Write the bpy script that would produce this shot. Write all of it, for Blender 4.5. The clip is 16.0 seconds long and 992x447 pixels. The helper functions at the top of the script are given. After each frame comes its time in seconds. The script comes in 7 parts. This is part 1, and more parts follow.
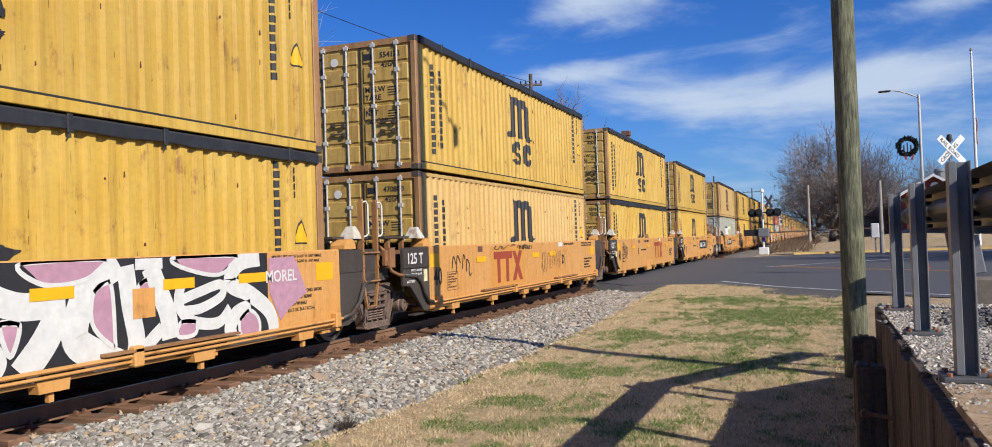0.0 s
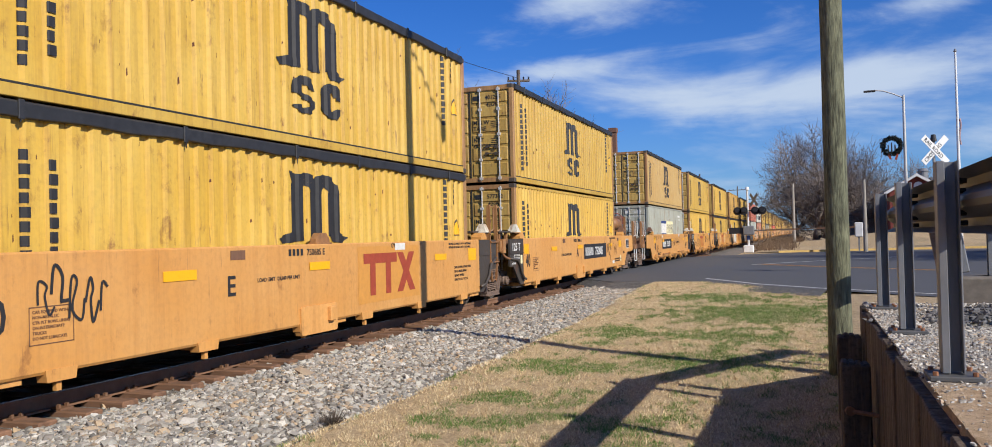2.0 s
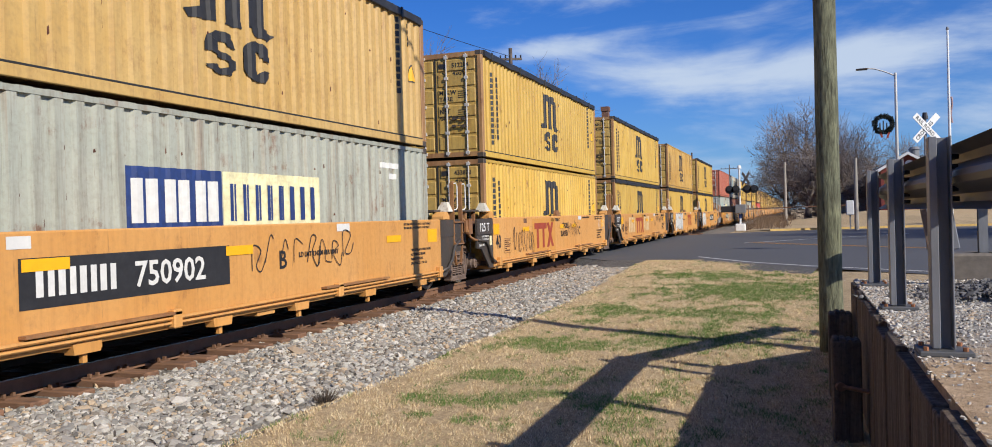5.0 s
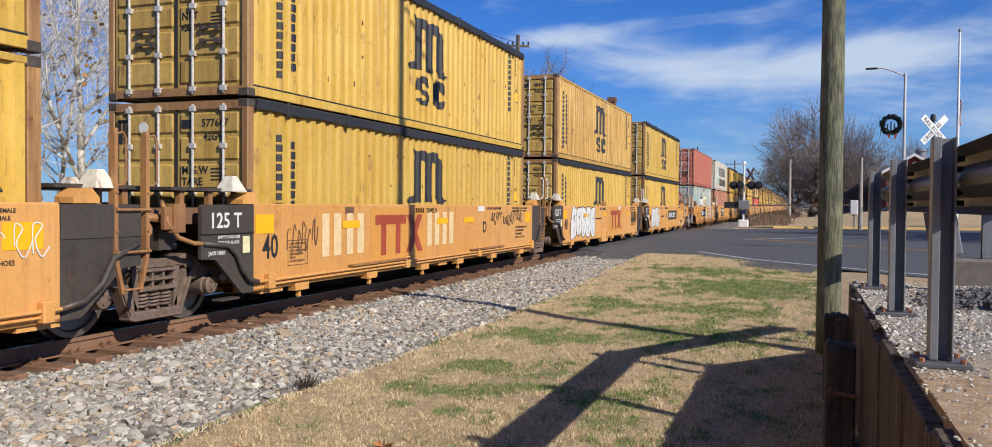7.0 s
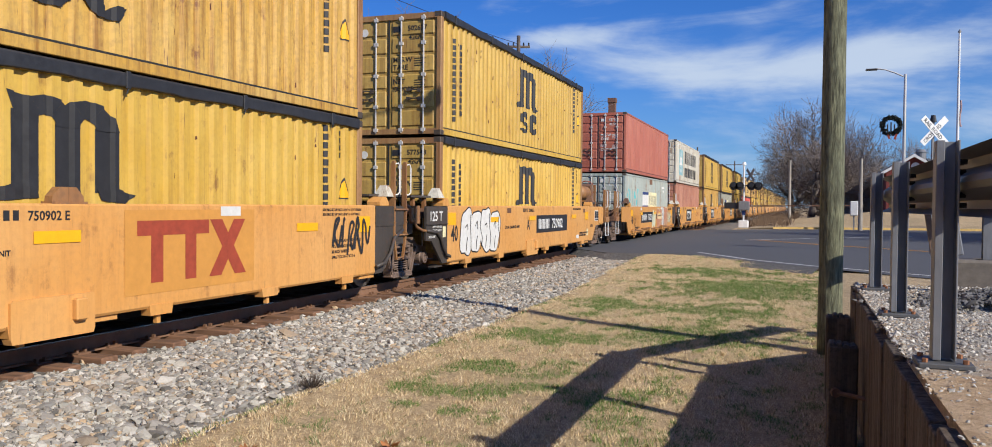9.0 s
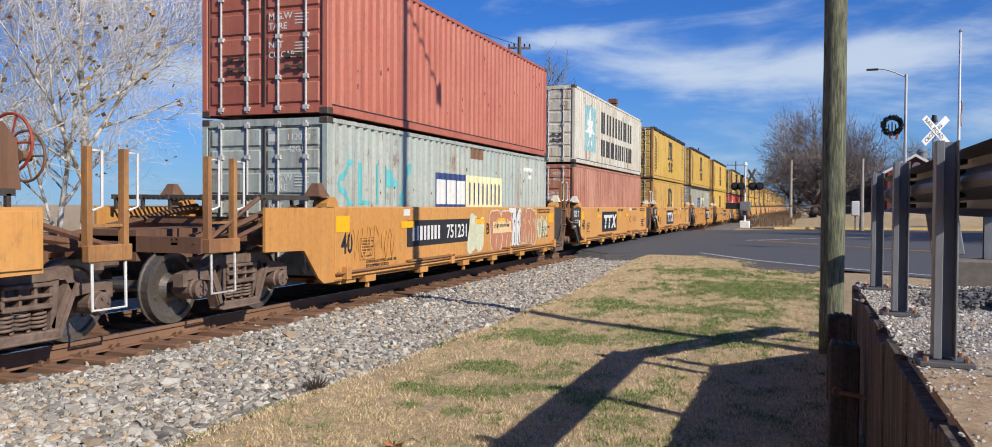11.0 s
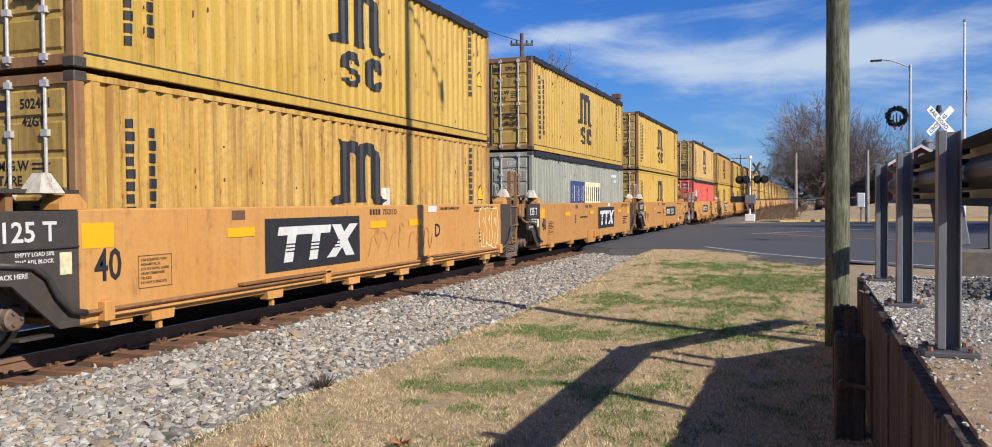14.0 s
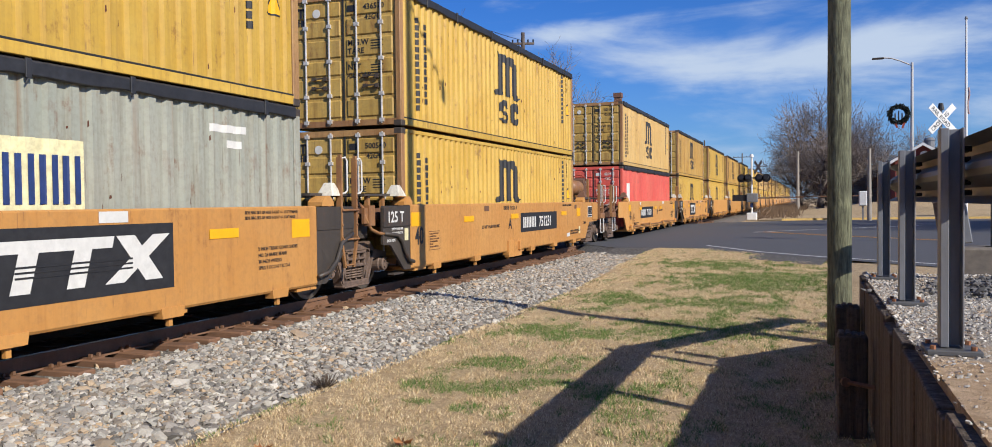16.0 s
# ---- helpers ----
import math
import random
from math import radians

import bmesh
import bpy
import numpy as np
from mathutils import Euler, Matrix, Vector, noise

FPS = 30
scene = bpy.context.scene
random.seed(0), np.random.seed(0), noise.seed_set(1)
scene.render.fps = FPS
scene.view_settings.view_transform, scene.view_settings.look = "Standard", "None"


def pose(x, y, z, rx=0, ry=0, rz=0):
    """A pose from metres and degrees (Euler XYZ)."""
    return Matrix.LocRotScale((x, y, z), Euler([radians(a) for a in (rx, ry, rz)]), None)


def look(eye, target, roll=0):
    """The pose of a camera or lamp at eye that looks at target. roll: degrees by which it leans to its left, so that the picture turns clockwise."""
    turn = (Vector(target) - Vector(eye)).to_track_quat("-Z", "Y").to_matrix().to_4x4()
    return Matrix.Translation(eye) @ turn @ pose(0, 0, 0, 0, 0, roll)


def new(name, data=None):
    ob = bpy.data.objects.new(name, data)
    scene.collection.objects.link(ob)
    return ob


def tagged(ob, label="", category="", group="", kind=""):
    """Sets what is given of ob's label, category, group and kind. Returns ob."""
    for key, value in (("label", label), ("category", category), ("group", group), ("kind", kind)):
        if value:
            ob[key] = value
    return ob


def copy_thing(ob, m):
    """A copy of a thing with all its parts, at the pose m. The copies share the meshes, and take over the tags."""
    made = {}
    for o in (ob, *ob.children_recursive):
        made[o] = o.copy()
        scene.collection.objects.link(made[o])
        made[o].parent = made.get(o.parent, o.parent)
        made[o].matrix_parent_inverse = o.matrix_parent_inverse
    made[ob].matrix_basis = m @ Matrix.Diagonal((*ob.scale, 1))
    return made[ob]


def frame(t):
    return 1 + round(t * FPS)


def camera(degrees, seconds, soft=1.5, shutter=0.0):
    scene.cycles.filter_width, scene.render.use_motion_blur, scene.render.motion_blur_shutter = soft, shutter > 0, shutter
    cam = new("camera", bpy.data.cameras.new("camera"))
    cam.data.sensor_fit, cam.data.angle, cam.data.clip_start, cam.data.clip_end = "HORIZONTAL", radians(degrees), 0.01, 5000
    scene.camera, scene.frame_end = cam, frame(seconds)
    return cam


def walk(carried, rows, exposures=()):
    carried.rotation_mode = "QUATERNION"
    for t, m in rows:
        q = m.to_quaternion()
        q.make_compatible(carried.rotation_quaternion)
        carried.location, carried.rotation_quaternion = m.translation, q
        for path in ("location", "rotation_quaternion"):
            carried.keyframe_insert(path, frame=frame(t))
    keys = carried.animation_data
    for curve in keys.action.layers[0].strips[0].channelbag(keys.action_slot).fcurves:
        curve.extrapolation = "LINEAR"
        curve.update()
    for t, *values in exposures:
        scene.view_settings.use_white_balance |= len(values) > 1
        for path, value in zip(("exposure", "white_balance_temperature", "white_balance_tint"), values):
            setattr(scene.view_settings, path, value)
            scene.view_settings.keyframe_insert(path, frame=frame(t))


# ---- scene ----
# World: x across the railway (track centre at 0), y along it, z up, rail top at 0.

# ---- camera and its path ----
cam = camera(60.83, 16.0, soft=0.9)
PATH = [  # seconds, x, y, z, yaw to the left of the track, pitch, roll
    (0.0, 8.355, -0.109, 1.532, 21.05, 1.28, -1.84),
    (0.5, 8.348, -0.107, 1.532, 20.87, 1.09, -1.61),
    (1.0, 8.345, -0.107, 1.529, 20.67, 1.00, -1.36),
    (1.5, 8.337, -0.112, 1.537, 20.24, 0.92, -1.35),
    (2.0, 8.334, -0.101, 1.532, 20.12, 0.97, -1.38),
    (2.5, 8.337, -0.095, 1.527, 20.00, 0.92, -1.41),
    (3.0, 8.327, -0.092, 1.524, 19.89, 0.87, -1.44),
    (3.5, 8.319, -0.092, 1.521, 19.74, 0.62, -1.47),
    (4.0, 8.328, -0.094, 1.516, 19.68, 0.40, -1.46),
    (6.5, 8.333, 0.035, 1.529, 19.42, -1.55, -1.17),
    (7.0, 8.369, 0.133, 1.526, 19.87, -1.31, 0.50),
    (7.5, 8.323, 0.110, 1.531, 19.88, -1.39, 0.59),
    (8.0, 8.337, 0.080, 1.530, 19.89, -1.33, 0.47),
    (8.5, 8.348, 0.077, 1.531, 19.90, -1.29, 0.49),
    (9.0, 8.347, 0.074, 1.534, 19.85, -1.28, 0.53),
    (11.5, 8.348, 0.035, 1.534, 20.01, -1.17, 0.17),
    (12.0, 8.352, 0.042, 1.532, 20.08, -1.23, -0.08),
    (12.5, 8.353, 0.037, 1.533, 20.13, -1.30, -0.20),
    (13.0, 8.353, 0.044, 1.527, 20.16, -1.39, -0.39),
    (13.5, 8.360, 0.040, 1.529, 20.24, -1.41, -0.50),
    (14.0, 8.362, 0.034, 1.532, 20.28, -1.41, -0.48),
    (14.5, 8.356, 0.035, 1.531, 20.31, -1.39, -0.52),
    (15.0, 8.357, 0.043, 1.530, 20.36, -1.35, -0.49),
    (15.5, 8.359, 0.045, 1.532, 20.38, -1.36, -0.43),
    (16.0, 8.362, 0.041, 1.531, 20.40, -1.45, -0.66),
]


def eye_pose(x, y, z, yaw, pitch, roll):
    a, b = radians(yaw), radians(pitch)
    way = Vector((-math.sin(a) * math.cos(b), math.cos(a) * math.cos(b), math.sin(b)))
    return look((x, y, z), Vector((x, y, z)) + way, roll)


walk(cam, [(r[0], eye_pose(*r[1:])) for r in PATH])

# ---- light ----
SUN = Vector((1.40, -0.70, 1.0)).normalized()
scene.view_settings.exposure = 0.18
world = bpy.data.worlds.new("sky")
scene.world = world
world.use_nodes = True
wn, wl = world.node_tree.nodes, world.node_tree.links
wn.clear()
w_out, w_bg = wn.new("ShaderNodeOutputWorld"), wn.new("ShaderNodeBackground")
w_sky = wn.new("ShaderNodeTexSky")
w_sky.sky_type, w_sky.sun_disc = "NISHITA", False
w_sky.sun_elevation = math.asin(SUN.z)
w_sky.sun_rotation = math.atan2(SUN.x, SUN.y)
w_sky.air_density, w_sky.dust_density, w_sky.ozone_density = 1.0, 0.4, 2.5
w_bg.inputs["Strength"].default_value = 0.072


def sky_math(op, a, b=None):
    n = wn.new("ShaderNodeMath")
    n.operation = op
    for k, v in enumerate((a, b)):
        if isinstance(v, (int, float)):
            n.inputs[k].default_value = v
        elif v is not None:
            wl.new(v, n.inputs[k])
    return n.outputs["Value"]


def sky_noise(scale, stretch, detail, rough, twist):
    mp, n = wn.new("ShaderNodeMapping"), wn.new("ShaderNodeTexNoise")
    mp.inputs["Scale"].default_value = stretch
    mp.inputs["Rotation"].default_value = (0.04, -0.10, 0.3)
    n.inputs["Scale"].default_value, n.inputs["Detail"].default_value, n.inputs["Roughness"].default_value, n.inputs["Distortion"].default_value = scale, detail, rough, twist
    wl.new(w_co.outputs["Generated"], mp.inputs["Vector"])
    wl.new(mp.outputs["Vector"], n.inputs["Vector"])
    return n.outputs["Fac"]


w_co, w_xyz = wn.new("ShaderNodeTexCoord"), wn.new("ShaderNodeSeparateXYZ")
wl.new(w_co.outputs["Generated"], w_xyz.inputs["Vector"])
w_az = sky_math("ARCTAN2", w_xyz.outputs["X"], w_xyz.outputs["Y"])
w_el = sky_math("ARCSINE", w_xyz.outputs["Z"])
# banks of thin cloud: direction from the track, height, reach across and up (degrees), slope, density
CLOUD_BANKS = [(-14.5, 11.2, 6.0, 0.9, 0.08, 0.45), (-3.0, 12.2, 4.0, 0.7, 0.05, 0.35), (-8.0, 9.3, 8.5, 1.7, -0.03, 0.68), (5.5, 9.3, 7.0, 2.2, 0.05, 0.60), (7.0, 13.4, 4.5, 0.9, 0.10, 0.38), (0.5, 5.2, 15.0, 1.6, 0.0, 0.30), (-15.0, 15.4, 5.5, 1.1, 0.10, 0.62),
               (-39.0, 8.0, 7.0, 2.2, 0.05, 0.55), (-22.0, 6.5, 7.0, 1.3, 0.05, 0.35), (14.0, 6.0, 6.0, 2.0, 0.0, 0.5)]
w_sum = None
for _a, _e, _ra, _re, _sl, _d in CLOUD_BANKS:
    _u = sky_math("SUBTRACT", w_az, radians(_a))
    _v = sky_math("SUBTRACT", sky_math("SUBTRACT", w_el, radians(_e)), sky_math("MULTIPLY", _u, _sl))
    _q = sky_math("ADD", sky_math("POWER", sky_math("ABSOLUTE", sky_math("DIVIDE", _u, radians(_ra))), 2.0), sky_math("POWER", sky_math("ABSOLUTE", sky_math("DIVIDE", _v, radians(_re))), 2.0))
    _g = sky_math("MULTIPLY", sky_math("EXPONENT", sky_math("MULTIPLY", _q, -1.0)), _d)
    w_sum = _g if w_sum is None else sky_math("ADD", w_sum, _g)
w_wisp = sky_noise(3.2, (1.0, 1.3, 4.2), 9.0, 0.58, 0.6)
w_puff = sky_noise(9.0, (1.0, 1.2, 3.0), 7.0, 0.6, 0.3)
w_far = sky_noise(1.1, (1.0, 1.0, 2.0), 4.0, 0.5, 0.0)
w_sum = sky_math("ADD", w_sum, sky_math("MULTIPLY", sky_math("SUBTRACT", w_wisp, 0.5), 2.3))
w_sum = sky_math("ADD", w_sum, sky_math("MULTIPLY", sky_math("SUBTRACT", w_puff, 0.5), 0.8))
w_sum = sky_math("ADD", w_sum, sky_math("MULTIPLY", sky_math("SUBTRACT", w_far, 0.50), 0.8))
w_ramp, w_mix, w_haze = wn.new("ShaderNodeMapRange"), wn.new("ShaderNodeMixRGB"), wn.new("ShaderNodeMixRGB")
w_ramp.interpolation_type = "SMOOTHSTEP"
w_ramp.inputs["From Min"].default_value, w_ramp.inputs["From Max"].default_value, w_ramp.inputs["To Max"].default_value = 0.02, 0.92, 0.92
wl.new(w_sum, w_ramp.inputs["Value"])
w_mix.inputs["Color2"].default_value = (6.9, 8.2, 10.2, 1)
w_haze.inputs["Color2"].default_value = (4.6, 6.9, 9.4, 1)
wl.new(sky_math("MULTIPLY", sky_math("EXPONENT", sky_math("MULTIPLY", sky_math("ABSOLUTE", w_el), -11.0)), 0.75), w_haze.inputs["Fac"])
w_tint = wn.new("ShaderNodeMixRGB")
w_tint.blend_type = "MULTIPLY"
w_tint.inputs["Fac"].default_value = 1.0
w_tint.inputs["Color2"].default_value = (0.16, 0.60, 1.42, 1)
wl.new(w_sky.outputs["Color"], w_tint.inputs["Color1"])
wl.new(w_tint.outputs["Color"], w_haze.inputs["Color1"])
wl.new(w_haze.outputs["Color"], w_mix.inputs["Color1"])
wl.new(w_ramp.outputs["Result"], w_mix.inputs["Fac"])
wl.new(w_mix.outputs["Color"], w_bg.inputs["Color"])
wl.new(w_bg.outputs["Background"], w_out.inputs["Surface"])

sun_data = bpy.data.lights.new("sun", "SUN")
sun_data.energy, sun_data.angle, sun_data.color = 5.0, radians(0.5), (1.0, 0.93, 0.82)
sun = new("sun", sun_data)
sun.matrix_world = look(SUN * 60, (0, 0, 0))

# ---- train: spacing and speed ----
PITCH, COUPLED, FIRST = 15.532, 4.332, 14.409
UNITS = 33
END_UNITS = (3, 8, 13, 18, 23, 28)


def travel(t):
    return 12.306 * t + 0.03746 * t * t / 2 - 0.009487 * t ** 3 / 6


def unit_start(u):
    return FIRST + (u - 1) * PITCH + COUPLED * sum(1 for e in END_UNITS if e < u)


# ---- mesh helpers ----
class Solid:
    """Collects faces for one mesh."""

    def __init__(self):
        self.v, self.f = [], []

    def add(self, verts, faces):
        n = len(self.v)
        self.v += [tuple(p) for p in verts]
        self.f += [tuple(i + n for i in q) for q in faces]
        return self

    def box(self, x0, x1, y0, y1, z0, z1):
        return self.add([(x0, y0, z0), (x1, y0, z0), (x1, y1, z0), (x0, y1, z0), (x0, y0, z1), (x1, y0, z1), (x1, y1, z1), (x0, y1, z1)],
                        [(3, 2, 1, 0), (4, 5, 6, 7), (0, 1, 5, 4), (1, 2, 6, 5), (2, 3, 7, 6), (3, 0, 4, 7)])

    def chamfered(self, x0, x1, y0, y1, z0, z1, b=0.01):
        """A box with its edges cut off."""
        pts, faces = [], []
        for sx in (0, 1):
            for sy in (0, 1):
                for sz in (0, 1):
                    x, y, z = (x0, x1)[sx], (y0, y1)[sy], (z0, z1)[sz]
                    ix, iy, iz = (b, -b)[sx], (b, -b)[sy], (b, -b)[sz]
                    pts += [(x, y + iy, z + iz), (x + ix, y, z + iz), (x + ix, y + iy, z)]
        bm = bmesh.new()
        for p in pts:
            bm.verts.new(p)
        r = bmesh.ops.convex_hull(bm, input=bm.verts)
        bm.verts.index_update()
        self.add([v.co[:] for v in bm.verts], [[v.index for v in f.verts] for f in bm.faces])
        bm.free()
        return self

    def prism(self, poly, x0, x1):
        """A plate with an outline in (y, z), from x0 to x1."""
        n = len(poly)
        v = [(x0, a, b) for a, b in poly] + [(x1, a, b) for a, b in poly]
        return self.add(v, [tuple(range(n)), tuple(range(2 * n - 1, n - 1, -1))] + [(i, i + n, (i + 1) % n + n, (i + 1) % n) for i in range(n)])

    def tube(self, a, b, r, n=8, r2=None):
        a, b = Vector(a), Vector(b)
        d = (b - a).normalized()
        s = d.orthogonal().normalized()
        u = d.cross(s)
        r2 = r if r2 is None else r2
        ring = [(s * math.cos(2 * math.pi * i / n) + u * math.sin(2 * math.pi * i / n)) for i in range(n)]
        v = [a + p * r for p in ring] + [b + p * r2 for p in ring]
        return self.add(v, [tuple(range(n - 1, -1, -1)), tuple(range(n, 2 * n))] + [(i, (i + 1) % n, (i + 1) % n + n, i + n) for i in range(n)])

    def pipe(self, pts, r, n=6):
        """One round bar bent along the points."""
        pts = [Vector(p) for p in pts]
        v, f, s = [], [], None
        for i, p in enumerate(pts):
            d = (pts[min(i + 1, len(pts) - 1)] - pts[max(i - 1, 0)]).normalized()
            s = d.orthogonal().normalized() if s is None else (s - d * s.dot(d)).normalized()
            u = d.cross(s)
            v += [p + (s * math.cos(2 * math.pi * k / n) + u * math.sin(2 * math.pi * k / n)) * r for k in range(n)]
        for i in range(len(pts) - 1):
            f += [(i * n + k, i * n + (k + 1) % n, (i + 1) * n + (k + 1) % n, (i + 1) * n + k) for k in range(n)]
        f += [tuple(range(n - 1, -1, -1)), tuple(range((len(pts) - 1) * n, len(pts) * n))]
        return self.add(v, f)

    def turned(self, rings, n=16, cx=0.0, cy=0.0):
        """A round upright body from (z, radius) rings."""
        v = [(cx + r * math.cos(2 * math.pi * i / n), cy + r * math.sin(2 * math.pi * i / n), z) for z, r in rings for i in range(n)]
        f = [(k * n + i, k * n + (i + 1) % n, (k + 1) * n + (i + 1) % n, (k + 1) * n + i) for k in range(len(rings) - 1) for i in range(n)]
        return self.add(v, f + [tuple(range(n - 1, -1, -1)), tuple(range((len(rings) - 1) * n, len(rings) * n))])

    def lathe(self, axis_at, rings, n=20):
        """Rings of (x, radius) round an axis along x through (y, z)."""
        cy, cz = axis_at
        v, f = [], []
        for x, r in rings:
            v += [(x, cy + r * math.cos(2 * math.pi * i / n), cz + r * math.sin(2 * math.pi * i / n)) for i in range(n)]
        for k in range(len(rings) - 1):
            f += [(k * n + i, k * n + (i + 1) % n, (k + 1) * n + (i + 1) % n, (k + 1) * n + i) for i in range(n)]
        f += [tuple(range(n - 1, -1, -1)), tuple(range((len(rings) - 1) * n, len(rings) * n))]
        return self.add(v, f)

    def mesh(self, name, smooth=False):
        me = bpy.data.meshes.new(name)
        me.from_pydata(self.v, [], self.f)
        bm = bmesh.new()
        bm.from_mesh(me)
        bmesh.ops.recalc_face_normals(bm, faces=bm.faces)
        bm.to_mesh(me)
        bm.free()
        if smooth:
            me.polygons.foreach_set("use_smooth", [True] * len(me.polygons))
        me.update()
        return me


def raw_mesh(name, verts, faces):
    """A mesh from arrays of vertices and of equal-sided faces."""
    me = bpy.data.meshes.new(name)
    verts, faces = np.asarray(verts, dtype=np.float32), np.asarray(faces, dtype=np.int32)
    k = faces.shape[1]
    me.vertices.add(len(verts))
    me.vertices.foreach_set("co", verts.ravel())
    me.loops.add(faces.size)
    me.loops.foreach_set("vertex_index", faces.ravel())
    me.polygons.add(len(faces))
    me.polygons.foreach_set("loop_start", np.arange(0, faces.size, k, dtype=np.int32))
    me.polygons.foreach_set("use_smooth", [False] * len(faces))
    me.update(calc_edges=True)
    me.validate()
    return me


def link(name, me, material, parent=None, label="", at=None):
    """One mesh object under a thing, with the material on the object."""
    ob = new(name, me)
    if not me.materials:
        me.materials.append(material)
    ob.material_slots[0].link = "OBJECT"
    ob.material_slots[0].material = material
    if parent is not None:
        ob.parent = parent
    if at is not None:
        ob.matrix_basis = at if isinstance(at, Matrix) else Matrix.Translation(at)
    if label:
        tagged(ob, label)
    return ob


def part(name, solid, material, parent, label="", smooth=False):
    return link(name, solid.mesh(name, smooth), material, parent, label)


def empty(name, m, label, category, group="", kind=""):
    ob = new(name)
    ob.empty_display_size = 0.3
    ob.matrix_basis = m
    return tagged(ob, label, category, group, kind)


_text_cache = {}


def text_mesh(words, size, thick=0.0015):
    key = (words, round(size, 4))
    if key not in _text_cache:
        cu = bpy.data.curves.new("lettering", "FONT")
        cu.body, cu.size, cu.extrude, cu.resolution_u = words, size, thick, 2
        cu.align_x, cu.offset = "LEFT", size * 0.016
        ob = bpy.data.objects.new("lettering", cu)
        scene.collection.objects.link(ob)
        bpy.context.view_layer.update()
        me = bpy.data.meshes.new_from_object(ob)
        bpy.data.objects.remove(ob)
        _text_cache[key] = me
    return _text_cache[key]


# ---- materials ----
def node_material(name):
    m = bpy.data.materials.new(name)
    m.use_nodes = True
    nt = m.node_tree
    return m, nt, nt.nodes["Principled BSDF"]


def noise_node(nt, vec, scale, detail=4, rough=0.55, stretch=None):
    n = nt.nodes.new("ShaderNodeTexNoise")
    n.inputs["Scale"].default_value, n.inputs["Detail"].default_value, n.inputs["Roughness"].default_value = scale, detail, rough
    if stretch:
        mp = nt.nodes.new("ShaderNodeMapping")
        mp.inputs["Scale"].default_value = stretch
        nt.links.new(vec, mp.inputs["Vector"])
        vec = mp.outputs["Vector"]
    nt.links.new(vec, n.inputs["Vector"])
    return n.outputs["Fac"]


def ramp_node(nt, fac, a, b, low=0.0, high=1.0):
    r = nt.nodes.new("ShaderNodeMapRange")
    r.inputs["From Min"].default_value, r.inputs["From Max"].default_value = a, b
    r.inputs["To Min"].default_value, r.inputs["To Max"].default_value = low, high
    nt.links.new(fac, r.inputs["Value"])
    return r.outputs["Result"]


def mix_node(nt, fac, c1, c2, blend="MIX"):
    n = nt.nodes.new("ShaderNodeMixRGB")
    n.blend_type = blend
    for sock, val in (("Fac", fac), ("Color1", c1), ("Color2", c2)):
        if isinstance(val, (int, float)):
            n.inputs[sock].default_value = val
        elif isinstance(val, tuple):
            n.inputs[sock].default_value = (*val, 1)
        else:
            nt.links.new(val, n.inputs[sock])
    return n.outputs["Color"]


def place_vector(nt, spread=True):
    """Object coordinates, shifted by the object's own random number."""
    tc = nt.nodes.new("ShaderNodeTexCoord")
    if not spread:
        return tc.outputs["Object"], None
    oi = nt.nodes.new("ShaderNodeObjectInfo")
    mul = nt.nodes.new("ShaderNodeMath")
    mul.operation = "MULTIPLY"
    mul.inputs[1].default_value = 57.0
    nt.links.new(oi.outputs["Random"], mul.inputs[0])
    add = nt.nodes.new("ShaderNodeVectorMath")
    nt.links.new(tc.outputs["Object"], add.inputs[0])
    nt.links.new(mul.outputs["Value"], add.inputs[1])
    return add.outputs["Vector"], oi.outputs["Random"]


def bump(nt, bsdf, height, strength=0.3, distance=0.01):
    b = nt.nodes.new("ShaderNodeBump")
    b.inputs["Strength"].default_value, b.inputs["Distance"].default_value = strength, distance
    nt.links.new(height, b.inputs["Height"])
    nt.links.new(b.outputs["Normal"], bsdf.inputs["Normal"])


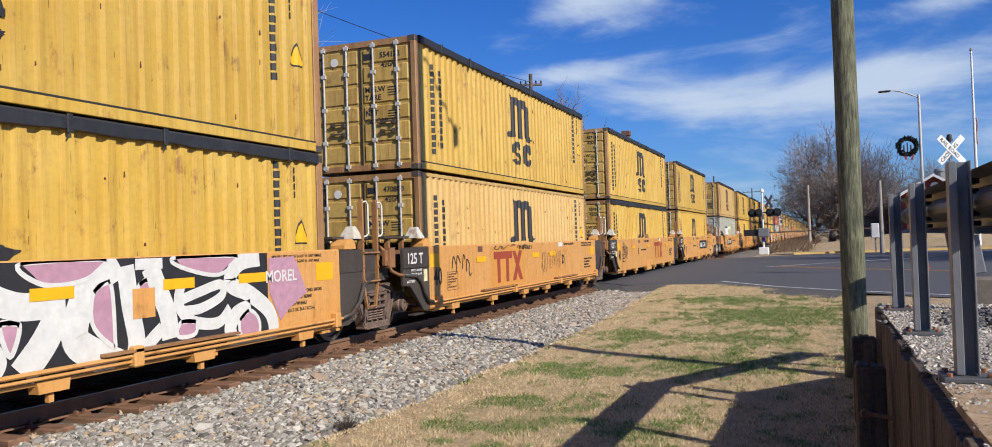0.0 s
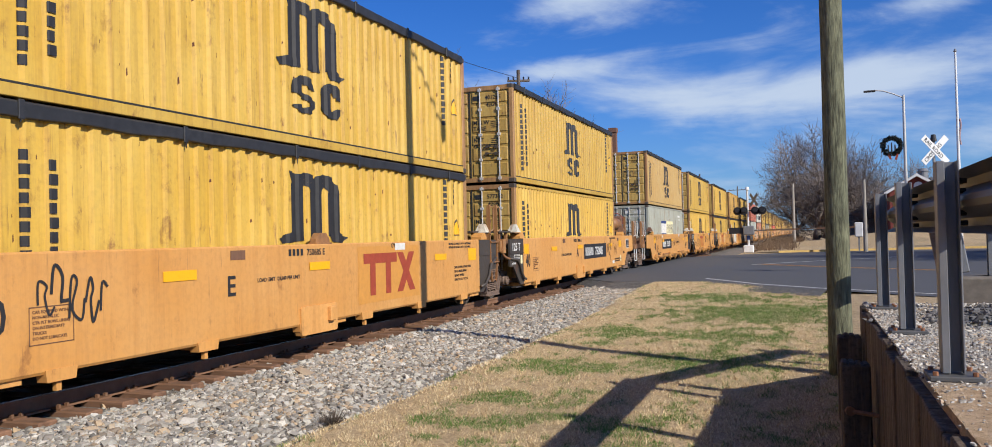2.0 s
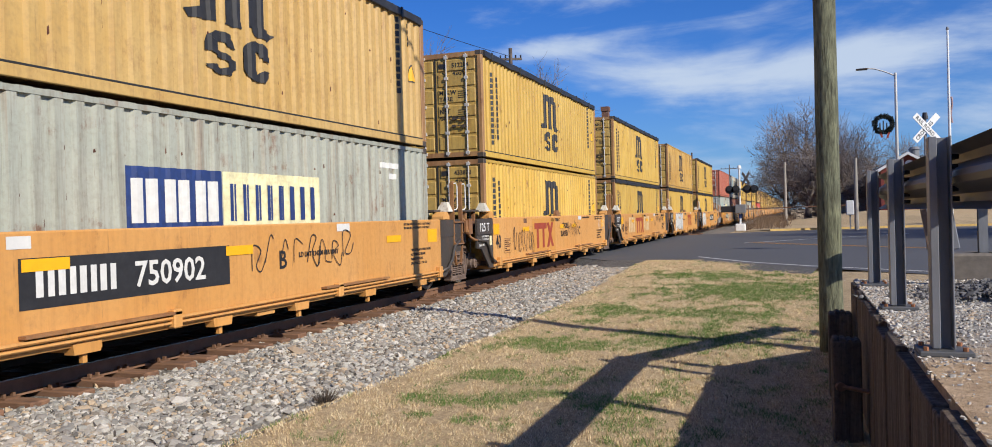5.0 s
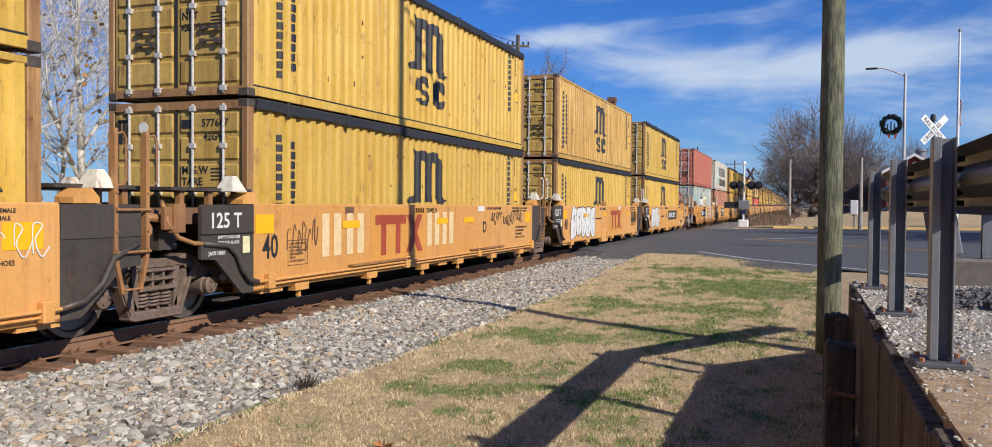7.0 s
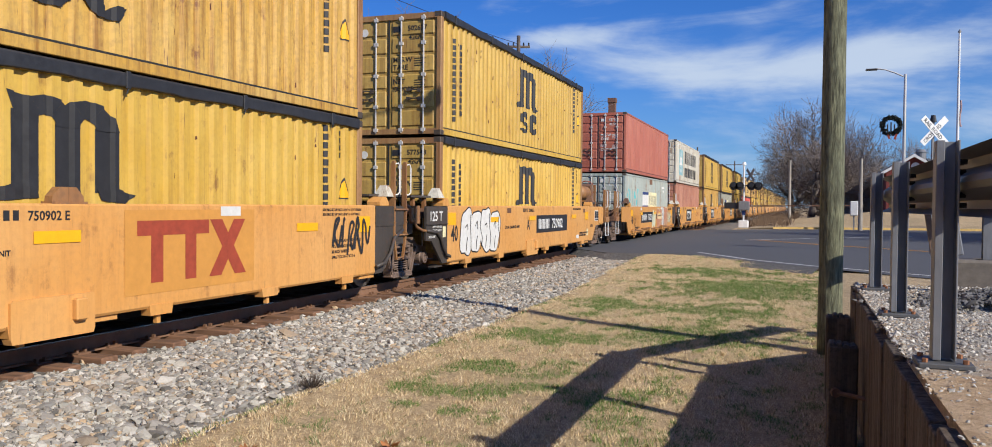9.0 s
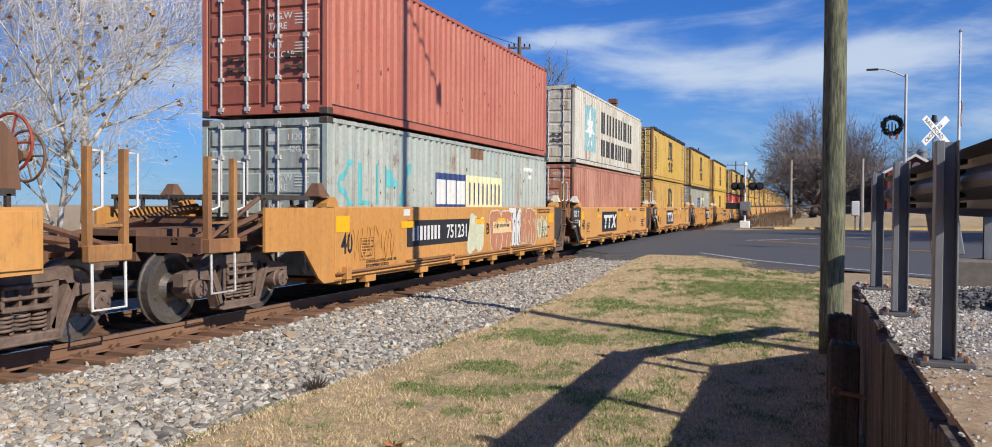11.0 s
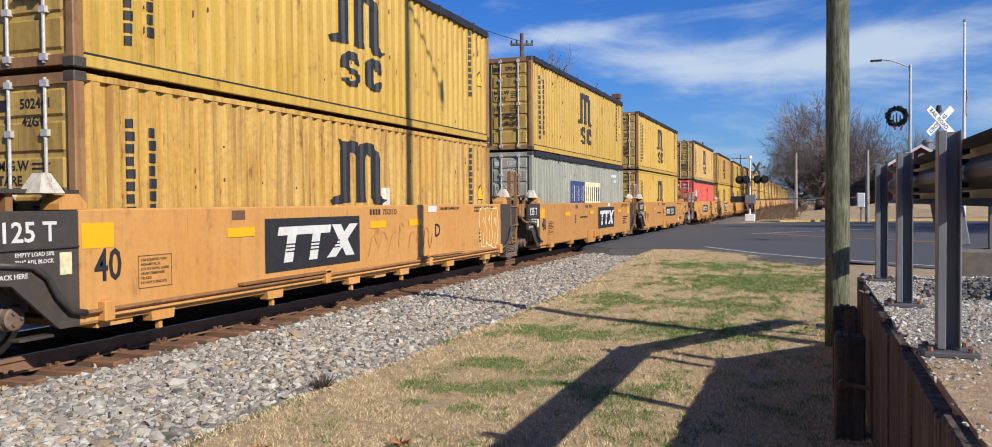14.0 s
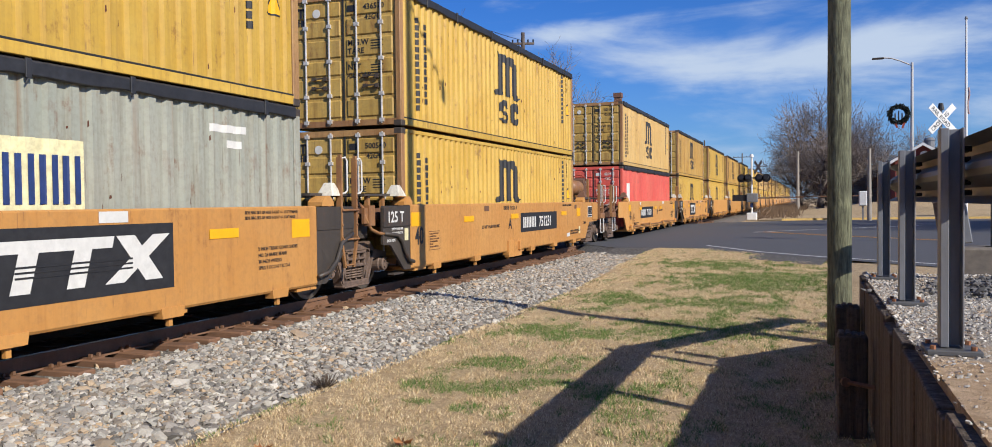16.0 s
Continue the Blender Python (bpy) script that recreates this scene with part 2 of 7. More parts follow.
def paint(name, color, fade, rust=(0.16, 0.06, 0.025), rust_amount=0.5, streaks=0.5, rough=0.5, vary=0.12, metal=0.0, dirt=0.35):
    """Weathered paint: faded patches, vertical streaks, rust spots and dirt."""
    m, nt, bsdf = node_material(name)
    vec, rnd = place_vector(nt)
    big = noise_node(nt, vec, 0.7, 5, 0.6)
    fine = noise_node(nt, vec, 14, 6, 0.65)
    run = noise_node(nt, vec, 1.0, 5, 0.7, (9, 9, 0.45))
    spot = noise_node(nt, vec, 3.2, 7, 0.72, (1, 1, 0.7))
    col = mix_node(nt, ramp_node(nt, big, 0.35, 0.7), color, fade)
    shade = ramp_node(nt, rnd, 0, 1, 1 - vary, 1 + vary)
    col = mix_node(nt, 1.0, col, shade, "MULTIPLY")
    col = mix_node(nt, ramp_node(nt, run, 0.47, 0.70, 0, streaks), col, tuple(c * k for c, k in zip(color, (0.52, 0.42, 0.36))))
    col = mix_node(nt, ramp_node(nt, fine, 0.45, 0.85, 0, dirt), col, (0.12, 0.09, 0.06))
    scratch = noise_node(nt, vec, 1.0, 3, 0.6, (26, 26, 1.6))
    col = mix_node(nt, ramp_node(nt, scratch, 0.66, 0.72, 0, 0.75 * min(1.0, rust_amount)), col, tuple(0.5 * a + 0.5 * b for a, b in zip(rust, (0.05, 0.04, 0.035))))
    if rust_amount > 0.6:
        drip = noise_node(nt, vec, 1.0, 4, 0.65, (5, 5, 0.16))
        col = mix_node(nt, ramp_node(nt, drip, 0.56, 0.68, 0, (rust_amount - 0.55) * 1.5), col, (0.22, 0.09, 0.025))
    mask = nt.nodes.new("ShaderNodeMath")
    mask.operation = "MULTIPLY"
    nt.links.new(ramp_node(nt, spot, 0.57, 0.66), mask.inputs[0])
    nt.links.new(ramp_node(nt, run, 0.42, 0.6, 0.15, rust_amount), mask.inputs[1])
    col = mix_node(nt, mask.outputs["Value"], col, rust)
    nt.links.new(col, bsdf.inputs["Base Color"])
    nt.links.new(ramp_node(nt, fine, 0.3, 0.8, rough - 0.08, rough + 0.2), bsdf.inputs["Roughness"])
    bsdf.inputs["Metallic"].default_value = metal
    bump(nt, bsdf, fine, 0.12, 0.004)
    return m


def plain(name, color, rough=0.6, metal=0.0, var=0.35, scale=9.0, bump_s=0.15, bump_d=0.005, stretch=None):
    m, nt, bsdf = node_material(name)
    vec, rnd = place_vector(nt)
    a = noise_node(nt, vec, scale, 6, 0.65, stretch)
    b = noise_node(nt, vec, scale * 0.12, 3)
    col = mix_node(nt, ramp_node(nt, a, 0.3, 0.75), tuple(c * (1 - var) for c in color), tuple(min(1, c * (1 + var)) for c in color))
    col = mix_node(nt, ramp_node(nt, b, 0.35, 0.7, 0, 0.6), col, tuple(c * (1 - 0.6 * var) for c in color))
    nt.links.new(col, bsdf.inputs["Base Color"])
    bsdf.inputs["Roughness"].default_value, bsdf.inputs["Metallic"].default_value = rough, metal
    bump(nt, bsdf, a, bump_s, bump_d)
    return m


YELLOW = paint("yellow container paint", (0.545, 0.335, 0.046), (0.60, 0.40, 0.085), rust_amount=0.75, streaks=0.42, vary=0.13, dirt=0.22)
YELLOW_OLD = paint("rusty yellow container paint", (0.55, 0.315, 0.055), (0.60, 0.39, 0.11), rust_amount=1.0, streaks=1.0, dirt=0.5)
YELLOW_PALE = paint("pale yellow container paint", (0.55, 0.345, 0.105), (0.59, 0.40, 0.15), rust_amount=0.5, streaks=0.4)
# door ends: the container yellow, with their weaker sunlight put into the colour
DOOR_YELLOW_SHADED = paint("shaded yellow door paint", (0.47, 0.30, 0.065), (0.50, 0.34, 0.10), rust_amount=0.8, streaks=0.7, dirt=0.45)
POST_BROWN = paint("worn corner post paint", (0.42, 0.24, 0.09), (0.26, 0.13, 0.06), rust_amount=0.9, streaks=0.9, dirt=0.5)
GREY_BOX = paint("grey green container paint", (0.33, 0.35, 0.29), (0.40, 0.40, 0.33), rust_amount=0.8, streaks=0.6)
TEAL_BOX = paint("pale teal container paint", (0.34, 0.40, 0.37), (0.43, 0.45, 0.39), rust_amount=0.9, streaks=0.5)
RED_BOX = paint("brick red container paint", (0.37, 0.10, 0.062), (0.42, 0.14, 0.09), rust_amount=0.4, streaks=0.35)
BROWN_BOX = paint("faded red brown container paint", (0.38, 0.15, 0.095), (0.48, 0.24, 0.16), rust_amount=0.8, streaks=0.9)
WHITE_BOX = paint("dirty white container paint", (0.66, 0.64, 0.55), (0.56, 0.51, 0.39), rust_amount=1.0, streaks=0.6)
SCARLET_BOX = paint("bright red container paint", (0.60, 0.08, 0.06), (0.62, 0.13, 0.09), rust_amount=0.3, streaks=0.3)
RUST_CHIP = plain("dark rust chip", (0.10, 0.032, 0.016), 0.85, var=0.5)
ROOF_BLACK = plain("black roof edge", (0.025, 0.026, 0.03), 0.55, var=0.5)
CASTING = plain("corner casting steel", (0.09, 0.07, 0.055), 0.6, 0.3)
ROD = plain("galvanised lock rod", (0.62, 0.60, 0.56), 0.45, 0.3, scale=20)
SEAL = plain("black door seal", (0.02, 0.02, 0.02), 0.7)
CAR_YELLOW = paint("yellow orange car paint", (0.60, 0.285, 0.072), (0.63, 0.33, 0.105), rust_amount=0.5, streaks=0.28, vary=0.06, dirt=0.22)
CAR_OCHRE = paint("ochre car paint", (0.52, 0.24, 0.06), (0.56, 0.28, 0.08), rust_amount=0.5, streaks=0.3, vary=0.08, dirt=0.3)
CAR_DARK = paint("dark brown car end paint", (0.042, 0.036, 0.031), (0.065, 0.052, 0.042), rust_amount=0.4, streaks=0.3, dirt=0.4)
RUSTY = paint("rusty yellow steel", (0.40, 0.20, 0.07), (0.20, 0.09, 0.045), rust_amount=0.9, streaks=0.8, dirt=0.6)
RUST_BROWN = paint("brown rusted steel", (0.13, 0.062, 0.035), (0.20, 0.10, 0.055), rust_amount=0.5, streaks=0.6, dirt=0.5, rough=0.7)
TRUCK_IRON = plain("grimy cast iron", (0.19, 0.13, 0.098), 0.7, 0.2, var=0.5, bump_s=0.4)
WHEEL_RIM = plain("worn wheel steel", (0.22, 0.19, 0.16), 0.4, 0.7, scale=25)
REFLECTOR = plain("yellow reflector", (0.85, 0.42, 0.01), 0.35, var=0.08)
WHITE_PAINT = plain("white stencil paint", (0.64, 0.63, 0.59), 0.6, var=0.15)
BLACK_PAINT = plain("black stencil paint", (0.022, 0.022, 0.024), 0.6, var=0.4)
MAROON_PAINT = plain("maroon stencil paint", (0.33, 0.055, 0.025), 0.6, var=0.25)
BLUE_PAINT = plain("navy stencil paint", (0.02, 0.045, 0.16), 0.6)
CREAM_PAINT = plain("cream stencil paint", (0.75, 0.68, 0.40), 0.6)
TEAL_PAINT = plain("light blue stencil paint", (0.24, 0.42, 0.44), 0.6)
MAUVE_PAINT = plain("mauve spray paint", (0.46, 0.25, 0.32), 0.55, var=0.2)

# ---- containers ----
LEN, HALF, TALL = 12.192, 1.219, 2.591
WAVE = 0.2775


def wave_x(y):
    """The outer face of the corrugated side at y, as a distance from the container's middle plane."""
    p = ((y - 0.24) % WAVE) / WAVE
    deep = 0.044
    if p < 0.40:
        return HALF - 0.012
    if p < 0.53:
        return HALF - 0.012 - deep * (p - 0.40) / 0.13
    if p < 0.87:
        return HALF - 0.012 - deep
    return HALF - 0.012 - deep * (1 - p) / 0.13


def wave_breaks(y0, y1):
    out = [y0]
    k = math.floor((y0 - 0.24) / WAVE)
    while True:
        for q in (0.0, 0.40, 0.53, 0.87):
            y = 0.24 + (k + q) * WAVE
            if y0 + 0.002 < y < y1 - 0.002:
                out.append(y)
        k += 1
        if 0.24 + k * WAVE > y1:
            break
    return out + [y1]


def corrugated_side(sign):
    s = Solid()
    ys = wave_breaks(0.17, LEN - 0.17)
    for a, b in zip(ys, ys[1:]):
        xa, xb = sign * wave_x(a), sign * wave_x(b)
        s.add([(xa, a, 0.15), (xb, b, 0.15), (xb, b, TALL - 0.075), (xa, a, TALL - 0.075)], [(0, 1, 2, 3)])
    me = s.mesh("side_wall")
    return me


def paint_on_side(polys, depth=0.004):
    """Convex outlines in (y, z) laid on the corrugated side, cut at every fold."""
    s = Solid()
    for nth, poly in enumerate(polys):
        depth += 0.0006 if nth else 0.0
        y0, y1 = min(p[0] for p in poly), max(p[0] for p in poly)
        cuts = sorted(set(wave_breaks(y0, y1) + [p[0] for p in poly]))

        def span(y):
            zs = []
            for (ya, za), (yb, zb) in zip(poly, poly[1:] + poly[:1]):
                if abs(ya - yb) < 1e-6:
                    if abs(y - ya) < 1e-6:
                        zs += [za, zb]
                elif min(ya, yb) - 1e-6 <= y <= max(ya, yb) + 1e-6:
                    zs.append(za + (zb - za) * (y - ya) / (yb - ya))
            return min(zs), max(zs)

        for a, b in zip(cuts, cuts[1:]):
            e = 1e-5
            (la, ha), (lb, hb) = span(a + e), span(b - e)
            s.add([(wave_x(a) + depth, a, la), (wave_x(b - e) + depth, b, lb), (wave_x(b - e) + depth, b, hb), (wave_x(a) + depth, a, ha)], [(0, 1, 2, 3)])
    return s


def rect(y0, y1, z0, z1):
    return [(y0, z0), (y1, z0), (y1, z1), (y0, z1)]


def frame_solid():
    s = Solid()
    for sx in (-1, 1):
        a, b = sorted((sx * (HALF - 0.11), sx * HALF))
        s.chamfered(a, b, 0.0, 0.14, 0.1, TALL - 0.1, 0.012)
        s.chamfered(a, b, LEN - 0.16, LEN, 0.1, TALL - 0.1, 0.012)
    for y0, y1 in ((0.0, 0.1), (LEN - 0.1, LEN)):
        s.box(-HALF + 0.1, HALF - 0.1, y0, y1, 0.03, 0.14)
        s.box(-HALF + 0.1, HALF - 0.1, y0, y1, TALL - 0.13, TALL - 0.015)
    s.box(-HALF + 0.06, HALF - 0.06, 0.1, LEN - 0.1, 0.05, 0.12)
    return s


def rail_solid(sx, low):
    a, b = sorted((sx * (HALF - 0.06), sx * (HALF - 0.004)))
    if low:
        return Solid().chamfered(a, b, 0.12, LEN - 0.12, 0.02, 0.148, 0.006)
    return Solid().box(a, b, 0.12, LEN - 0.12, TALL - 0.085, TALL - 0.02)


PANEL_ROWS = (0.17, 0.56, 0.98, 1.32, 1.72, 2.10, TALL - 0.15)


def door_solid(x0, x1):
    return Solid().box(x0, x1, 0.035, 0.075, 0.14, TALL - 0.13)


def panel_meshes(x0, x1):
    return [Solid().chamfered(x0 + 0.05, x1 - 0.05, 0.012, 0.05, a + 0.03, b - 0.025, 0.022).mesh("panel") for a, b in zip(PANEL_ROWS, PANEL_ROWS[1:])]


def rod_solid():
    s = Solid()
    s.tube((0, -0.01, 0.06), (0, -0.01, TALL - 0.06), 0.019, 8)
    for z in (0.12, 0.62, 1.28, 1.95, TALL - 0.12):
        s.box(-0.045, 0.045, -0.035, 0.035, z - 0.035, z + 0.035)
    return s


def handle_solid():
    s = Solid()
    for z in (0.78, 0.96):
        s.box(-0.02, 0.30, -0.045, -0.02, z - 0.014, z + 0.014)
        s.box(0.22, 0.29, -0.055, 0.03, z - 0.05, z + 0.03)
        s.box(-0.04, 0.04, -0.05, 0.03, z - 0.03, z + 0.03)
    return s


def roof_solid():
    s = Solid()
    n = 34
    for i in range(n):
        y0 = 0.15 + (LEN - 0.3) * i / n
        y1 = 0.15 + (LEN - 0.3) * (i + 0.55) / n
        y2 = 0.15 + (LEN - 0.3) * (i + 1) / n
        s.box(-HALF + 0.05, HALF - 0.05, y0, y1, TALL - 0.03, TALL - 0.006)
        s.box(-HALF + 0.05, HALF - 0.05, y1, y2, TALL - 0.05, TALL - 0.026)
    return s


def tarp_solid(seed):
    """A black roof tarpaulin folded over the top edge as a flat band, with its straps."""
    rng = random.Random(seed)
    s = Solid()
    n, m = 60, 6
    v = []
    for i in range(n + 1):
        y = 0.16 + (LEN - 0.32) * i / n
        sag = 0.010 * math.sin(i * 0.9 + seed) + rng.uniform(-0.005, 0.005)
        out = 0.006 * math.sin(i * 0.37 + seed) + rng.uniform(-0.003, 0.003)
        v += [(HALF - 0.10, y, TALL + 0.012), (HALF + 0.020 + out, y, TALL + 0.018), (HALF + 0.040 + out, y, TALL - 0.004), (HALF + 0.036 + out, y, TALL - 0.132 + sag),
              (HALF + 0.018 + out, y, TALL - 0.145 + sag), (HALF - 0.02, y, TALL - 0.140 + sag)]
    s.add(v, [(i * m + k, i * m + (k + 1) % m, (i + 1) * m + (k + 1) % m, (i + 1) * m + k) for i in range(n) for k in range(m)] + [tuple(range(m)), tuple(range(n * m, n * m + m))])
    for k in range(6):
        y = LEN * (k + 0.5 + rng.uniform(-0.2, 0.2)) / 6
        s.chamfered(HALF + 0.03, HALF + 0.056, y - 0.035, y + 0.035, TALL - 0.165, TALL + 0.03, 0.006)
        s.tube((HALF + 0.045, y, TALL - 0.16), (HALF + 0.035, y + rng.uniform(-0.03, 0.03), TALL - rng.uniform(0.19, 0.25)), 0.012, 5, 0.007)
    return s


def shade_line_solid():
    """A black strip painting in the shade where the corrugated sheet meets the bottom rail."""
    return Solid().box(HALF - 0.058, HALF - 0.006, 0.15, LEN - 0.15, 0.149, 0.172)


def casting_solid():
    s = Solid()
    s.chamfered(-0.08, 0.084, -0.004, 0.17, -0.057, 0.06, 0.012)
    return s


M_SIDE = {1: corrugated_side(1), -1: corrugated_side(-1)}
M_FRAME = frame_solid().mesh("frame")
M_RAILS = [rail_solid(s, k).mesh("side_rail") for s in (1, -1) for k in (True, False)]
M_DOOR = (door_solid(-1.10, -0.012).mesh("door"), door_solid(0.012, 1.10).mesh("door"))
M_PANELS = (panel_meshes(-1.10, -0.012), panel_meshes(0.012, 1.10))
M_ROD, M_HANDLE, M_ROOF = rod_solid().mesh("lock_rod"), handle_solid().mesh("handle"), roof_solid().mesh("roof")
M_CAST = casting_solid().mesh("corner_casting")
GALV_ROD = ROD
M_TARP = [tarp_solid(i).mesh("tarpaulin") for i in range(3)]
M_SHADE_LINE = shade_line_solid().mesh("rail_seam")
M_SEAL = Solid().box(-0.014, 0.014, 0.01, 0.05, 0.14, TALL - 0.13).box(-1.115, -1.10, 0.02, 0.06, 0.14, TALL - 0.13).box(1.10, 1.115, 0.02, 0.06, 0.14, TALL - 0.13).mesh("door_seal")
M_BACK = Solid().box(-HALF + 0.1, HALF - 0.1, LEN - 0.08, LEN - 0.04, 0.12, TALL - 0.1).mesh("end_wall")


def bow(y0, y1, z0, z1, t, w0, w1):
    """A half-round shoulder from one leg to the next, as short pieces."""
    out = []
    n = 6
    cy, ry = (y0 + y1) / 2, (y1 - y0) / 2
    for i in range(n):
        a, b = math.pi * i / n, math.pi * (i + 1) / n
        o = [(cy - ry * math.cos(a), z0 + (z1 - z0) * math.sin(a)), (cy - ry * math.cos(b), z0 + (z1 - z0) * math.sin(b))]
        k = max(0.05, (ry - (w0 if i < 3 else w1)) / ry)
        q = [(cy - ry * k * math.cos(b), z0 + (z1 - z0 - t) * math.sin(b)), (cy - ry * k * math.cos(a), z0 + (z1 - z0 - t) * math.sin(a))]
        out.append(o + q)
    return out


def m_mark():
    """The three-legged black emblem of the side."""
    a = [rect(5.31, 5.63, 1.26, 2.06), rect(5.82, 6.14, 1.26, 1.95), rect(6.34, 6.68, 1.26, 1.95)]
    a += [[(5.26, 2.24), (5.34, 2.04), (5.60, 2.04), (5.54, 2.20)]]
    a += bow(5.31, 6.14, 1.93, 2.24, 0.20, 0.31, 0.31) + bow(5.82, 6.68, 1.93, 2.24, 0.20, 0.31, 0.33)
    a += [[(4.98, 1.24), (5.06, 1.16), (5.62, 1.20), (5.60, 1.32), (5.30, 1.33)], [(5.80, 1.20), (6.16, 1.20), (6.12, 1.32), (5.84, 1.32)]]
    a += [[(6.36, 1.30), (6.42, 1.18), (6.80, 1.14), (6.92, 1.24), (6.66, 1.31)]]
    return a


def low_mark():
    """The two round-shouldered black shapes below it."""
    y0 = 5.42
    a = bow(y0, y0 + 0.62, 0.90, 1.10, 0.14, 0.22, 0.22) + [rect(y0, y0 + 0.22, 0.80, 0.92), [(y0, 0.82), (y0 + 0.19, 0.86), (y0 + 0.62, 0.74), (y0 + 0.56, 0.66)]]
    a += [rect(y0 + 0.43, y0 + 0.62, 0.62, 0.74), [(y0, 0.62), (y0 + 0.18, 0.64), (y0 + 0.30, 0.60), (y0 + 0.46, 0.64), (y0 + 0.62, 0.64), (y0 + 0.48, 0.52), (y0 + 0.14, 0.52)]]
    c = y0 + 0.78
    a += bow(c, c + 0.62, 0.88, 1.10, 0.14, 0.23, 0.23) + [rect(c, c + 0.24, 0.68, 0.90), rect(c + 0.42, c + 0.62, 0.84, 0.92)]
    a += [[(c, 0.70), (c + 0.21, 0.70), (c + 0.30, 0.62), (c + 0.44, 0.70), (c + 0.62, 0.70), (c + 0.46, 0.53), (c + 0.16, 0.53)]]
    return a


def writing_bars(rows):
    """Columns of small bars for upright lettering: (y, top, count, height of a letter)."""
    out = []
    for y, top, count, h in rows:
        for i in range(count):
            z1 = top - i * h * 1.24
            out.append(rect(y, y + h * (0.66, 0.84, 0.74)[i % 3], z1 - h * 0.92, z1))
    return out


M_MARK = paint_on_side(m_mark() + low_mark()).mesh("side_emblem")
M_LETTERS = paint_on_side(writing_bars([(0.74, 2.15, 13, 0.114), (1.06, 2.07, 11, 0.118)])).mesh("side_lettering")
M_NUMBER = paint_on_side(writing_bars([(11.0, 2.42, 11, 0.11), (11.42, 2.36, 4, 0.095)])).mesh("side_number")


M_WARN_EDGE = paint_on_side([[(11.42, 1.24), (11.80, 1.24), (11.61, 1.60)]], 0.004).mesh("warning_sign")
M_WARN = paint_on_side([[(11.46, 1.265), (11.76, 1.265), (11.61, 1.55)]], 0.006).mesh("warning_sign")


def big_words(y0, z0, count, w, h, gap):
    """Plain pairs of bars for a long painted name."""
    out = []
    for i in range(count):
        y = y0 + i * (w + gap)
        out += [rect(y, y + w * 0.34, z0, z0 + h), rect(y + w * 0.56, y + w * 0.92, z0, z0 + h)]
    return out


def star_points(cy, cz, r):
    out = []
    for k in range(7):
        a = math.pi / 2 + k * 2 * math.pi / 7
        tip = (cy + r * math.cos(a), cz + r * math.sin(a))
        b1, b2 = a + math.pi / 7, a - math.pi / 7
        out.append([tip, (cy + 0.38 * r * math.cos(b1), cz + 0.38 * r * math.sin(b1)), (cy, cz), (cy + 0.38 * r * math.cos(b2), cz + 0.38 * r * math.sin(b2))])
    return out


def chip_rects(seed):
    """Short upright rust chips along the folds of the sheet, most in rows at a few heights."""
    r = random.Random(seed)
    out = []
    for k in range(70):
        fold = 0.24 + WAVE * (r.randrange(1, 41) + r.choice((0.37, 0.52, 0.88)))
        z = r.choice((0.55, 1.0, 1.48, 2.0)) + r.gauss(0, 0.05) if r.random() < 0.6 else r.uniform(0.25, 2.35)
        h, w = r.uniform(0.03, 0.11), r.uniform(0.008, 0.020)
        out.append([(fold, z), (fold + w, z + 0.2 * h), (fold + w * 0.8, z + h), (fold + w * 0.1, z + 0.85 * h)])
    return out


M_CHIPS = []
for _k in range(4):
    _s = Solid()
    for _poly in chip_rects(40 + _k):
        _p = paint_on_side([_poly], 0.0025)
        _s.add(_p.v, _p.f)
    M_CHIPS.append(_s.mesh("rust"))
CONTAINER_MOVES = []


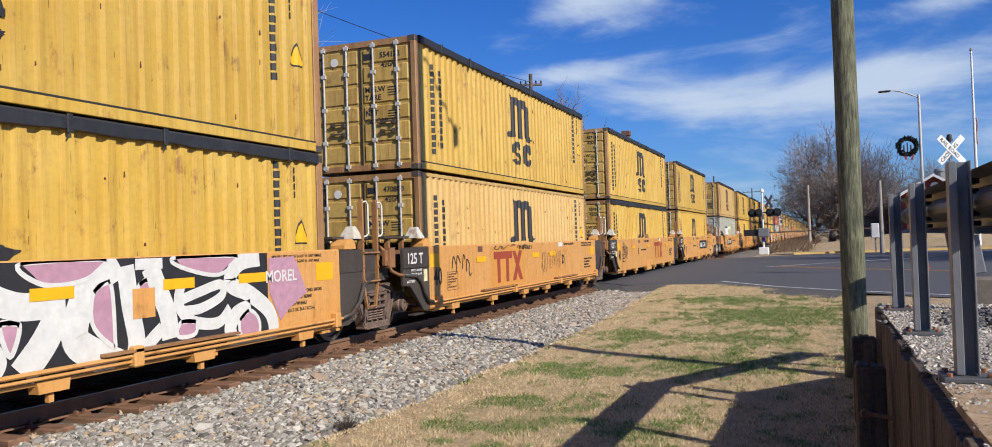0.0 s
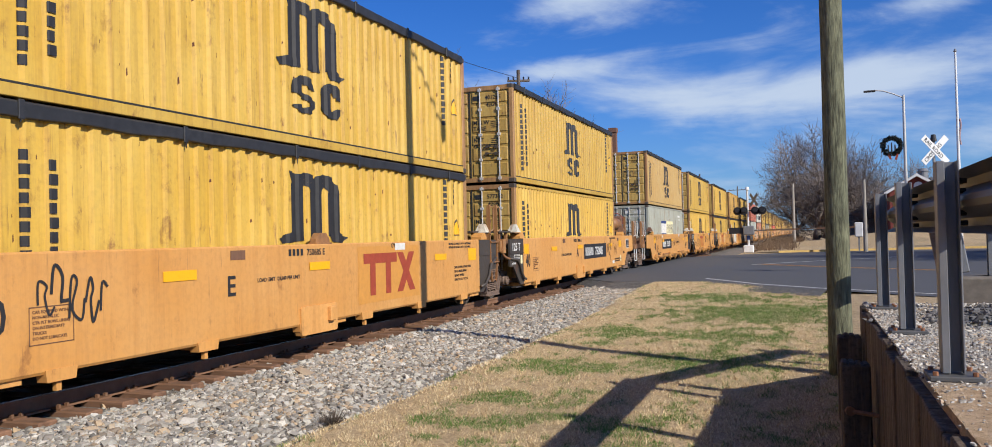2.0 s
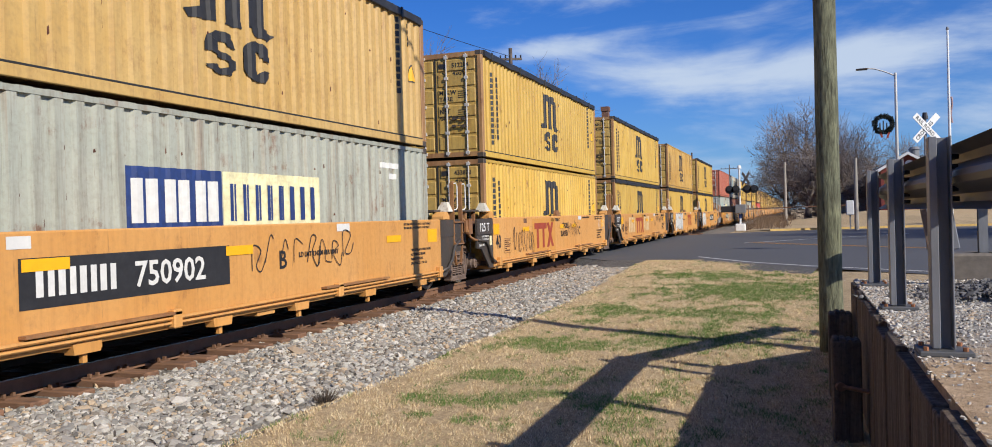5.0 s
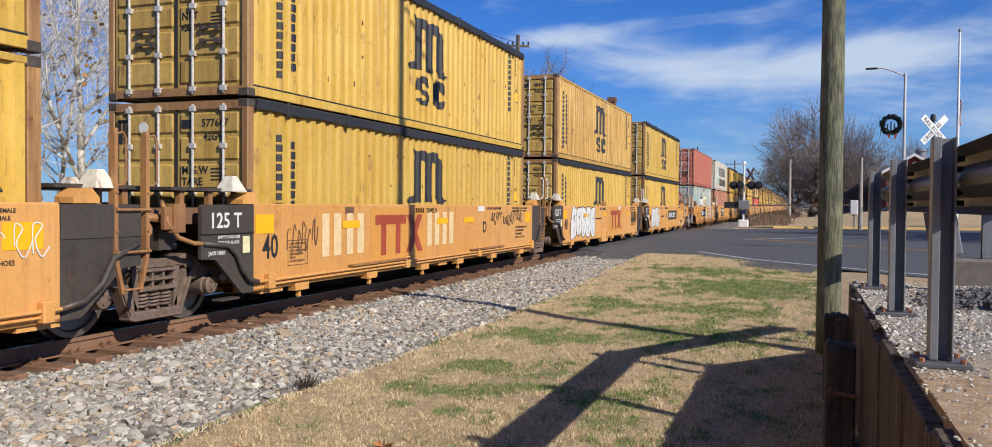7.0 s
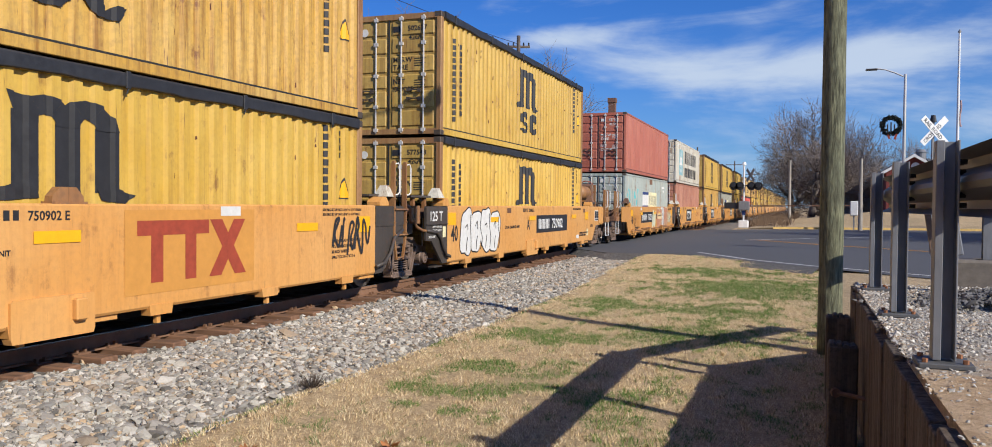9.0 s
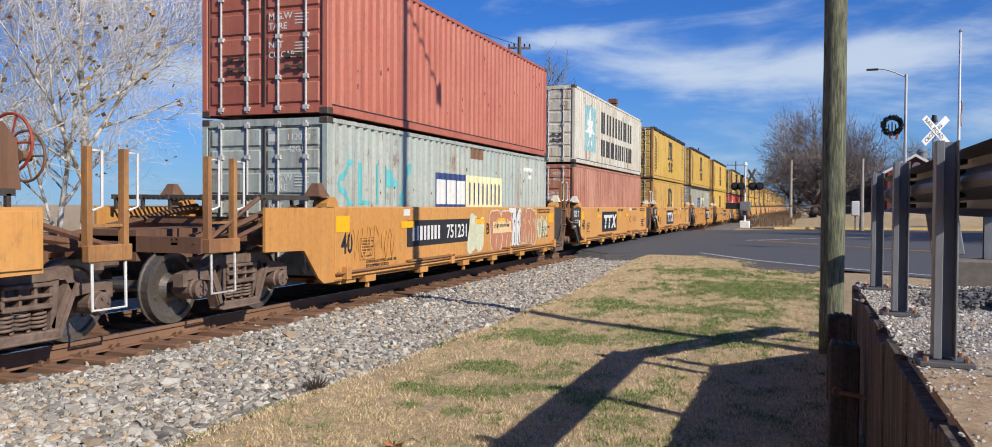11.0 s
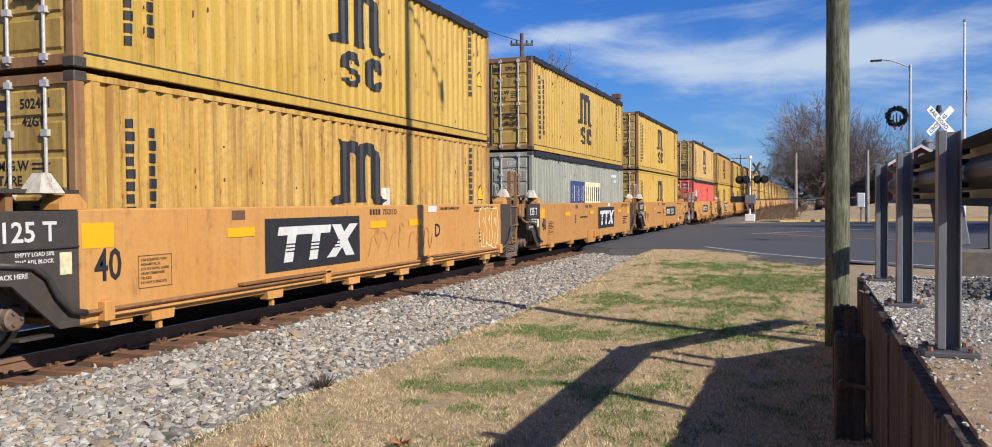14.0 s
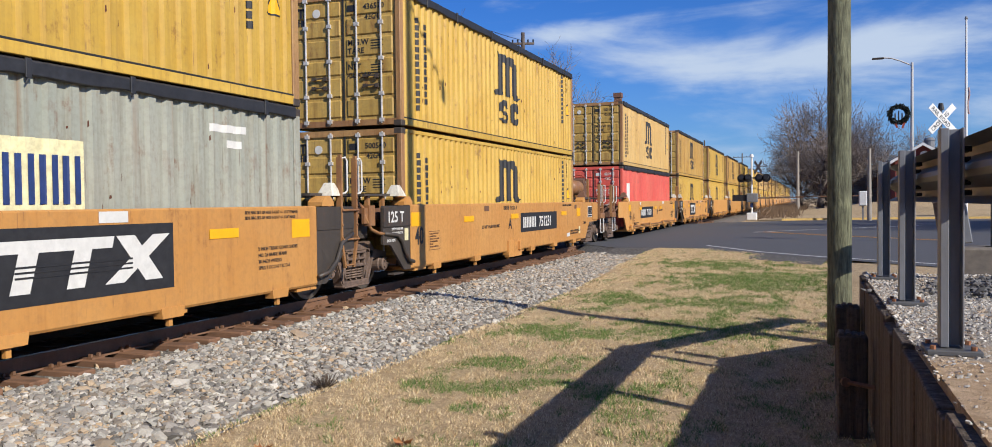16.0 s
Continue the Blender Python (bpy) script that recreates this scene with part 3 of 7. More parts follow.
def container(u, level, wall, number, label, tarp=None, logo=True, code=True):
    z = 0.36 if level == 0 else 0.36 + TALL + 0.035
    is_yellow = wall in (YELLOW, YELLOW_OLD, YELLOW_PALE)
    name = "shipping_container"
    root = empty(name, Matrix.Translation((0, unit_start(u), z)), label, "container", "stacked containers on the train")
    post = POST_BROWN if is_yellow else wall
    link("frame", M_FRAME, post, root)
    for me in M_RAILS:
        link("side_rail", me, wall, root)
    for s in (1, -1):
        link("side_wall", M_SIDE[s], wall, root)
    link("end_wall", M_BACK, wall, root)
    if u < 20:
        link("rail_seam", M_SHADE_LINE, SEAL, root)
        tagged(link("rust", M_CHIPS[(2 * u + level) % 4], RUST_CHIP, root), "dark rust chips along the folds", kind="stuff")
    link("roof", M_ROOF, wall, root)
    rods = ((-0.82, 0), (-0.30, 0), (0.30, 1), (0.82, 1))
    doors = [link("door", me, DOOR_YELLOW_SHADED if is_yellow else wall, root) for me in M_DOOR]
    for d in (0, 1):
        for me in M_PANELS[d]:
            link("panel", me, DOOR_YELLOW_SHADED if is_yellow else wall, doors[d])
    for x, d in rods:
        rod = link("lock_rod", M_ROD, ROD, doors[d], at=(x, 0, 0))
    for x, d in ((-0.64, 0), (0.48, 1)):
        link("handle", M_HANDLE, CASTING, doors[d], at=(x, 0, 0))
    link("door_seal", M_SEAL, SEAL, root)
    for sx in (-1, 1):
        for y in (0.0, LEN - 0.166):
            for zc in (0.057, TALL - 0.06):
                link("corner_casting", M_CAST, CASTING, root, at=(sx * (HALF - 0.08) if sx > 0 else -HALF + 0.08, y, zc))
    if tarp is not None:
        link("tarpaulin", M_TARP[tarp % 3], ROOF_BLACK, root, "rolled black tarpaulin along the top edge")
    if is_yellow and logo:
        link("side_emblem", M_MARK, BLACK_PAINT, root)
        link("side_lettering", M_LETTERS, BLACK_PAINT, root)
        link("side_number", M_NUMBER, BLACK_PAINT, root)
        if u < 16:
            link("warning_sign", M_WARN_EDGE, BLACK_PAINT, root)
            link("warning_sign", M_WARN, REFLECTOR, root, "small yellow warning triangle")
    if u < 19 and code:
        ink = BLACK_PAINT if is_yellow else WHITE_PAINT
        for words, x, zz, size in ((number, 0.44, 2.22, 0.15), ("42G1", 0.47, 2.03, 0.14), ("M.G.W", -0.16, 1.56, 0.15), ("TARE", -0.16, 1.40, 0.15),
                                   ("NET", -0.16, 1.10, 0.15), ("CU.CAP", -0.16, 0.94, 0.14)):
            link("lettering", text_mesh(words, size), ink, doors[1], at=Matrix.Translation((x + (0.26 if x < 0 else 0), 0.008, zz)) @ pose(0, 0, 0, 90, 0, 0))
        link("owner_code", Solid().box(0.10, 0.29, 0.004, 0.010, 2.20, 2.32).mesh("owner_code"), ink, doors[1])
        bars = Solid()
        for k in range(4):
            bars.box(0.60, 0.86 - 0.03 * (k % 2), 0.005, 0.010, 1.62 - k * 0.05, 1.636 - k * 0.05)
            bars.box(0.60, 0.86 - 0.03 * (k % 2), 0.005, 0.010, 1.16 - k * 0.05, 1.176 - k * 0.05)
        link("weight_table", bars.mesh("weight_table"), ink, doors[1])
        if is_yellow:
            em = Solid()
            for a in (-1.03, -0.95, -0.87):
                em.box(a, a + 0.045, 0.003, 0.010, 2.16, 2.33)
            em.box(-1.05, -0.82, 0.003, 0.010, 2.30, 2.345).box(-1.05, -0.96, 0.003, 0.010, 2.0, 2.12).box(-0.93, -0.83, 0.003, 0.010, 2.0, 2.12)
            link("door_emblem", em.mesh("door_emblem"), BLACK_PAINT, doors[0])
            link("round_sticker", Solid().tube((-0.58, 0.012, 2.22), (-0.58, 0.004, 2.22), 0.085, 14).mesh("round_sticker"), WHITE_PAINT, doors[0])
    CONTAINER_MOVES.append((root, u, z))
    return root


# ---- well cars ----
SIDE_X = 1.50


def side_plate(a, b, sx):
    """One side of the well: a plate folded in at the top and the bottom."""
    o, i = sx * SIDE_X, sx * (SIDE_X - 0.14)
    prof = [(i, 1.44), (i, 1.505), (o - sx * 0.02, 1.505), (o, 1.485), (o, 0.36), (o - sx * 0.02, 0.33), (i, 0.32), (i, 0.38), (o - sx * 0.03, 0.40), (o - sx * 0.03, 1.44)]
    n = len(prof)
    v = [(x, y, z) for y in (a, b) for x, z in prof]
    return Solid().add(v, [(k, (k + 1) % n, n + (k + 1) % n, n + k) for k in range(n)] + [(0, 1, 2, 3, 9), (3, 4, 8, 9), (4, 5, 6, 7, 8), (n, n + 1, n + 2, n + 3, n + 9), (n + 3, n + 4, n + 8, n + 9), (n + 4, n + 5, n + 6, n + 7, n + 8)])


def end_plate(poly, sx=1):
    x0, x1 = sorted((sx * (SIDE_X - 0.05), sx * (SIDE_X - 0.006)))
    return Solid().prism(poly, x0, x1)


DARK_END = [(-0.25, 0.33), (-0.25, 1.49), (-1.27, 1.49), (-1.30, 1.46), (-1.30, 0.82), (-1.02, 0.80), (-0.53, 0.36), (-0.48, 0.33)]
DARK_LIP = [(-0.26, 1.14), (-0.26, 1.48), (-1.26, 1.48), (-1.29, 1.45), (-1.29, 1.14)]


def ladder(y, x):
    """Two tall angle-iron posts, flat rungs, and legs drawn in to a bottom rung."""
    s = Solid()
    for d in (0.0, 0.46):
        s.chamfered(x - 0.03, x + 0.03, y + d - 0.028, y + d + 0.028, 0.90, 2.30, 0.006)
        s.box(x - 0.05, x + 0.035, y + d - 0.034, y + d - 0.026, 0.94, 2.26)
        e = y + 0.23 + (d - 0.23) * 0.55
        s.prism([(y + d - 0.026, 0.92), (y + d + 0.026, 0.92), (e + 0.022, 0.52), (e - 0.022, 0.52)], x - 0.012, x + 0.028)
        for z in (1.0, 1.2, 1.45, 1.62):
            s.tube((x + 0.02, y + d, z), (x + 0.045, y + d, z), 0.016, 6)
    for z in (0.97, 1.43):
        s.tube((x + 0.05, y - 0.02, z), (x + 0.05, y + 0.48, z), 0.017, 6)
    s.tube((x + 0.03, y + 0.10, 0.56), (x + 0.03, y + 0.36, 0.56), 0.015, 6)
    return s


def handrail(y, x):
    return Solid().pipe([(x, y, 2.24), (x + 0.06, y + 0.06, 2.26), (x + 0.07, y + 0.09, 2.20), (x + 0.07, y + 0.09, 1.74), (x + 0.05, y + 0.06, 1.70), (x, y + 0.01, 1.69)], 0.015)


WHEEL_R = 0.46
M_WHEELSET = Solid()
for _s in (-1, 1):
    M_WHEELSET.lathe((0, 0), [(_s * 0.66, WHEEL_R + 0.02), (_s * 0.69, WHEEL_R + 0.025), (_s * 0.70, WHEEL_R), (_s * 0.80, WHEEL_R - 0.006), (_s * 0.80, WHEEL_R - 0.07),
                              (_s * 0.765, WHEEL_R - 0.09), (_s * 0.745, 0.20), (_s * 0.82, 0.15), (_s * 0.82, 0.09)], 28)
M_WHEELSET.lathe((0, 0), [(-1.0, 0.075), (1.0, 0.075)], 12)
for _k in range(3):
    _a = _k * 2 * math.pi / 3
    M_WHEELSET.tube((0.76, 0.27 * math.cos(_a), 0.27 * math.sin(_a)), (0.772, 0.27 * math.cos(_a), 0.27 * math.sin(_a)), 0.035, 8)
M_WHEELSET = M_WHEELSET.mesh("wheelset")


def truck_frame(sx):
    """A cast side frame: humped top chord, pedestals over the bearings, struts down to the spring seat."""
    s = Solid()
    x0, x1 = sorted((sx * 1.00, sx * 1.15))
    top = [(-0.70, 0.72), (-0.52, 0.88), (-0.25, 0.85), (0.25, 0.85), (0.52, 0.88), (0.70, 0.72)]
    low = [(-0.60, 0.56), (-0.48, 0.74), (-0.25, 0.74), (0.25, 0.74), (0.48, 0.74), (0.60, 0.56)]
    for a in range(5):
        s.prism([low[a], low[a + 1], top[a + 1], top[a]], x0, x1)
    for k in (-1, 1):
        s.prism([(k * 0.60, 0.55), (k * 0.70, 0.73), (k * 0.90, 0.70), (k * 0.90, 0.585)], x0, x1)
        s.prism([(k * 0.90, 0.585), (k * 0.90, 0.70), (k * 1.12, 0.66), (k * 1.12, 0.50), (k * 1.04, 0.50), (k * 1.02, 0.585)], x0, x1)
        s.prism([(k * 0.66, 0.70), (k * 0.52, 0.70), (k * 0.30, 0.27), (k * 0.42, 0.16)], x0, x1)
        s.prism([(k * 0.645, 0.69), (k * 0.60, 0.70), (k * 0.36, 0.20), (k * 0.41, 0.17)], *sorted((sx * 1.15, sx * 1.175)))
        s.prism([(k * 0.29, 0.25), (k * 0.35, 0.25), (k * 0.40, 0.75), (k * 0.30, 0.75)], x0, x1)
    s.chamfered(x0 - 0.02, x1 + 0.03, -0.43, 0.43, 0.14, 0.245, 0.02)
    s.chamfered(x0 - 0.02, x1 + 0.05, -0.40, 0.40, 0.135, 0.165, 0.01)
    return s


def bolster_end(sx):
    """The pocketed end of the bolster that rides on the springs."""
    s = Solid()
    x0, x1 = sorted((sx * 1.04, sx * 1.20))
    for z0, z1 in ((0.47, 0.52), (0.585, 0.62), (0.69, 0.73)):
        s.chamfered(x0, x1, -0.29, 0.29, z0, z1, 0.008)
    for y in (-0.29, -0.10, 0.08, 0.26):
        s.chamfered(x0, x1 - 0.02, y, y + 0.035, 0.48, 0.72, 0.006)
    s.box(min(sx * 0.95, sx * 1.06), max(sx * 0.95, sx * 1.06), -0.28, 0.28, 0.48, 0.72)
    return s


def coil(sx):
    """One coil spring."""
    turns, n = 5, 50
    return Solid().pipe([(sx * 1.09 + 0.072 * math.cos(2 * math.pi * turns * i / n), 0.072 * math.sin(2 * math.pi * turns * i / n), 0.255 + 0.21 * i / n) for i in range(n + 1)], 0.017, 5)


M_TFRAME = {s: truck_frame(s).mesh("side_frame") for s in (1, -1)}
M_SPRING = {s: coil(s).mesh("spring", True) for s in (1, -1)}
M_BOLSTER_END = {s: bolster_end(s).mesh("bolster_end") for s in (1, -1)}
M_BEARING = {s: Solid().lathe((0, 0), [(s * 0.90, 0.13), (s * 1.16, 0.13), (s * 1.18, 0.115), (s * 1.24, 0.115), (s * 1.25, 0.095), (s * 1.255, 0.03)], 18).tube((s * 1.24, 0.06, 0.0), (s * 1.275, 0.06, 0.0), 0.018, 6).tube((s * 1.24, -0.03, 0.052), (s * 1.275, -0.03, 0.052), 0.018, 6).tube((s * 1.24, -0.03, -0.052), (s * 1.275, -0.03, -0.052), 0.018, 6).mesh("bearing_cap", False) for s in (1, -1)}
M_BOLSTER = Solid().chamfered(-1.12, 1.12, -0.2, 0.2, 0.56, 0.80, 0.03).box(-0.3, 0.3, -0.3, 0.3, 0.78, 0.98).mesh("bolster")
WHEELS = []


def truck(root, y, u):
    t = link("truck", M_BOLSTER, TRUCK_IRON, root, "grimy cast iron truck with coil springs", at=(0, y, 0))
    for s in (1, -1):
        link("side_frame", M_TFRAME[s], TRUCK_IRON, t)
        link("bolster_end", M_BOLSTER_END[s], TRUCK_IRON, t)
        if s > 0 and u < 16:
            for d in (-0.19, 0.0, 0.19):
                link("spring", M_SPRING[s], TRUCK_IRON, t, at=(0, d, 0))
        for d in (-0.89, 0.89):
            link("bearing_cap", M_BEARING[s], TRUCK_IRON, t, at=(0, d, WHEEL_R))
    for d in (-0.89, 0.89):
        w = link("wheelset", M_WHEELSET, WHEEL_RIM if u < 16 else TRUCK_IRON, t, at=(0, d, WHEEL_R))
        if 0 <= u < 15:
            WHEELS.append((w, d))
    return t


def guide(y, sx):
    """A pyramid-shaped container guide on a yellow shoe, at a corner of the well."""
    s = Solid()
    cx = sx * 1.36
    z0 = 1.66
    s.add([(cx - 0.14, y - 0.15, z0), (cx + 0.14, y - 0.15, z0), (cx + 0.14, y + 0.15, z0), (cx - 0.14, y + 0.15, z0), (cx - 0.06, y - 0.05, z0 + 0.2), (cx + 0.06, y - 0.05, z0 + 0.2), (cx + 0.06, y + 0.05, z0 + 0.2), (cx - 0.06, y + 0.05, z0 + 0.2)],
          [(3, 2, 1, 0), (4, 5, 6, 7), (0, 1, 5, 4), (1, 2, 6, 5), (2, 3, 7, 6), (3, 0, 4, 7)])
    return s


def shoes(y, sx):
    s = Solid()
    x0, x1 = sorted((sx * 1.24, sx * 1.49))
    s.prism([(y - 0.17, 1.50), (y + 0.17, 1.50), (y + 0.17, 1.56), (y + 0.07, 1.655), (y - 0.07, 1.655), (y - 0.17, 1.56)], x0, x1)
    return s


M_SIDE_MID = {s: side_plate(-0.25, LEN - 0.05, s).mesh("side_sill") for s in (1, -1)}
M_DARK_A = {s: end_plate(DARK_END, s).mesh("end_plate") for s in (1, -1)}
DARK_FAR = [(LEN - 0.05, 0.33), (LEN - 0.05, 1.49), (LEN + 1.02, 1.49), (LEN + 1.05, 1.46), (LEN + 1.05, 0.82), (LEN + 0.78, 0.80), (LEN + 0.26, 0.36), (LEN + 0.20, 0.33)]
FAR_LIP = [(LEN - 0.04, 1.14), (LEN - 0.04, 1.48), (LEN + 1.01, 1.48), (LEN + 1.04, 1.45), (LEN + 1.04, 1.14)]
M_LIP_A, M_LIP_B = [Solid().prism(q, SIDE_X - 0.008, SIDE_X + 0.006).mesh("lip_plate") for q in (DARK_LIP, FAR_LIP)]
M_LEDGE_A = Solid().prism([(-1.30, 1.125), (-0.26, 1.125), (-0.26, 1.14), (-1.30, 1.14)], SIDE_X - 0.01, SIDE_X + 0.02).mesh("ledge")
M_JACK = Solid().chamfered(1.40, 1.54, -0.98, -0.60, 0.27, 0.30, 0.006).mesh("jacking_pad")
M_DARK_B = {s: end_plate(DARK_FAR, s).mesh("end_plate") for s in (1, -1)}


def floor_solid():
    s = Solid()
    for y0, y1 in ((0.0, 0.5), (2.9, 3.3), (6.0, 6.4), (9.0, 9.4), (LEN - 0.5, LEN)):
        s.box(-1.45, 1.45, y0, y1, 0.27, 0.34)
    for x in (-0.9, 0.9):
        s.box(x - 0.08, x + 0.08, 0, LEN, 0.26, 0.33)
    return s


M_FLOOR = floor_solid().mesh("well_floor")


def deck_parts(y0, y1):
    """The end platform: deck plate, cross beam, centre sill and short supports."""
    out = [("end_platform", Solid().box(-1.32, 1.32, y0, y1, 1.66, 1.70).mesh("end_platform")),
           ("centre_sill", Solid().box(-0.45, 0.45, y0 - 0.1, y1 + 0.1, 0.85, 1.42).mesh("centre_sill")),
           ("cross_beam", Solid().box(-1.30, 1.30, y0 + 0.1, y1 - 0.1, 1.25, 1.45).mesh("cross_beam"))]
    for y in (y0 + 0.25, (y0 + y1) / 2, y1 - 0.25):
        out.append(("support", Solid().box(1.20, 1.27, y - 0.04, y + 0.04, 1.45, 1.66).mesh("support")))
    return out


M_DECK, M_DECK_B = deck_parts(-1.62, -0.06), deck_parts(LEN + 0.06, LEN + 1.30)
M_LADDER = ladder(-2.66, SIDE_X - 0.02).mesh("ladder")
M_HANDRAIL = handrail(0.0, SIDE_X - 0.02).mesh("handrail")
M_VALVE = Solid().pipe([(1.20, -2.05, 1.30), (1.30, -1.95, 1.34), (1.34, -1.62, 1.30)], 0.05, 8).tube((1.25, -2.10, 1.20), (1.40, -2.10, 1.20), 0.09, 10).mesh("valve_rod")
M_CONNECTOR = Solid().chamfered(-0.9, 1.10, -2.55, -1.35, 1.02, 1.22, 0.05).chamfered(0.7, 1.18, -2.2, -1.5, 1.22, 1.44, 0.05).mesh("connector")
M_GUIDE_A, M_GUIDE_B = [{s: guide(y, s).mesh("container_guide") for s in (1, -1)} for y in (-0.55, LEN + 0.55)]
M_SHOE_A, M_SHOE_B = [{s: shoes(y, s).mesh("guide_shoe") for s in (1, -1)} for y in (-0.30, LEN + 0.30)]


def brackets():
    out = []
    for y in (0.9, 3.05, 5.2, 7.0, 9.1, 11.2):
        out.append(y)
    return out


def bracket_solid():
    s = Solid()
    s.prism([(-0.19, 0.37), (0.19, 0.37), (0.17, 0.25), (-0.17, 0.25)], 1.38, 1.512)
    s.box(1.42, 1.47, -0.03, 0.03, 0.15, 0.24)
    return s


M_BRACKET = bracket_solid().mesh("bracket")
M_FLAP = Solid().prism([(-0.50, 0.60), (0.45, 0.60), (0.47, 0.58), (0.47, 0.24), (-0.52, 0.24), (-0.52, 0.58)], 1.502, 1.53).prism([(-0.52, 0.24), (0.47, 0.24), (0.45, 0.19), (-0.50, 0.19)], 1.42, 1.53).mesh("cover_flap")
M_LUG = Solid().prism([(-0.20, 1.50), (0.20, 1.50), (0.19, 1.58), (0.10, 1.67), (-0.10, 1.67), (-0.19, 1.58)], 1.36, 1.46).box(1.34, 1.485, -0.22, 0.22, 1.50, 1.525).mesh("side_lug")
M_STEP = Solid().prism([(-1.05, 0.50), (1.05, 0.50), (1.05, 0.53), (-1.05, 0.53)], 1.49, 1.60).mesh("side_step")
M_PIPE = Solid().pipe([(1.55, -0.25, 0.46), (1.55, LEN - 0.05, 0.46)], 0.024, 6).mesh("brake_pipe")
M_PIPE2 = Solid().pipe([(1.54, 0.15, 0.40), (1.54, LEN - 0.3, 0.40)], 0.018, 6).mesh("brake_pipe")
M_HOSE_A = Solid().pipe([(1.55, -0.22, 0.46), (1.55, -0.40, 0.50), (1.54, -0.55, 0.66), (1.53, -0.66, 0.86), (1.52, -0.82, 0.97), (1.50, -1.25, 1.01)], 0.034, 7).mesh("hose", True)
M_HOSE_B = Solid().pipe([(1.55, LEN - 0.08, 0.46), (1.55, LEN + 0.20, 0.50), (1.54, LEN + 0.45, 0.66), (1.53, LEN + 0.62, 0.92), (1.50, LEN + 1.0, 1.06)], 0.034, 7).mesh("hose", True)
M_CLAMP = Solid().chamfered(1.49, 1.60, -0.07, 0.07, 0.34, 0.56, 0.015).mesh("pipe_clamp")
M_HOSE = Solid().pipe([(1.30, -1.75, 1.52), (1.42, -1.86, 1.46), (1.46, -1.84, 1.28), (1.46, -1.66, 1.10), (1.47, -1.40, 1.02), (1.48, -1.10, 1.00)], 0.03, 7).mesh("hose", True)
M_STANCHION = Solid().box(1.38, 1.50, -1.78, -1.58, 1.16, 1.50).box(1.42, 1.47, -1.90, -1.78, 1.20, 1.46).mesh("lift_lug")
M_BEAM = Solid().chamfered(-0.55, 0.55, -2.9, -0.4, 0.72, 1.10, 0.04).box(-1.3, 1.3, -1.80, -1.50, 0.95, 1.25).mesh("draft_beam")

# platforms at the coupled ends
B_END = [(-0.25, 0.33), (-0.25, 1.49), (-2.05, 1.49), (-2.05, 0.88), (-1.10, 0.86), (-0.70, 0.42), (-0.55, 0.33)]


A_END = [(LEN - 0.05, 0.33), (LEN - 0.05, 1.495), (LEN + 2.05, 1.495), (LEN + 2.05, 0.86), (LEN + 0.95, 0.84), (LEN + 0.50, 0.42), (LEN + 0.40, 0.33)]


def coupled_deck(y_in, y_out):
    """The open platform of a car's outer end: grating, centre beam, cross members, braces."""
    s = Solid()
    a, b = sorted((y_in, y_out))
    d = 1 if y_out > y_in else -1
    s.box(-0.40, 0.40, a, b, 0.80, 1.20)
    s.box(-1.40, 1.40, y_out - 0.16 if d > 0 else y_out, y_out if d > 0 else y_out + 0.16, 0.92, 1.12)
    s.box(-1.30, 1.30, min(y_in + d * 1.2, y_in + d * 1.35), max(y_in + d * 1.2, y_in + d * 1.35), 0.95, 1.35)
    for x in (-1.0, 1.0):
        s.tube((x, y_in + d * 0.2, 1.5), (x, y_out, 1.05), 0.05, 6)
        s.box(x - 0.05, x + 0.05, a, b, 1.02, 1.10)
    s.tube((1.3, y_in + d * 1.5, 1.45), (1.3, y_out, 1.02), 0.04, 6)
    return s


def grating(a, b):
    s = Solid()
    n = 16
    for i in range(n):
        y = a + (b - a) * (i + 0.5) / n
        s.box(-1.30, 1.30, y - 0.012, y + 0.012, 1.62, 1.66)
    for x in (-1.3, -0.8, -0.3, 0.3, 0.8, 1.3):
        s.box(x - 0.02, x + 0.02, a, b, 1.60, 1.67)
        s.box(x - 0.02, x + 0.02, a + 0.05, a + 0.1, 1.45, 1.62)
        s.box(x - 0.02, x + 0.02, b - 0.1, b - 0.05, 1.45, 1.62)
    return s


def stair(y, d):
    """Side ladder posts with handrails and a sill step at the platform's corner."""
    s = Solid()
    for k in (0.0, 0.50):
        s.box(1.38, 1.46, y + k - 0.035, y + k + 0.035, 0.95, 2.12)
    s.chamfered(1.40, 1.50, y - 0.05, y + 0.55, 0.92, 1.10, 0.01)
    for z in (1.30,):
        s.box(1.40, 1.44, y, y + 0.5, z - 0.015, z + 0.015)
    return s


def stair_rail(y):
    return Solid().pipe([(1.46, y + 0.03, 2.08), (1.50, y + 0.12, 2.08), (1.50, y + 0.12, 1.50), (1.46, y + 0.03, 1.46)], 0.016)


def sill_step(y):
    return Solid().pipe([(1.46, y + 0.02, 0.95), (1.47, y + 0.02, 0.42), (1.47, y + 0.48, 0.42), (1.46, y + 0.48, 0.95)], 0.018)


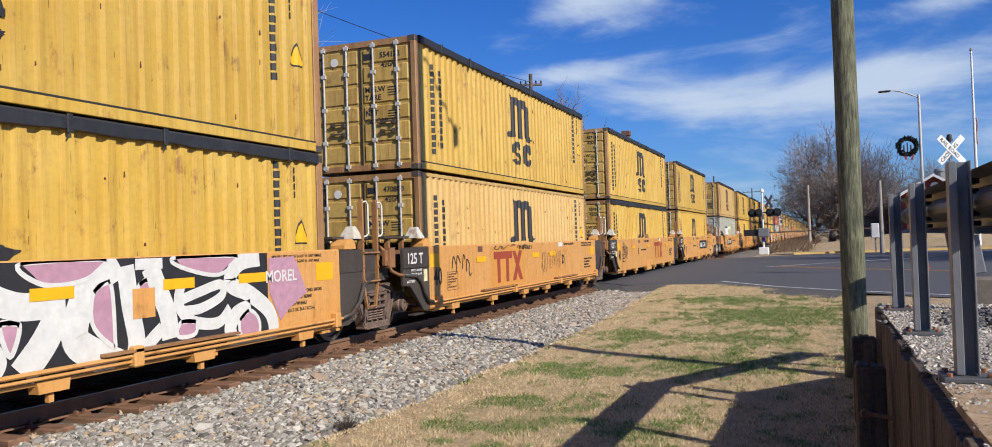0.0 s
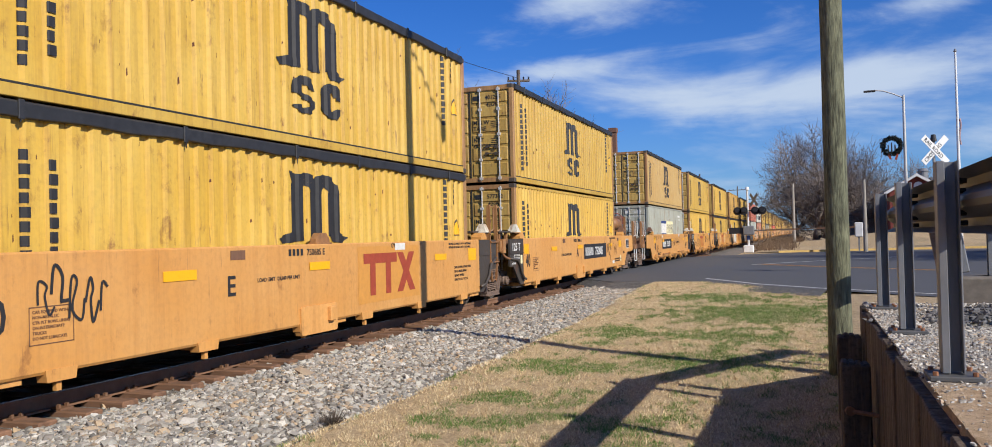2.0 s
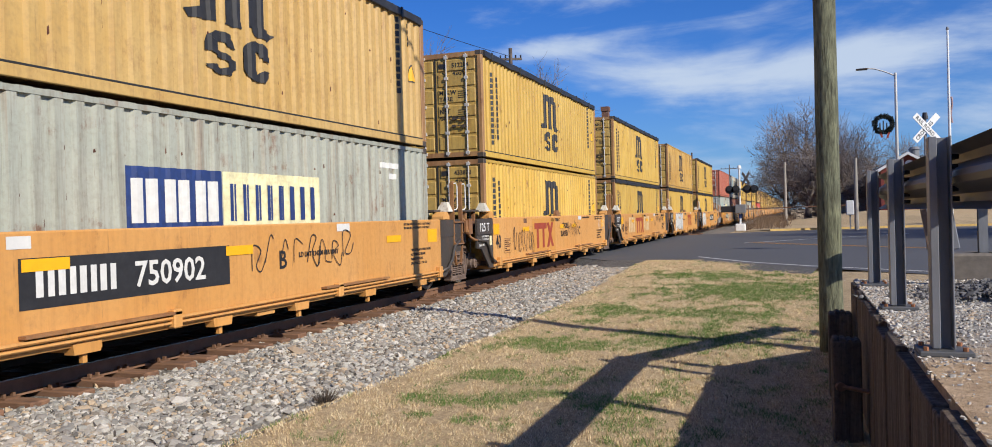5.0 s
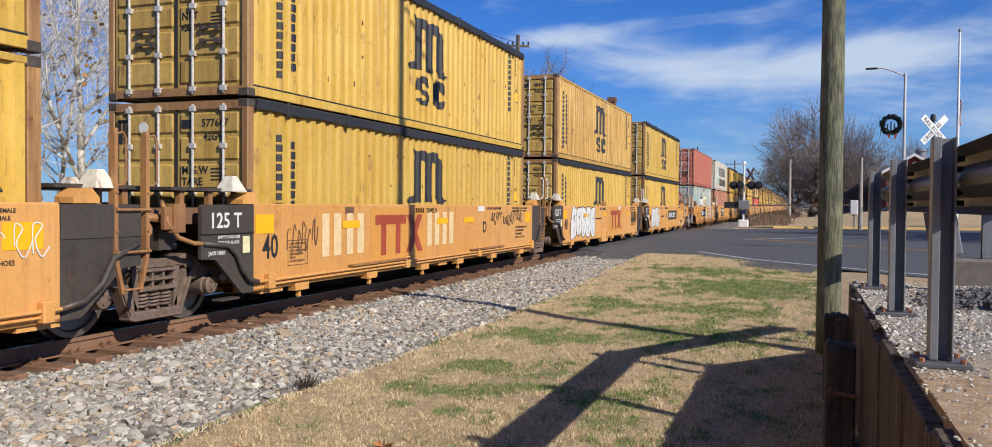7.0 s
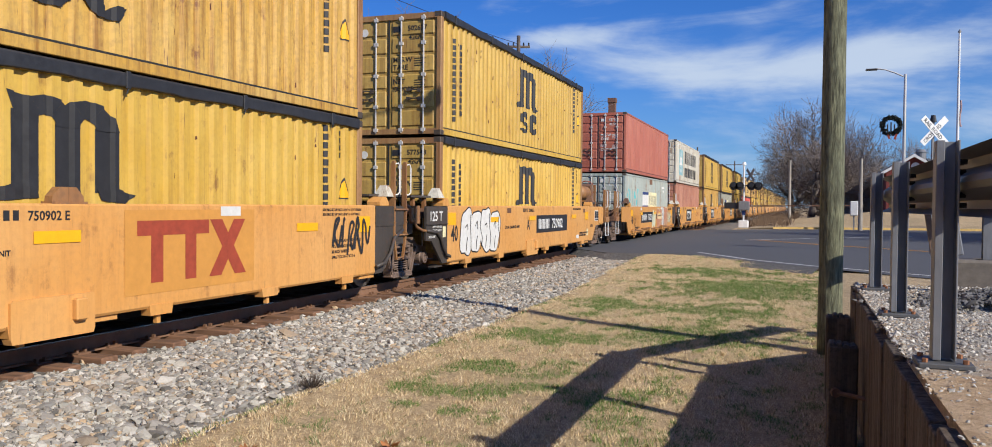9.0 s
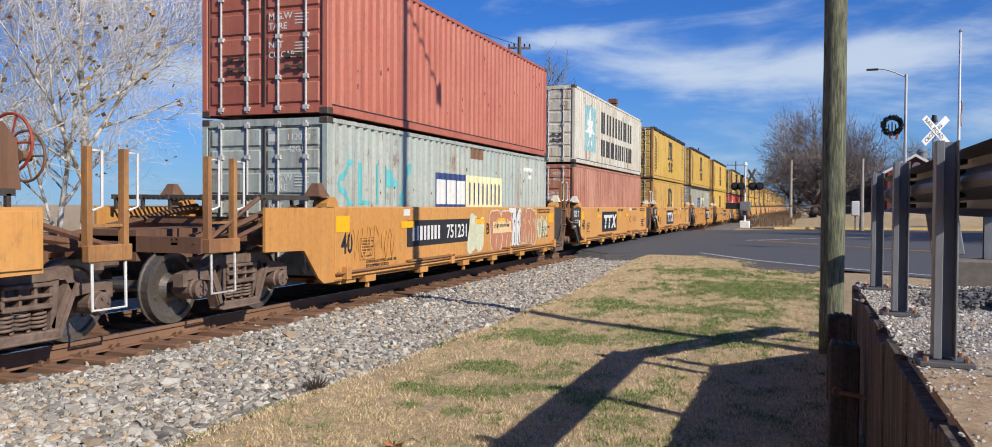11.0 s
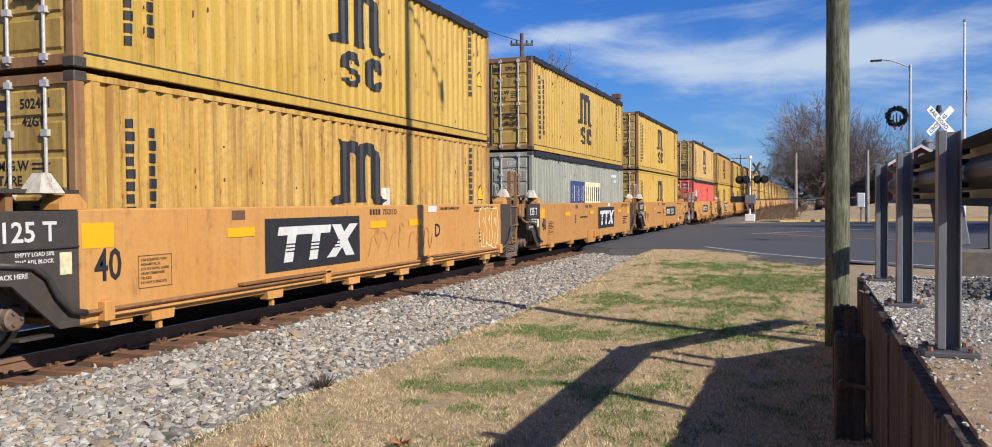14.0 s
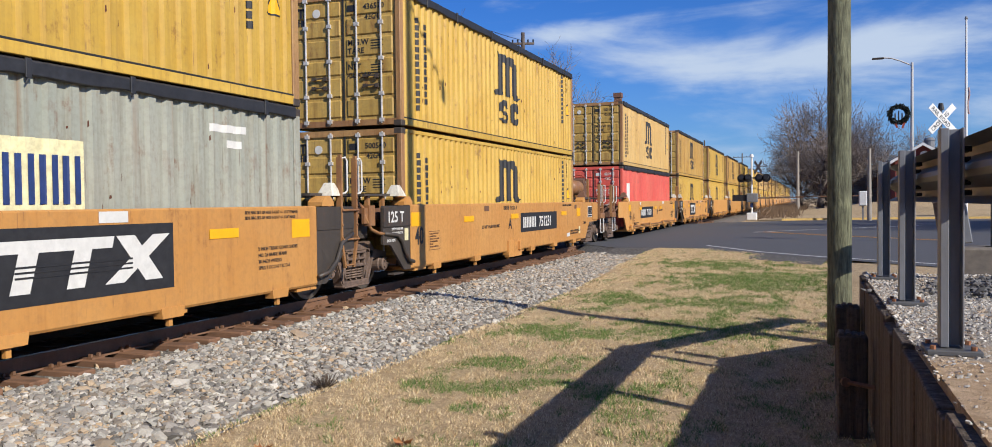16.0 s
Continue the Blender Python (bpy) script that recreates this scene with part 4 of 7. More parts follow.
def tank_along(y0, y1):
    """A horizontal air tank that lies along the car."""
    s = Solid()
    n = 20
    rings = [(y0, 0.08), (y0 + 0.05, 0.19), (y0 + 0.14, 0.245), (y1 - 0.14, 0.245), (y1 - 0.05, 0.19), (y1, 0.08)]
    v = [(0.98 + r * math.cos(2 * math.pi * i / n), y, 1.98 + r * math.sin(2 * math.pi * i / n)) for y, r in rings for i in range(n)]
    f = [(k * n + i, k * n + (i + 1) % n, (k + 1) * n + (i + 1) % n, (k + 1) * n + i) for k in range(len(rings) - 1) for i in range(n)]
    f += [tuple(range(n)), tuple(range((len(rings) - 1) * n, len(rings) * n))]
    return s.add(v, f)


def hand_wheel(y, x, z, r):
    s = Solid()
    n = 22
    ring = [(x + r * math.cos(2 * math.pi * i / n), y, z + r * math.sin(2 * math.pi * i / n)) for i in range(n + 1)]
    s.pipe(ring, 0.016, 6)
    for k in range(5):
        a = 2 * math.pi * k / 5
        s.tube((x, y, z), (x + r * math.cos(a), y, z + r * math.sin(a)), 0.012, 5)
    s.tube((x, y - 0.08, z), (x, y + 0.05, z), 0.06, 10)
    return s


def coupler(y, d):
    s = Solid()
    s.chamfered(-0.11, 0.11, min(y, y + d * 0.75), max(y, y + d * 0.75), 0.72, 0.94, 0.03)
    s.chamfered(-0.2, 0.2, min(y + d * 0.55, y + d * 0.95), max(y + d * 0.55, y + d * 0.95), 0.66, 1.0, 0.05)
    return s


def well_car(u, kind, body, label):
    """One unit of an articulated well car. kind: mid, a (outer end away), b (outer end first)."""
    root = empty("well_car", Matrix.Translation((0, unit_start(u), 0)), label, "rail car", "well cars of the train")
    for s in (1, -1):
        link("side_sill", M_SIDE_MID[s], body, root)
    link("well_floor", M_FLOOR, body, root)
    for s in (1, -1):
        link("container_guide", M_GUIDE_A[s], WHITE_BOX if kind != "b" else RUST_BROWN, root)
        link("container_guide", M_GUIDE_B[s], WHITE_BOX if kind != "a" else RUST_BROWN, root)
        link("guide_shoe", M_SHOE_A[s], body, root)
        link("guide_shoe", M_SHOE_B[s], body, root)
    for y in brackets():
        link("bracket", M_BRACKET, body, root, at=(0, y, 0))
    if u in (2, 5, 7):
        link("side_lug", M_LUG, RUSTY, root, at=(0, 5.75, 0))
    if u % 5 in (2, 3):
        link("cover_flap", M_FLAP, body, root, at=(0, 5.55, 0))
    if u % 5 not in (2, 3):
        for y in (3.3, 8.6):
            link("side_step", M_STEP, RUSTY, root, at=(0, y, 0))
    if u % 5 not in (2, 3):
        link("brake_pipe", M_PIPE, RUSTY if u > 8 else body, root)
        link("brake_pipe", M_PIPE2, body, root)
    if kind != "b":
        link("hose", M_HOSE_A, CAR_DARK, root)
    if kind != "a":
        link("hose", M_HOSE_B, CAR_DARK, root)
    for y in (0.05, 4.3, 8.0, LEN - 0.25) if u % 5 not in (2, 3) else (5.8,):
        link("pipe_clamp", M_CLAMP, body, root, at=(0, y, 0))
    if kind == "b":
        for s in (1, -1):
            link("end_plate", end_plate(B_END, s).mesh("end_plate"), body, root)
        link("end_platform", coupled_deck(-0.2, -3.25).mesh("end_platform"), RUST_BROWN, root, "open rusty end platform with braces")
        link("grating", grating(-1.9, -0.3).mesh("grating"), CAR_DARK, root)
        lad = link("ladder", stair(-3.15, -1).mesh("ladder"), RUSTY, root)
        for y in (-3.15, -2.65):
            part("handrail", stair_rail(y), WHITE_PAINT, lad)
        part("sill_step", sill_step(-3.15), GALV_ROD, lad)
        link("ladder", Solid().tube((1.42, -2.05, 1.25), (1.42, -3.0, 0.98), 0.03, 6).tube((1.42, -2.1, 1.62), (1.42, -3.1, 1.10), 0.03, 6).mesh("ladder"), RUST_BROWN, root)
        link("coupler", coupler(-3.2, -1).mesh("coupler"), TRUCK_IRON, root)
        truck(root, -2.15, u)
    else:
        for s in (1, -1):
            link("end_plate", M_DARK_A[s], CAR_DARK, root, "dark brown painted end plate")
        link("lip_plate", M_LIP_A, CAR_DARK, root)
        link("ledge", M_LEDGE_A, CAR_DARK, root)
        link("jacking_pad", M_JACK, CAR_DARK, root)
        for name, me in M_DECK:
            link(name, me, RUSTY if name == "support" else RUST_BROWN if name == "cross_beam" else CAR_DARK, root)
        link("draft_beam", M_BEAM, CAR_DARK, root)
        lad = link("ladder", M_LADDER, RUSTY, root)
        for y in (-2.66, -2.20):
            link("handrail", M_HANDRAIL, WHITE_PAINT if u % 3 else RUSTY, lad, at=(0, y, 0))
        link("valve_rod", M_VALVE, RUSTY, root)
        link("connector", M_CONNECTOR, RUST_BROWN, root)
        link("hose", M_HOSE, RUSTY, root)
        link("lift_lug", M_STANCHION, RUSTY, root)
        truck(root, -1.67, u)
        if u < 19:
            at = Matrix.Translation((SIDE_X + 0.008, -1.16, 1.20)) @ pose(0, 0, 0, 90, 0, 90)
            link("lettering", text_mesh("125 T", 0.27), WHITE_PAINT, root, at=at)
            link("lettering", text_mesh("EMPTY LOAD 50%", 0.055), WHITE_PAINT, root, at=Matrix.Translation((SIDE_X - 0.003, -0.98, 1.06)) @ pose(0, 0, 0, 90, 0, 90))
            link("lettering", text_mesh("7/16\" ADJ. BLOCK", 0.055), WHITE_PAINT, root, at=Matrix.Translation((SIDE_X - 0.003, -0.98, 0.99)) @ pose(0, 0, 0, 90, 0, 90))
            link("lettering", text_mesh("JACK HERE", 0.065), WHITE_PAINT, root, at=Matrix.Translation((SIDE_X - 0.003, -1.16, 0.86)) @ pose(0, 0, 0, 90, 0, 90))
            link("inspection_label", Solid().box(SIDE_X - 0.006, SIDE_X + 0.001, -0.48, -0.34, 0.86, 1.08).mesh("inspection_label"), CREAM_PAINT, root)
    if kind == "a":
        for s in (1, -1):
            link("end_plate", end_plate(A_END, s).mesh("end_plate"), body, root)
        on_side(root, "reflector", [rect(LEN + 1.42, LEN + 1.88, 1.10, 1.38)], REFLECTOR, 0.0)
        small = Solid().chamfered(1.494, 1.52, LEN + 1.36, LEN + 2.03, 0.90, 1.46, 0.006)
        link("cover_plate", small.mesh("cover_plate"), body, root)
        link("end_platform", coupled_deck(LEN + 0.2, LEN + 3.25).mesh("end_platform"), RUST_BROWN, root, "open rusty end platform with braces")
        link("grating", grating(LEN + 0.3, LEN + 1.9).mesh("grating"), CAR_DARK, root)
        lad = link("ladder", stair(LEN + 2.65, 1).mesh("ladder"), RUSTY, root)
        for y in (LEN + 2.65, LEN + 3.15):
            part("handrail", stair_rail(y), WHITE_PAINT, lad)
        part("sill_step", sill_step(LEN + 2.65), WHITE_PAINT, lad)
        link("air_tank", tank_along(LEN + 0.35, LEN + 1.45).mesh("air_tank", True), RUSTY, root, "rusty brown air tank with a yellow end")
        cab = Solid().prism([(LEN + 1.62, 1.66), (LEN + 2.15, 1.66), (LEN + 2.10, 2.15), (LEN + 1.95, 2.32), (LEN + 1.68, 2.25)], 0.55, 1.10)
        link("brake_housing", cab.mesh("brake_housing"), RUST_BROWN, root)
        link("hand_wheel", hand_wheel(LEN + 2.28, 0.80, 2.14, 0.30).mesh("hand_wheel"), MAROON_PAINT, root, "dull red hand brake wheel")
        link("hand_wheel", hand_wheel(LEN + 2.9, 0.30, 2.05, 0.28).mesh("hand_wheel"), RUST_BROWN, root)
        post = Solid().box(1.25, 1.33, LEN + 1.55, LEN + 1.63, 1.5, 2.28).pipe([(1.3, LEN + 1.5, 2.25), (1.36, LEN + 1.42, 2.25), (1.36, LEN + 1.42, 1.95)], 0.014).box(0.5, 1.3, LEN + 1.56, LEN + 1.62, 1.66, 1.74)
        link("post", post.mesh("post"), RUSTY, root)
        link("coupler", coupler(LEN + 3.2, 1).mesh("coupler"), TRUCK_IRON, root)
        truck(root, LEN + 2.15, u)
        if u < 19:
            frame_s = Solid().box(1.495, 1.503, LEN + 0.75, LEN + 1.30, 1.0, 1.36)
            link("notice", frame_s.mesh("notice"), WHITE_PAINT, root, "white framed black notice")
            link("notice", Solid().box(1.495, 1.506, LEN + 0.78, LEN + 1.04, 1.09, 1.33).box(1.495, 1.506, LEN + 1.07, LEN + 1.27, 1.09, 1.33).box(1.495, 1.506, LEN + 0.78, LEN + 1.27, 1.02, 1.07).mesh("notice"), BLACK_PAINT, root)
    else:
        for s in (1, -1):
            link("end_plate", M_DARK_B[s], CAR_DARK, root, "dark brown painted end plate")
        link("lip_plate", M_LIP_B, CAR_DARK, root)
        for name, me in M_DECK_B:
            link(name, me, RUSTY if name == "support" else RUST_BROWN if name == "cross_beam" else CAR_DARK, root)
    CONTAINER_MOVES.append((root, u, 0.0))
    return root


def on_side(root, name, rects, ink, depth=0.004, label=""):
    s = Solid()
    for poly in rects:
        s.add([(SIDE_X + depth, a, b) for a, b in poly], [tuple(range(len(poly)))])
    ob = link(name, s.mesh(name), ink, root, label)
    return ob


def side_words(root, words, y, z, size, ink=None, depth=0.004):
    return link("lettering", text_mesh(words, size), ink or BLACK_PAINT, root, at=Matrix.Translation((SIDE_X + depth, y, z)) @ pose(0, 0, 0, 90, 0, 90))


def maker_mark(root, y, z, w, h, ink, plate=None, outline=False):
    """The owner's block mark: two posts with bars on top and a crossed pair."""
    if plate is not None:
        on_side(root, "mark_panel", [rect(y - 0.18, y + w + 0.18, z - 0.12, z + h + 0.12)], plate, 0.004)
    k = w / 2.0
    t = h * 0.24
    lean = 0.28 if ink is WHITE_PAINT else 0.0
    p = [rect(y, y + 0.62 * k, z + h - t, z + h), rect(y + 0.22 * k, y + 0.42 * k, z, z + h - t), rect(y + 0.62 * k, y + 1.24 * k, z + h - t, z + h), rect(y + 0.80 * k, y + 1.0 * k, z, z + h - t)]
    p += [[(y + 1.26 * k, z + h), (y + 1.50 * k, z + h), (y + 2.0 * k, z), (y + 1.76 * k, z)], [(y + 1.24 * k, z), (y + 1.48 * k, z), (y + 1.98 * k, z + h), (y + 1.74 * k, z + h)]]
    p = [[(a + lean * (b - z), b) for a, b in q] for q in p]
    a = on_side(root, "owner_mark", p[:5], ink, 0.007)
    b = on_side(root, "owner_mark", p[5:], ink, 0.0085)
    return a, b


# what each unit carries: (body paint, letter, upper paint, lower paint, number up, number down, label words)
LOADS = {
    0: (CAR_YELLOW, "C", YELLOW, YELLOW, "574482", "503550"),
    1: (CAR_YELLOW, "D", YELLOW, YELLOW_PALE, "554122", "470800"),
    2: (CAR_YELLOW, "E", YELLOW, YELLOW, "407149", "559619"),
    3: (CAR_YELLOW, "A", YELLOW, YELLOW, "401265", "577312"),
    4: (CAR_YELLOW, "B", YELLOW_PALE, GREY_BOX, "477143", "138389"),
    5: (CAR_YELLOW, "C", YELLOW, YELLOW, "512204", "433870"),
    6: (CAR_YELLOW, "D", YELLOW, YELLOW, "466120", "577667"),
    7: (CAR_YELLOW, "E", YELLOW_OLD, YELLOW, "484780", "450787"),
    8: (CAR_YELLOW, "A", YELLOW, YELLOW, "502637", "577548"),
    9: (CAR_OCHRE, "B", RED_BOX, TEAL_BOX, "437105", "112093"),
    10: (CAR_YELLOW, "C", WHITE_BOX, BROWN_BOX, "620114", "481140"),
    11: (CAR_YELLOW, "D", YELLOW, YELLOW_OLD, "482333", "502461"),
    12: (CAR_OCHRE, "E", YELLOW, GREY_BOX, "593410", "158786"),
    13: (CAR_OCHRE, "A", YELLOW, YELLOW, "436570", "500540"),
    14: (CAR_YELLOW, "B", YELLOW_PALE, SCARLET_BOX, "551003", "420711"),
}
PAINT_WORDS = {YELLOW.name: "weathered yellow corrugated steel", YELLOW_OLD.name: "rust-streaked yellow corrugated steel", YELLOW_PALE.name: "faded pale yellow corrugated steel",
               GREY_BOX.name: "faded grey-green corrugated steel", TEAL_BOX.name: "pale teal-grey corrugated steel", RED_BOX.name: "brick red corrugated steel",
               BROWN_BOX.name: "faded reddish-brown corrugated steel", WHITE_BOX.name: "dirty white corrugated steel", SCARLET_BOX.name: "bright red corrugated steel"}

TRAIN = {}
_rng = random.Random(11)
for _u in range(UNITS):
    _far = (_rng.choice((CAR_YELLOW, CAR_OCHRE)), "CDEAB"[_u % 5], _rng.choice((YELLOW, YELLOW, YELLOW_OLD, YELLOW_PALE)), _rng.choice((YELLOW, YELLOW, YELLOW_PALE)), str(400000 + 7919 * _u), str(430000 + 6007 * _u))
    _body, _letter, _up, _low, _n1, _n2 = LOADS.get(_u, _far)
    _kind = "a" if _u in END_UNITS else "b" if _u - 1 in END_UNITS else "mid"
    _car = well_car(_u, _kind, _body, "%s articulated well car on black-rusted trucks" % ("yellow-orange painted" if _body is CAR_YELLOW else "dull ochre painted"))
    _lo = container(_u, 0, _low, _n2, "%s container in a rail car well" % PAINT_WORDS[_low.name], tarp=(_u if _u in (0, 2, 6, 7, 8, 12, 14) else None))
    _hi = container(_u, 1, _up, _n1, "%s container stacked on another container" % PAINT_WORDS[_up.name], tarp=(_u if _u not in (7, 9, 10) else None))
    TRAIN[_u] = (_car, _lo, _hi)

# ---- ground ----
def ground_height(x, y):
    """A shallow swale between the stones and the retaining wall."""
    ax = abs(x)
    h = float(np.interp(ax, [3.7, 4.1, 5.0, 7.5, 8.3, 8.8, 10.0], [-0.40, -0.20, -0.22, -0.22, -0.23, -0.22, 0.0]))
    if ax > 3.6:
        k = min(1, max(0, (y - 14) / 11))
        h = h * (1 - k) - 0.018 * k
    return h


def ground_sheet():
    xs = [-600, -300, -150, -80, -40, -25, -15, -10, -7, -5.5, -4.5, -3.9, -3.2, -2.4, -1.7, 0, 1.7, 2.4, 3.2, 3.9] + [3.9 + 0.3 * i for i in range(1, 17)] + [9.2, 10, 12, 15, 20, 30, 50, 90, 160, 320, 700]
    ys = [-120, -60, -30, -15, -8, -4] + [-3 + 0.5 * i for i in range(66)] + [31, 33, 36, 40, 45, 50, 57, 66, 80, 100, 130, 170, 230, 320, 480, 700, 1000, 1500, 2400]
    rng = random.Random(2)
    v = []
    for y in ys:
        for x in xs:
            n = 0.04 * noise.noise((x * 0.5, y * 0.4, 0)) if abs(x) > 4 and y < 25 else 0
            v.append((x, y, ground_height(x, y) + n))
    w = len(xs)
    f = [(j * w + i, j * w + i + 1, (j + 1) * w + i + 1, (j + 1) * w + i) for j in range(len(ys) - 1) for i in range(w - 1)]
    return raw_mesh("ground", v, f)


def ground_material():
    m, nt, bsdf = node_material("dry winter lawn")
    vec, _ = place_vector(nt, False)
    a, b, c = noise_node(nt, vec, 0.55, 5, 0.6), noise_node(nt, vec, 7, 6, 0.7), noise_node(nt, vec, 60, 4, 0.7)
    col = mix_node(nt, ramp_node(nt, b, 0.3, 0.7), (0.46, 0.33, 0.18), (0.64, 0.49, 0.29))
    col = mix_node(nt, ramp_node(nt, a, 0.52, 0.66, 0, 0.25), col, (0.16, 0.17, 0.06))
    d = noise_node(nt, vec, 26, 5, 0.75)
    col = mix_node(nt, ramp_node(nt, d, 0.45, 0.62, 0, 0.6), col, (0.20, 0.135, 0.07))
    col = mix_node(nt, ramp_node(nt, c, 0.45, 0.7, 0, 0.6), col, (0.10, 0.07, 0.04))
    nt.links.new(col, bsdf.inputs["Base Color"])
    bsdf.inputs["Roughness"].default_value = 0.95
    bump(nt, bsdf, c, 0.8, 0.03)
    return m


LAWN = ground_material()
BALLAST = plain("crushed stone bed", (0.20, 0.18, 0.155), 0.9, var=0.6, scale=24, bump_s=1.0, bump_d=0.04)
STEEL_RAIL = paint("rusted rail steel", (0.15, 0.075, 0.04), (0.22, 0.12, 0.07), rust_amount=0.4, streaks=0.2, rough=0.65)
RAIL_HEAD = plain("polished rail head", (0.45, 0.43, 0.40), 0.25, 0.9, scale=30)
TIE_WOOD = plain("creosoted rust-stained tie wood", (0.20, 0.105, 0.06), 0.9, var=0.5, scale=12, bump_s=0.5, bump_d=0.01, stretch=(0.2, 1, 1))
ASPHALT = plain("worn grey asphalt", (0.075, 0.077, 0.082), 0.85, var=0.2, scale=30, bump_s=0.3)
ASPHALT_RUBBLE = plain("broken asphalt", (0.11, 0.105, 0.10), 0.95, var=0.6, scale=10, bump_s=1.0, bump_d=0.06)
LINE_WHITE = plain("worn white road paint", (0.62, 0.62, 0.60), 0.7, var=0.2)
LINE_YELLOW = plain("worn yellow road paint", (0.55, 0.27, 0.04), 0.7, var=0.2)
POLE_WOOD = plain("weathered greenish pole wood", (0.155, 0.16, 0.098), 0.9, var=0.85, scale=34, bump_s=1.0, bump_d=0.03, stretch=(1, 1, 0.14))
GREY_POLE = plain("bare grey pole wood", (0.32, 0.29, 0.25), 0.9, var=0.25, scale=14, stretch=(1, 1, 0.15))
GALV = plain("galvanised steel", (0.20, 0.205, 0.215), 0.5, 0.2, var=0.25, scale=14, stretch=(1, 1, 0.25))
BEAM_STEEL = plain("dull weathered beam steel", (0.085, 0.072, 0.063), 0.45, 0.30, var=0.3, scale=5, bump_s=0.05, stretch=(1, 0.3, 1))
PLATE_STEEL = plain("dull base plate steel", (0.12, 0.12, 0.12), 0.6, 0.3, var=0.3, scale=12)
BOLT_RUST = plain("rust brown bolt", (0.30, 0.13, 0.06), 0.7, 0.2)
CONCRETE = plain("weathered concrete", (0.15, 0.13, 0.11), 0.9, var=0.3, scale=10, bump_s=0.5)
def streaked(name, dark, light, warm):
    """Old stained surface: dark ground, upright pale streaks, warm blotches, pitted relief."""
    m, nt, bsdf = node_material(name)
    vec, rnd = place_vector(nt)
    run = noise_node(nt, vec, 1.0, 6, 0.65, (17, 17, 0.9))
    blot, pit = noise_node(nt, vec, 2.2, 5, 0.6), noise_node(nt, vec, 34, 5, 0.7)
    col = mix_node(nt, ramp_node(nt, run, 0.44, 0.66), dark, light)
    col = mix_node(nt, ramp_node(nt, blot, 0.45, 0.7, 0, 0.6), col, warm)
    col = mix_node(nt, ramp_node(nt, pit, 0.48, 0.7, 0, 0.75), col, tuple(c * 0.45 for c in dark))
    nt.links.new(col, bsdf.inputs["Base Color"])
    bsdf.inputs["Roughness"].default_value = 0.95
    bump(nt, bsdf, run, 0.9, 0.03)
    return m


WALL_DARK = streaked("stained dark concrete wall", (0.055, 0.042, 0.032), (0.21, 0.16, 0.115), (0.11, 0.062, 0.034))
TIMBER = streaked("old dark timber", (0.06, 0.045, 0.034), (0.16, 0.12, 0.085), (0.08, 0.05, 0.032))


def bank_material():
    """Grey gravel fill that gives way to trodden tan dirt towards the near end."""
    m, nt, bsdf = node_material("gravel and tan dirt fill")
    vec, _ = place_vector(nt, False)
    big, mid, fine = noise_node(nt, vec, 1.3, 5, 0.6), noise_node(nt, vec, 11, 6, 0.7), noise_node(nt, vec, 55, 5, 0.75)
    stone = mix_node(nt, ramp_node(nt, fine, 0.35, 0.65), (0.20, 0.19, 0.175), (0.58, 0.53, 0.45))
    dirt = mix_node(nt, ramp_node(nt, mid, 0.35, 0.68), (0.46, 0.30, 0.165), (0.74, 0.54, 0.34))
    dirt = mix_node(nt, ramp_node(nt, fine, 0.54, 0.68, 0, 0.7), dirt, (0.13, 0.085, 0.05))
    sep = nt.nodes.new("ShaderNodeSeparateXYZ")
    nt.links.new(vec, sep.inputs["Vector"])
    add = nt.nodes.new("ShaderNodeMath")
    nt.links.new(ramp_node(nt, sep.outputs["Y"], 3.0, 6.2, 0.80, -0.10), add.inputs[0])
    nt.links.new(ramp_node(nt, big, 0.3, 0.7, -0.25, 0.35), add.inputs[1])
    col = mix_node(nt, ramp_node(nt, add.outputs["Value"], 0.25, 0.5), stone, dirt)
    nt.links.new(col, bsdf.inputs["Base Color"])
    bsdf.inputs["Roughness"].default_value = 0.95
    bump(nt, bsdf, fine, 1.0, 0.03)
    return m


GRAVEL = bank_material()

tagged(link("ground", ground_sheet(), LAWN), "dry tan winter lawn with green patches", "lawn", kind="structure")

# ballast bed
_bed = Solid()
_prof = [(-4.0, -0.36), (-3.6, -0.22), (-1.8, -0.19), (-1.35, -0.23), (1.35, -0.23), (1.75, -0.19), (3.4, -0.19), (3.9, -0.21), (4.15, -0.36)]
_ys = [-10, 4, 12, 20, 27, 28.5, 56, 60, 120, 300, 900]
for (_xa, _za), (_xb, _zb) in zip(_prof, _prof[1:]):
    for _ya, _yb in zip(_ys, _ys[1:]):
        if _ya == 28.5:
            continue
        _bed.add([(_xa, _ya, _za), (_xb, _ya, _zb), (_xb, _yb, _zb), (_xa, _yb, _za)], [(0, 1, 2, 3)])
tagged(link("ballast_bed", _bed.mesh("ballast_bed"), BALLAST), "grey crushed stone ballast bed under the track", "ballast", kind="structure")

